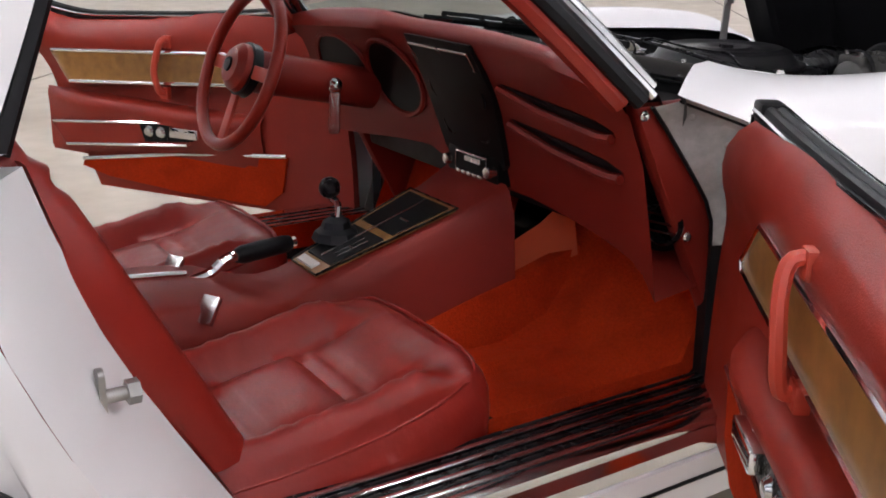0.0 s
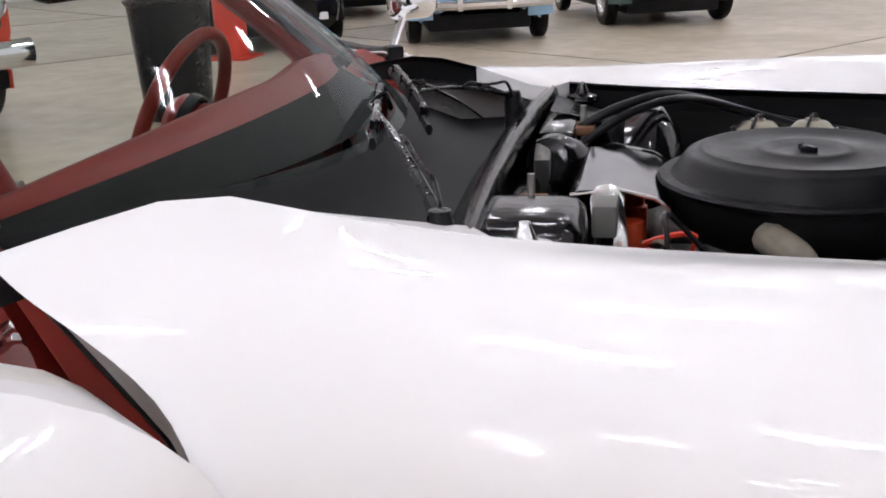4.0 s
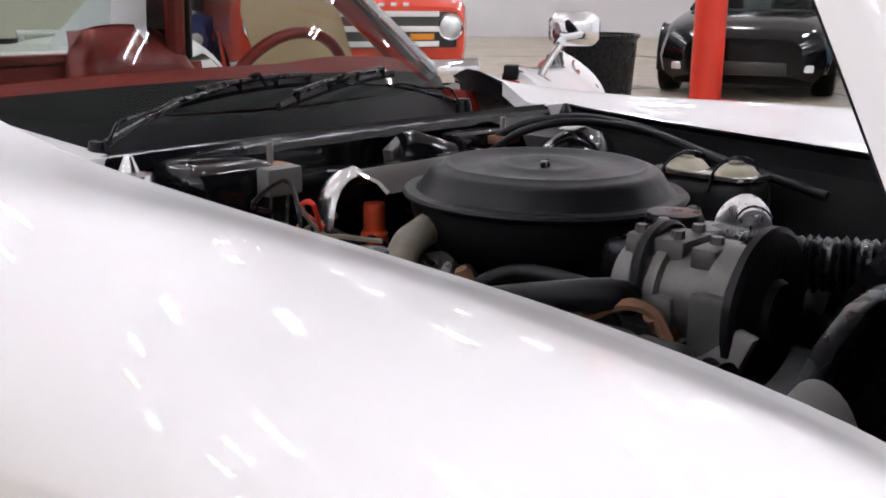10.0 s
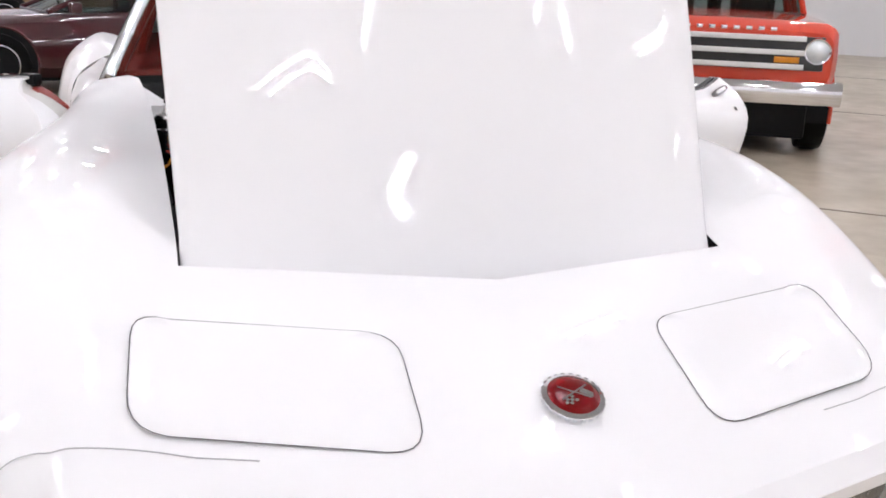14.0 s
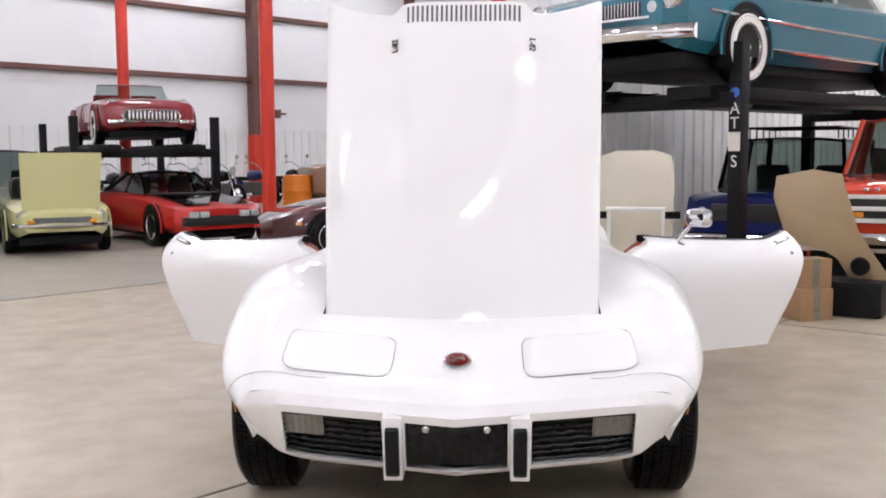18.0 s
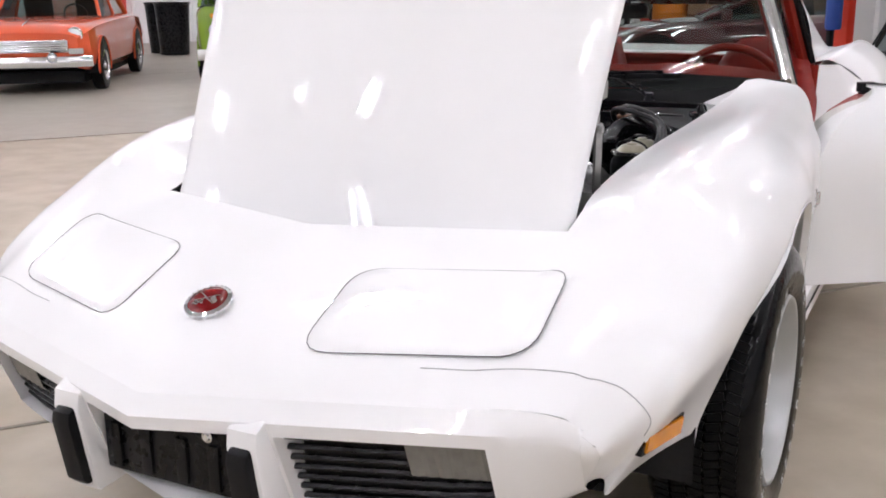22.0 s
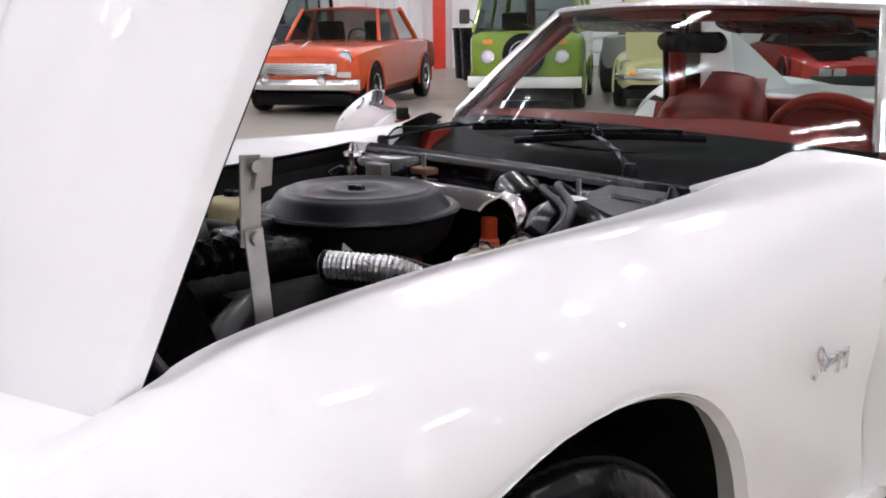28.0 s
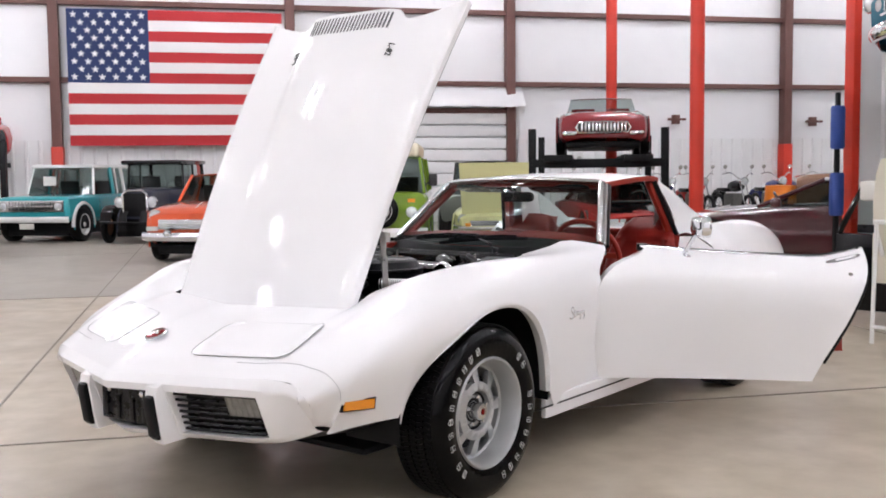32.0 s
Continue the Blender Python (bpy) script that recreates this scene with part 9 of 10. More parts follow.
part("roof_cap", box(B(), (-0.72, -2.75, 1.76), (0.72, -0.82, 1.86), 0.05), M_V_BLACK, vin, "black fabric roof with a visor")
b_ = B()
prism(b_, rrect(0.5, 0.52, 0.06), 0.24, 0.255, 1, 0.004, m=pose(0, 0, 0.86))
part("radiator_core", b_, M_BLACK_MATT, vin)

# --- orange-red fifties sedan
M_V_CORAL = paint("coral_red_paint", (0.62, 0.09, 0.03), 0.22)
cor = vehicle("coral_sedan", "coral red fifties sedan with heavy chrome bumper", "car", parked(8.75, -6.55, (-0.56, 0.83), 0.82), M_V_CORAL,
              [(0.8, 0.4, 0.5, 0.78, 0.84, 0.74, 0.74, 0.6), (0.65, 0.34, 0.55, 0.86, 0.93, 0.88, 0.86, 0.66), (0, 0.28, 0.55, 0.92, 1.0, 0.92, 0.88, 0.7), (-1.0, 0.26, 0.55, 0.95, 1.02, 0.92, 0.88, 0.72), (-3.0, 0.28, 0.58, 0.95, 1.02, 0.92, 0.88, 0.72), (-4.0, 0.42, 0.6, 0.9, 0.96, 0.84, 0.8, 0.6)],
              (-0.75, -1.15, -2.4, -2.9, 0.76, 0.62, 1.02, 1.5), (0.35, 0.19, 2.92, 1.5, M_CHROME, None, True))
bumper(cor, 0.92, 0.92, 0.46, 0.16, M_CHROME, 0.1)
panel(cor, (-0.62, 0.72, 0.58), (0.62, 0.84, 0.76), M_CHROME_DULL, "grille", 0.03)
bars(cor, -0.6, 0.6, 0.85, 0.6, 0.75, 5, M_CHROME, 0.01)
for s in (1, -1):
    lamp(cor, 0.7 * s, 0.74, 0.82, 0.09)
    panel(cor, (0.72 * s - 0.1, 0.8, 0.56), (0.72 * s + 0.1, 0.86, 0.64), M_LENS, "parking_lamp", 0.02)
    lamp(cor, 0.42 * s, 0.96, 0.52, 0.06, M_CHROME, name="bumper_bullet")
part("hood_ornament", tube(B(), [(0, 0.7, 0.95), (0, 0.3, 1.02), (0, 0.0, 1.03)], [0.006, 0.02, 0.012], 8), M_CHROME, cor)

# --- dark car at the picture's far side with chrome bumper
drk = vehicle("dark_saloon", "dark grey old saloon with black rubber bumper", "car", parked(12.2, -4.3, (-0.95, 0.3), 0.85), paint("dark_grey_paint", (0.03, 0.032, 0.035), 0.2),
              [(0.75, 0.36, 0.5, 0.7, 0.76, 0.68, 0.68, 0.6), (0.6, 0.3, 0.52, 0.76, 0.82, 0.8, 0.78, 0.66), (-0.8, 0.26, 0.55, 0.82, 0.9, 0.84, 0.82, 0.7), (-2.8, 0.28, 0.55, 0.84, 0.92, 0.84, 0.82, 0.7), (-3.6, 0.36, 0.55, 0.8, 0.86, 0.78, 0.76, 0.6)],
              (-0.7, -1.2, -2.2, -2.8, 0.72, 0.56, 0.9, 1.36), (0.32, 0.18, 2.6, 1.4, M_CHROME_DULL, None, False))
bumper(drk, 0.84, 0.86, 0.45, 0.11, M_BLACK_PLASTIC, 0.05)
bumper(drk, 0.84, 0.83, 0.53, 0.05, M_CHROME, 0.05, name="bumper_trim")
for s in (1, -1):
    lamp(drk, 0.58 * s, 0.72, 0.64, 0.085)

# --- light blue beetle-shaped cars
M_V_SKY = paint("light_blue_paint", (0.26, 0.42, 0.56), 0.3)


def beetle(x, y, f, mt, label):
    v = vehicle("small_round_car", label, "car", pose(x, y, 0, 0, 0, heading(*f)), mt,
                [(0.62, 0.4, 0.5, 0.62, 0.68, 0.34, 0.34, 0.28), (0.5, 0.34, 0.5, 0.72, 0.8, 0.5, 0.48, 0.38), (0.1, 0.28, 0.5, 0.84, 0.94, 0.6, 0.58, 0.44), (-0.5, 0.25, 0.5, 0.88, 1.0, 0.68, 0.66, 0.52), (-1.9, 0.25, 0.5, 0.9, 1.02, 0.7, 0.68, 0.54), (-2.6, 0.3, 0.5, 0.8, 0.92, 0.6, 0.56, 0.4), (-3.0, 0.36, 0.5, 0.6, 0.66, 0.46, 0.42, 0.3)],
                (-0.42, -0.7, -1.8, -2.4, 0.62, 0.52, 0.98, 1.46), (0.32, 0.15, 2.4, 1.36, M_CHROME_DULL, None, True))
    for s in (1, -1):
        for yc in (0, -2.4):
            b_ = B()
            grid(b_, [[Vector((s * (0.5 + 0.27 * k), yc + (0.42 - 0.03 * k * k) * math.cos(radians(a)), 0.30 + (0.43 - 0.06 * k * k) * math.sin(radians(a)))) for k in (0, 0.4, 0.8, 1.0)] for a in range(-5, 190, 13)])
            part("round_fender", b_, mt, v, "", 60)
        part("running_board", box(B(), (min(0.58 * s, 0.74 * s), -2.0, 0.26), (max(0.58 * s, 0.74 * s), -0.42, 0.31), 0.015), mt, v)
        lamp(v, 0.6 * s, 0.36, 0.64, 0.085, tilt=25)
        for k in (0.25,):
            panel(v, (k * s - 0.03, 0.64, 0.36), (k * s + 0.03, 0.76, 0.56), M_CHROME, "bumper_guard", 0.015)
    bumper(v, 0.74, 0.72, 0.42, 0.1, M_CHROME, 0.12)
    return v


beetle(-9.6, -2.45, (0.956, 0.29), M_V_SKY, "light blue small round-bodied car with chrome bumper")
beetle(-11.1, -0.45, (0.956, 0.29), paint("dark_green_paint", (0.02, 0.05, 0.04), 0.3), "dark green small round-bodied car with chrome bumper")
beetle(-13.4, -4.9, (0.9, 0.43), M_V_SKY, "light blue small round-bodied car behind the others")

# --- black sports car by the post
blk = vehicle("black_sports_car", "gloss black low sports car beside the red post", "car", pose(-9.6, -4.95, 0, 0, 0, heading(0.92, 0.4)), M_V_BLACK,
              [(0.9, 0.25, 0.38, 0.55, 0.62, 0.6, 0.58, 0.46), (0.75, 0.2, 0.42, 0.64, 0.7, 0.84, 0.78, 0.6), (0, 0.18, 0.48, 0.76, 0.84, 0.92, 0.85, 0.64), (-1.0, 0.18, 0.5, 0.82, 0.9, 0.9, 0.84, 0.68), (-2.6, 0.2, 0.55, 0.86, 0.94, 0.93, 0.86, 0.66), (-3.4, 0.32, 0.6, 0.86, 0.92, 0.84, 0.78, 0.6)],
              (-0.6, -1.3, -1.9, -2.7, 0.7, 0.54, 0.9, 1.26), (0.34, 0.25, 2.65, 1.56, M_CHROME_DULL, None, False))
panel(blk, (-0.45, 0.84, 0.26), (0.45, 0.92, 0.4), M_V_TRIM, "front_intake", 0.03)
for s in (1, -1):
    panel(blk, (0.62 * s - 0.13, 0.70, 0.54), (0.62 * s + 0.13, 0.78, 0.64), M_LAMP, "headlamp", 0.03)
    panel(blk, (0.64 * s - 0.08, 0.80, 0.3), (0.64 * s + 0.08, 0.88, 0.38), M_LAMP, "fog_lamp", 0.02)

# --- brown off-roader at the far wall, red car on the far left lift
M_V_BROWN = paint("light_brown_paint", (0.26, 0.14, 0.085), 0.35)
vehicle("brown_offroader", "light brown off-road wagon with white hardtop", "off-road car", pose(3.0, -17.2, 0, 0, 0, heading(0.93, 0.37)), M_V_BROWN,
        [(0.75, 0.55, 0.7, 1.0, 1.06, 0.86, 0.84, 0.74), (0.6, 0.5, 0.72, 1.05, 1.12, 0.94, 0.92, 0.8), (-0.8, 0.46, 0.75, 1.08, 1.16, 0.98, 0.95, 0.84), (-3.0, 0.46, 0.75, 1.08, 1.16, 0.98, 0.95, 0.84), (-3.5, 0.52, 0.75, 1.05, 1.12, 0.94, 0.92, 0.8)],
        (-0.85, -1.2, -3.2, -3.4, 0.86, 0.76, 1.16, 1.82), (0.38, 0.25, 2.65, 1.6, M_CHROME_DULL, None, False), top_mat=M_V_WHITE)
lift(18.6, -7.6, (-0.7, 0.71), 2.4, 4.2, 1.55, "black four-post lift near the long wall", 2.0)
vehicle("red_lift_car", "bright red sports car parked up on a lift", "car", pose(18.9, -8.1, 1.55, 0, 0, heading(-0.7, 0.71)), M_V_RED,
        [(0.85, 0.3, 0.45, 0.58, 0.64, 0.62, 0.6, 0.5), (0.7, 0.25, 0.48, 0.66, 0.72, 0.8, 0.76, 0.6), (0, 0.22, 0.5, 0.76, 0.84, 0.88, 0.82, 0.64), (-1.0, 0.2, 0.5, 0.8, 0.88, 0.88, 0.82, 0.68), (-2.5, 0.22, 0.52, 0.84, 0.92, 0.9, 0.84, 0.66), (-3.3, 0.35, 0.55, 0.8, 0.88, 0.82, 0.78, 0.6)],
        (-0.6, -1.25, -1.9, -2.6, 0.68, 0.52, 0.88, 1.25), (0.33, 0.22, 2.5, 1.5, M_BLACK_PLASTIC, None, False))

# ---------------------------------------------------------------- things on the wall and floor
# flag on the long wall
M_FL_RED = mat("flag_red_cloth", (0.45, 0.025, 0.03), 0.8, grain=0.15, grain_scale=30, bump=0.3, bump_scale=6)
M_FL_WHITE = mat("flag_white_cloth", (0.78, 0.77, 0.76), 0.8, grain=0.06, grain_scale=30, bump=0.3, bump_scale=6)
M_FL_BLUE = mat("flag_blue_cloth", (0.016, 0.032, 0.11), 0.8, grain=0.15, grain_scale=30, bump=0.3, bump_scale=6)
FA0, FA1, FZ0, FZ1 = 3.45, -1.35, 1.92, 5.0
flag = thing("wall_flag", "large flag with red and white stripes and white stars on blue", "flag", m=HALL)


def cloth(f, z, off=0.0):
    """Point on the hanging flag, f from the canton side."""
    a = FA0 + (FA1 - FA0) * f
    return Vector((a, 20.12 - off + 0.02 * math.sin(f * 19 + z * 1.5) + 0.012 * math.sin(z * 7 + f * 5), z))


H = (FZ1 - FZ0) / 13
for k in range(13):
    z1 = FZ1 - H * k
    f0 = 0.37 if k < 7 else 0.0
    b_ = B()
    grid(b_, [[cloth(f0 + (1 - f0) * i / 24, z) for i in range(25)] for z in (z1 - H, z1 - H / 2, z1)])
    part("stripe", b_, M_FL_RED if k % 2 == 0 else M_FL_WHITE, flag, "", 60)
b_ = B()
grid(b_, [[cloth(0.37 * i / 12, FZ1 - H * 7 * j / 8) for i in range(13)] for j in range(9)])
part("canton", b_, M_FL_BLUE, flag, "dark blue field", 60)
for r in range(9):
    n = 6 if r % 2 == 0 else 5
    for c in range(n):
        f = 0.37 * ((c + 0.5) / 6 if n == 6 else (c + 1) / 6)
        z = FZ1 - H * 7 * (r + 0.75) / 9.5
        b_ = B()
        pts = []
        for k in range(10):
            rr = 0.088 if k % 2 == 0 else 0.036
            a = math.pi / 2 + TAU * k / 10
            p = cloth(f, z, 0.008)
            pts.append(b_.verts.new((p.x + rr * math.cos(a), p.y, p.z + rr * math.sin(a))))
        b_.faces.new(pts)
        part("star", b_, M_FL_WHITE, flag)

# roll-up door with steel frame and a white ledge
rd = thing("door_1", "white roll-up door in a red-brown steel frame with a white cover above", "roll-up door", kind="structure", m=HALL)
for a in (-7.0, -3.5):
    part("door_post", box(B(), (a - 0.07, 20.28, 0), (a + 0.07, 20.45, 2.75), 0.008), M_GIRT, rd)
part("door_head", box(B(), (-7.1, 20.28, 2.7), (-3.4, 20.45, 2.82), 0.008), M_GIRT, rd)
for k in range(9):
    part("door_slat", box(B(), (-6.9, 20.30, 0.02 + 0.3 * k), (-3.6, 20.36, 0.29 + 0.3 * k), 0.02), M_LINER, rd)
b_ = B()
grid(b_, [[Vector((-7.3 + 4.0 * i / 20, 20.4 - d, z + 0.02 * math.sin(i * 2.1))) for i in range(21)] for d, z in ((0.0, 3.4), (0.1, 3.3), (0.42, 2.92), (0.45, 2.84))])
part("door_cover", b_, M_WALL, rd, "draped white cover over the door roll", 60)
for a, z in ((-11.5, 2.55), (-15.5, 2.5), (-1.0, 2.6)):
    br_ = thing("wall_bracket", "small brown steel bracket on the wall", "bracket", group="wall brackets", m=HALL @ pose(a, 20.25, z))
    part("bracket_arm", box(B(), (-0.25, -0.05, -0.03), (0.25, 0.0, 0.03), 0.006), M_GIRT, br_)
    part("bracket_plate", box(B(), (-0.1, 0.0, -0.12), (0.1, 0.1, 0.12), 0.006), M_GIRT, br_)

# partition wall that starts at a red jamb post
PM = pose(-0.16, -7.0, 0, 0, 0, math.degrees(math.atan2(-0.774, -0.633)))
pw = solid("wall_partition", box(B(), (0, -0.12, 0), (17.0, 0.0, TOP)), M_LINER, "white ribbed steel partition wall", "wall", kind="structure", m=PM)
n_rib = 60
for k in range(n_rib):
    b_ = B()
    x = 0.25 + 0.28 * k
    prism(b_, [(x, 0.0), (x + 0.02, -0.028), (x + 0.065, -0.028), (x + 0.085, 0.0)], 0.0, TOP - 0.02, 2, m=pose(0, -0.12, 0))
    part("rib", b_, M_LINER, pw)
part("jamb_post", box(B(), (-0.08, -0.16, 0), (0.0, -0.02, TOP - 0.01), 0.01), M_POST_RED, pw, "red painted jamb post")
M_BLUEPAD = mat("blue_pad", (0.015, 0.05, 0.25), 0.5, stain=0.2)
pads = thing("blue_hose_reel", "blue cylinders on a black bracket at the red jamb", "hose reel", m=PM @ pose(-0.2, -0.1, 0))
for k, z in enumerate((1.0, 1.62)):
    part("blue_cylinder", lathe(B(), [(0, -0.2), (0.055, -0.2), (0.065, -0.18), (0.065, 0.18), (0.055, 0.2), (0, 0.2)], 20, m=pose(-0.05, -0.08, z)), M_BLUEPAD, pads)
part("reel_bracket", box(B(), (-0.02, -0.02, 0.0), (0.02, 0.02, 1.95), 0.006), M_BLACK_MATT, pads)

# cream hood panel on a white stand
M_CREAM_PANEL = mat("cream_primer_panel", (0.66, 0.61, 0.5), 0.45, stain=0.15, stain_scale=2)
CPM = pose(-1.32, -4.5, 0, 0, 0, heading(0.15, 0.99))
cp = thing("hood_panel", "cream painted loose car hood standing upright on a stand", "car hood", m=CPM)
b_ = B()
out = [(-0.28, 0.42), (0.28, 0.42), (0.29, 0.6), (0.315, 1.0), (0.31, 1.2), (0.28, 1.3), (0.16, 1.34), (-0.16, 1.34), (-0.28, 1.3), (-0.31, 1.2), (-0.315, 1.0), (-0.29, 0.6)]
prism(b_, out, -0.012, 0.012, 1, 0.004)
for v in b_.verts:
    v.co.y += 0.05 * (1 - (v.co.x / 0.32) ** 2) - 0.12 * (v.co.z - 0.4)
part("hood_skin", b_, M_CREAM_PANEL, cp, "", 60)
st_ = thing("panel_stand", "white tubular stand with black straps", "stand", m=CPM)
for s in (1, -1):
    part("stand_leg", tube(B(), [(0.22 * s, 0.14, 0.0), (0.22 * s, 0.1, 0.86)], 0.016, 8), M_V_WHITE, st_)
    part("stand_brace", tube(B(), [(0.22 * s, -0.4, 0.0), (0.22 * s, 0.1, 0.8)], 0.016, 8), M_V_WHITE, st_)
    part("stand_strap", box(B(), (min(0.22 * s, 0.36 * s), 0.06, 0.78), (max(0.22 * s, 0.36 * s), 0.1, 0.84), 0.006), M_BLACK_PLASTIC, st_)
part("stand_rail", tube(B(), [(-0.24, 0.1, 0.86), (0.24, 0.1, 0.86)], 0.018, 8), M_V_WHITE, st_)
part("stand_rail", tube(B(), [(-0.22, 0.14, 0.12), (0.22, 0.14, 0.12)], 0.016, 8), M_V_WHITE, st_)
# loose black car door with glass
gd = thing("loose_car_door", "black car door frame with glass leaning by the stand", "car door", m=pose(-0.95, -5.35, 0, 0, 0, heading(0.1, 1)))
part("door_skin", box(B(), (-0.42, -0.06, 0.1), (0.42, 0.04, 0.72), 0.03), M_V_BLACK, gd)
part("door_frame", tube(B(), [(-0.4, 0, 0.7), (-0.34, 0, 1.1), (0.2, 0, 1.12), (0.4, 0, 0.72)], 0.025, 6), M_V_BLACK, gd)
b_ = B()
b_.faces.new([b_.verts.new(p) for p in ((-0.4, 0, 0.7), (-0.34, 0, 1.1), (0.2, 0, 1.12), (0.4, 0, 0.72))])
part("door_glass", b_, M_GLASS_DARK, gd)
part("white_rag", box(B(), (-0.1, -0.07, 0.98), (0.22, 0.07, 1.14), 0.03), M_LABEL, gd)
# tan fender panel
M_TAN = mat("tan_gold_paint", (0.36, 0.26, 0.15), 0.35, coat=0.3, stain=0.2, stain_scale=4)
tf = thing("loose_fender", "tan gold loose car fender standing on end", "car fender", m=pose(-2.86, -4.45, 0, 0, 0, heading(0.5, 0.87)) @ Matrix.Scale(0.95, 4))
b_ = B()
prism(b_, [(-0.55, 0.3), (-0.2, 0.32), (-0.12, 0.48), (0.0, 0.55), (0.3, 0.6), (0.42, 1.0), (0.40, 1.18), (0.1, 1.24), (-0.14, 1.2), (-0.2, 1.0), (-0.28, 0.72), (-0.42, 0.5)], -0.012, 0.012, 1, 0.004)
for v in b_.verts:
    v.co.y += 0.10 * math.sin((v.co.z - 0.3) * 2.4)
part("fender_skin", b_, M_TAN, tf, "", 60)
part("fender_stand", box(B(), (-0.5, -0.2, 0.0), (0.35, 0.2, 0.3), 0.02), M_BLACK_MATT, tf)
part("lamp_hole", lathe(B(), [(0, 0.03), (0.07, 0.028), (0.08, 0.0)], 20, m=pose(-0.3, 0.06, 0.42, -90)), M_BLACK_MATT, tf)
# cardboard boxes
M_CARD = mat("cardboard", (0.34, 0.2, 0.10), 0.8, stain=0.2, stain_scale=5, grain=0.15)
for k, (x, y, z, w, h, rz) in enumerate(((-2.62, -4.1, 0.0, 0.30, 0.25, 20), (-2.64, -4.14, 0.252, 0.27, 0.23, 12))):
    bx = thing("cardboard_box", "brown closed cardboard box with tape stacked on the floor", "box", group="cardboard boxes", m=pose(x, y, z, 0, 0, rz))
    part("carton", box(B(), (-w / 2, -w * 0.4, 0), (w / 2, w * 0.4, h), 0.006), M_CARD, bx)
    part("tape", box(B(), (-0.03, -w * 0.4 - 0.001, 0.01), (0.03, w * 0.4 + 0.001, h + 0.001)), M_HOSE_TAN, bx)


def bin_(x, y, r, h, label):
    t = thing("waste_bin", label, "bin", group="waste bins", m=pose(x, y, 0))
    part("bin_body", lathe(B(), [(0, 0.01), (r * 0.82, 0.01), (r * 0.84, 0.03), (r, h - 0.04), (r * 1.04, h - 0.03), (r * 1.04, h), (r * 0.97, h), (r * 0.8, 0.04), (0, 0.04)], 28), M_BLACK_PLASTIC, t)
    part("bin_rim", tube(B(), [(r * 1.03 * math.cos(TAU * k / 28), r * 1.03 * math.sin(TAU * k / 28), h - 0.01) for k in range(28)], 0.014, 6, closed=True), M_BLACK_PLASTIC, t)
    return t


bin_(-4.95, -3.75, 0.27, 0.8, "large black plastic waste bin on the floor")
bin_(11.4, -11.9, 0.3, 0.9, "black plastic bin by the long wall")
bin_(11.9, -12.2, 0.3, 0.9, "black plastic bin by the long wall")
ob_ = thing("orange_barrel", "orange plastic barrel near the long wall", "barrel", m=pose(3.75, -16.3, 0))
part("barrel_body", lathe(B(), [(0, 0), (0.27, 0), (0.29, 0.04), (0.3, 0.3), (0.31, 0.32), (0.3, 0.34), (0.3, 0.6), (0.31, 0.62), (0.3, 0.64), (0.28, 0.92), (0, 0.94)], 28), mat("orange_plastic", (0.75, 0.2, 0.01), 0.5, stain=0.15), ob_)
part("barrel_cap", lathe(B(), [(0, 0.96), (0.05, 0.96), (0.05, 0.93)], 14), M_BLACK_PLASTIC, ob_)


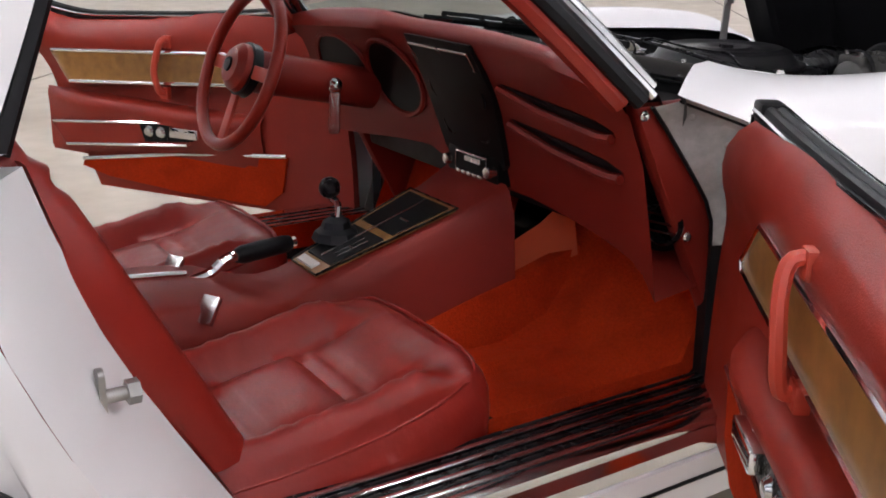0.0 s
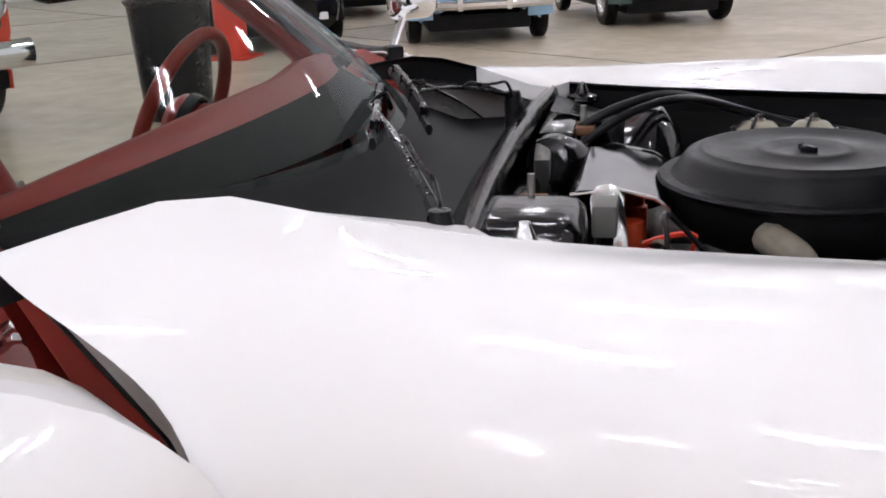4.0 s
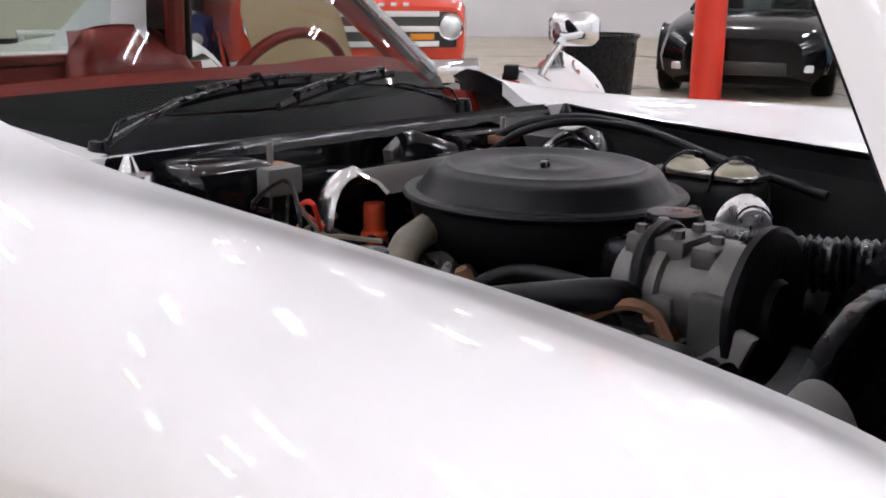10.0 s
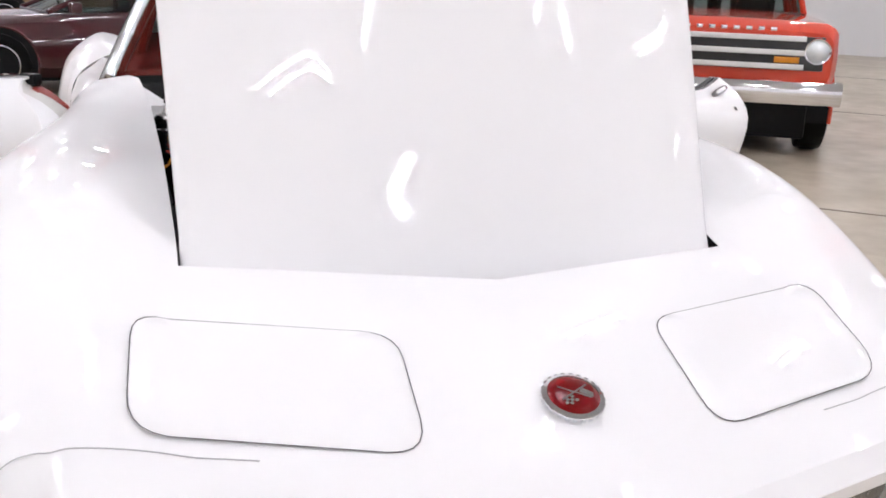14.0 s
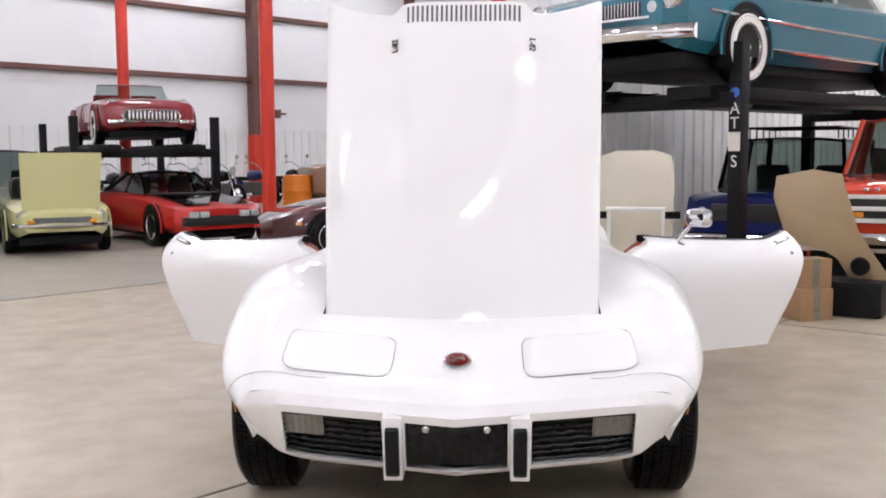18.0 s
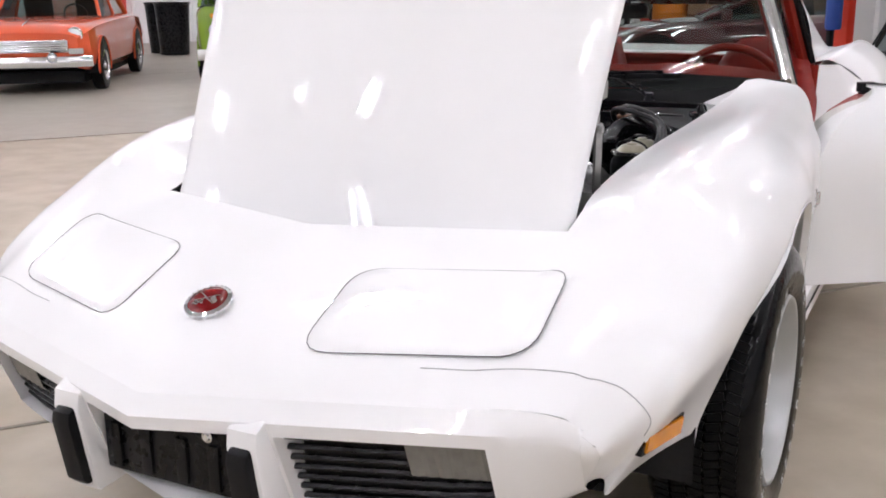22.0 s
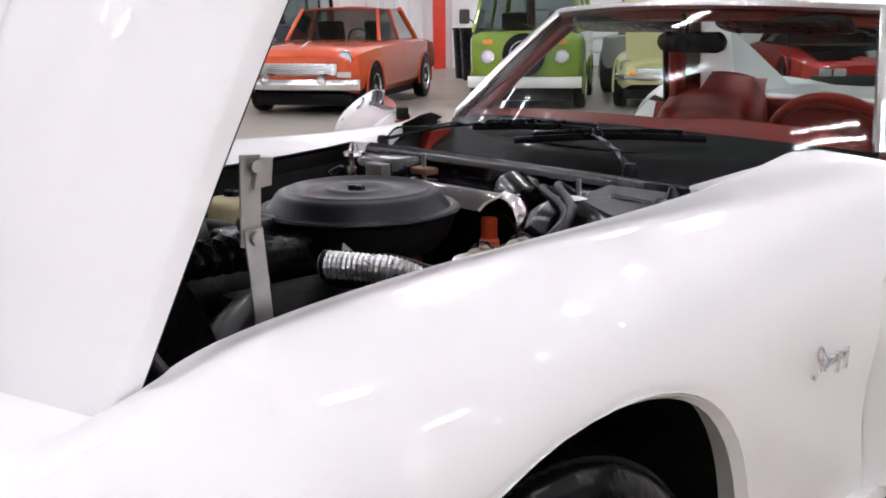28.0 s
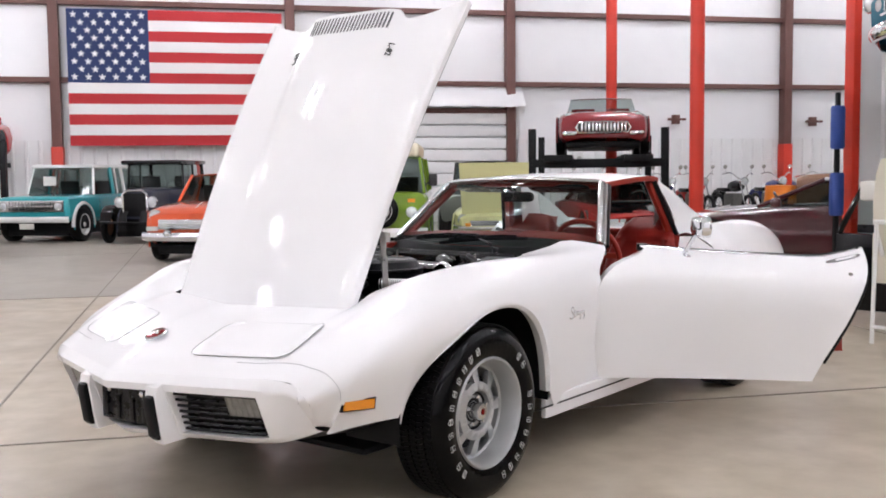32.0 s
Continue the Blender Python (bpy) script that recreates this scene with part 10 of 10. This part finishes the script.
def motorcycle(x, y, f, mt):
    t = thing("motorcycle", "parked motorcycle with chrome engine and raised handlebars", "motorcycle", group="motorcycles", m=pose(x, y, 0, 0, 0, heading(*f)))
    for yy in (0, -1.45):
        w = part("wheel", tube(B(), [(0, yy + 0.27 * math.cos(TAU * k / 28), 0.32 + 0.27 * math.sin(TAU * k / 28)) for k in range(28)], 0.05, 8, closed=True), M_TYRE, t)
        for k in range(8):
            part("spoke", tube(B(), [(0, yy, 0.32), (0, yy + 0.25 * math.cos(TAU * k / 8), 0.32 + 0.25 * math.sin(TAU * k / 8))], 0.006, 4), M_CHROME, w)
    for s in (0.07, -0.07):
        part("fork", tube(B(), [(s, 0, 0.32), (s, -0.3, 0.95)], 0.02, 6), M_CHROME, t)
    part("handlebar", tube(B(), spline([(-0.4, -0.55, 1.12), (-0.25, -0.4, 1.15), (0, -0.33, 0.98), (0.25, -0.4, 1.15), (0.4, -0.55, 1.12)], 14), 0.014, 6), M_CHROME, t)
    part("tank", lathe(B(), [(0, -0.3), (0.1, -0.25), (0.15, 0.0), (0.11, 0.22), (0, 0.27)], 16, m=pose(0, -0.62, 0.82, 90)), mt, t)
    part("saddle", box(B(), (-0.14, -1.35, 0.68), (0.14, -0.88, 0.78), 0.04, seg=2), M_BLACK_PLASTIC, t)
    part("engine", box(B(), (-0.16, -0.95, 0.3), (0.16, -0.45, 0.65), 0.05, seg=2), M_ALU, t)
    part("exhaust", tube(B(), [(0.18, -0.5, 0.35), (0.2, -1.0, 0.28), (0.2, -1.7, 0.32)], 0.04, 8), M_CHROME, t)
    part("rear_fender", tube(B(), [(0, -1.45 + 0.36 * math.cos(a), 0.34 + 0.36 * math.sin(a)) for a in (0.5, 1.0, 1.5, 2.0, 2.5)], 0.07, 8), mt, t)
    lamp(t, 0, -0.2, 0.95, 0.09)
    for s in (1, -1):
        part("bike_mirror", lathe(B(), [(0, 0.01), (0.05, 0.008), (0.055, -0.008), (0, -0.01)], 12, m=pose(0.36 * s, -0.5, 1.3, 80)), M_CHROME, t)
        part("mirror_stem", tube(B(), [(0.33 * s, -0.5, 1.13), (0.36 * s, -0.5, 1.3)], 0.007, 5), M_CHROME, t)
    return t


for k, (a, n) in enumerate(((-12.2, 19.0), (-11.2, 19.1), (-10.3, 19.0), (-9.3, 19.1), (-8.3, 19.0), (-13.3, 19.1), (-14.5, 19.0))):
    p = HALL @ Vector((a, n - 1.2, 0))
    motorcycle(p.x, p.y, (-0.774, 0.633), (M_V_BLACK, M_V_RED, M_V_NAVY)[k % 3])
# black tape scraps and specks on the floor
for x, y, rz, w in ((-0.62, 0.42, 70, 0.26), (1.6, 2.0, 20, 0.05), (-2.4, 1.2, 130, 0.04), (2.2, 2.9, 60, 0.06), (3.3, 1.4, 15, 0.05), (1.1, 3.0, 100, 0.04)):
    b_ = box(B(), (-w / 2, -0.016, 0.0005), (w / 2, 0.016, 0.0035))
    solid("floor_scrap", b_, M_BLACK_MATT, "small dark scrap lying on the concrete", "scrap", group="floor scraps", m=pose(x, y, 0, 0, 0, rz))
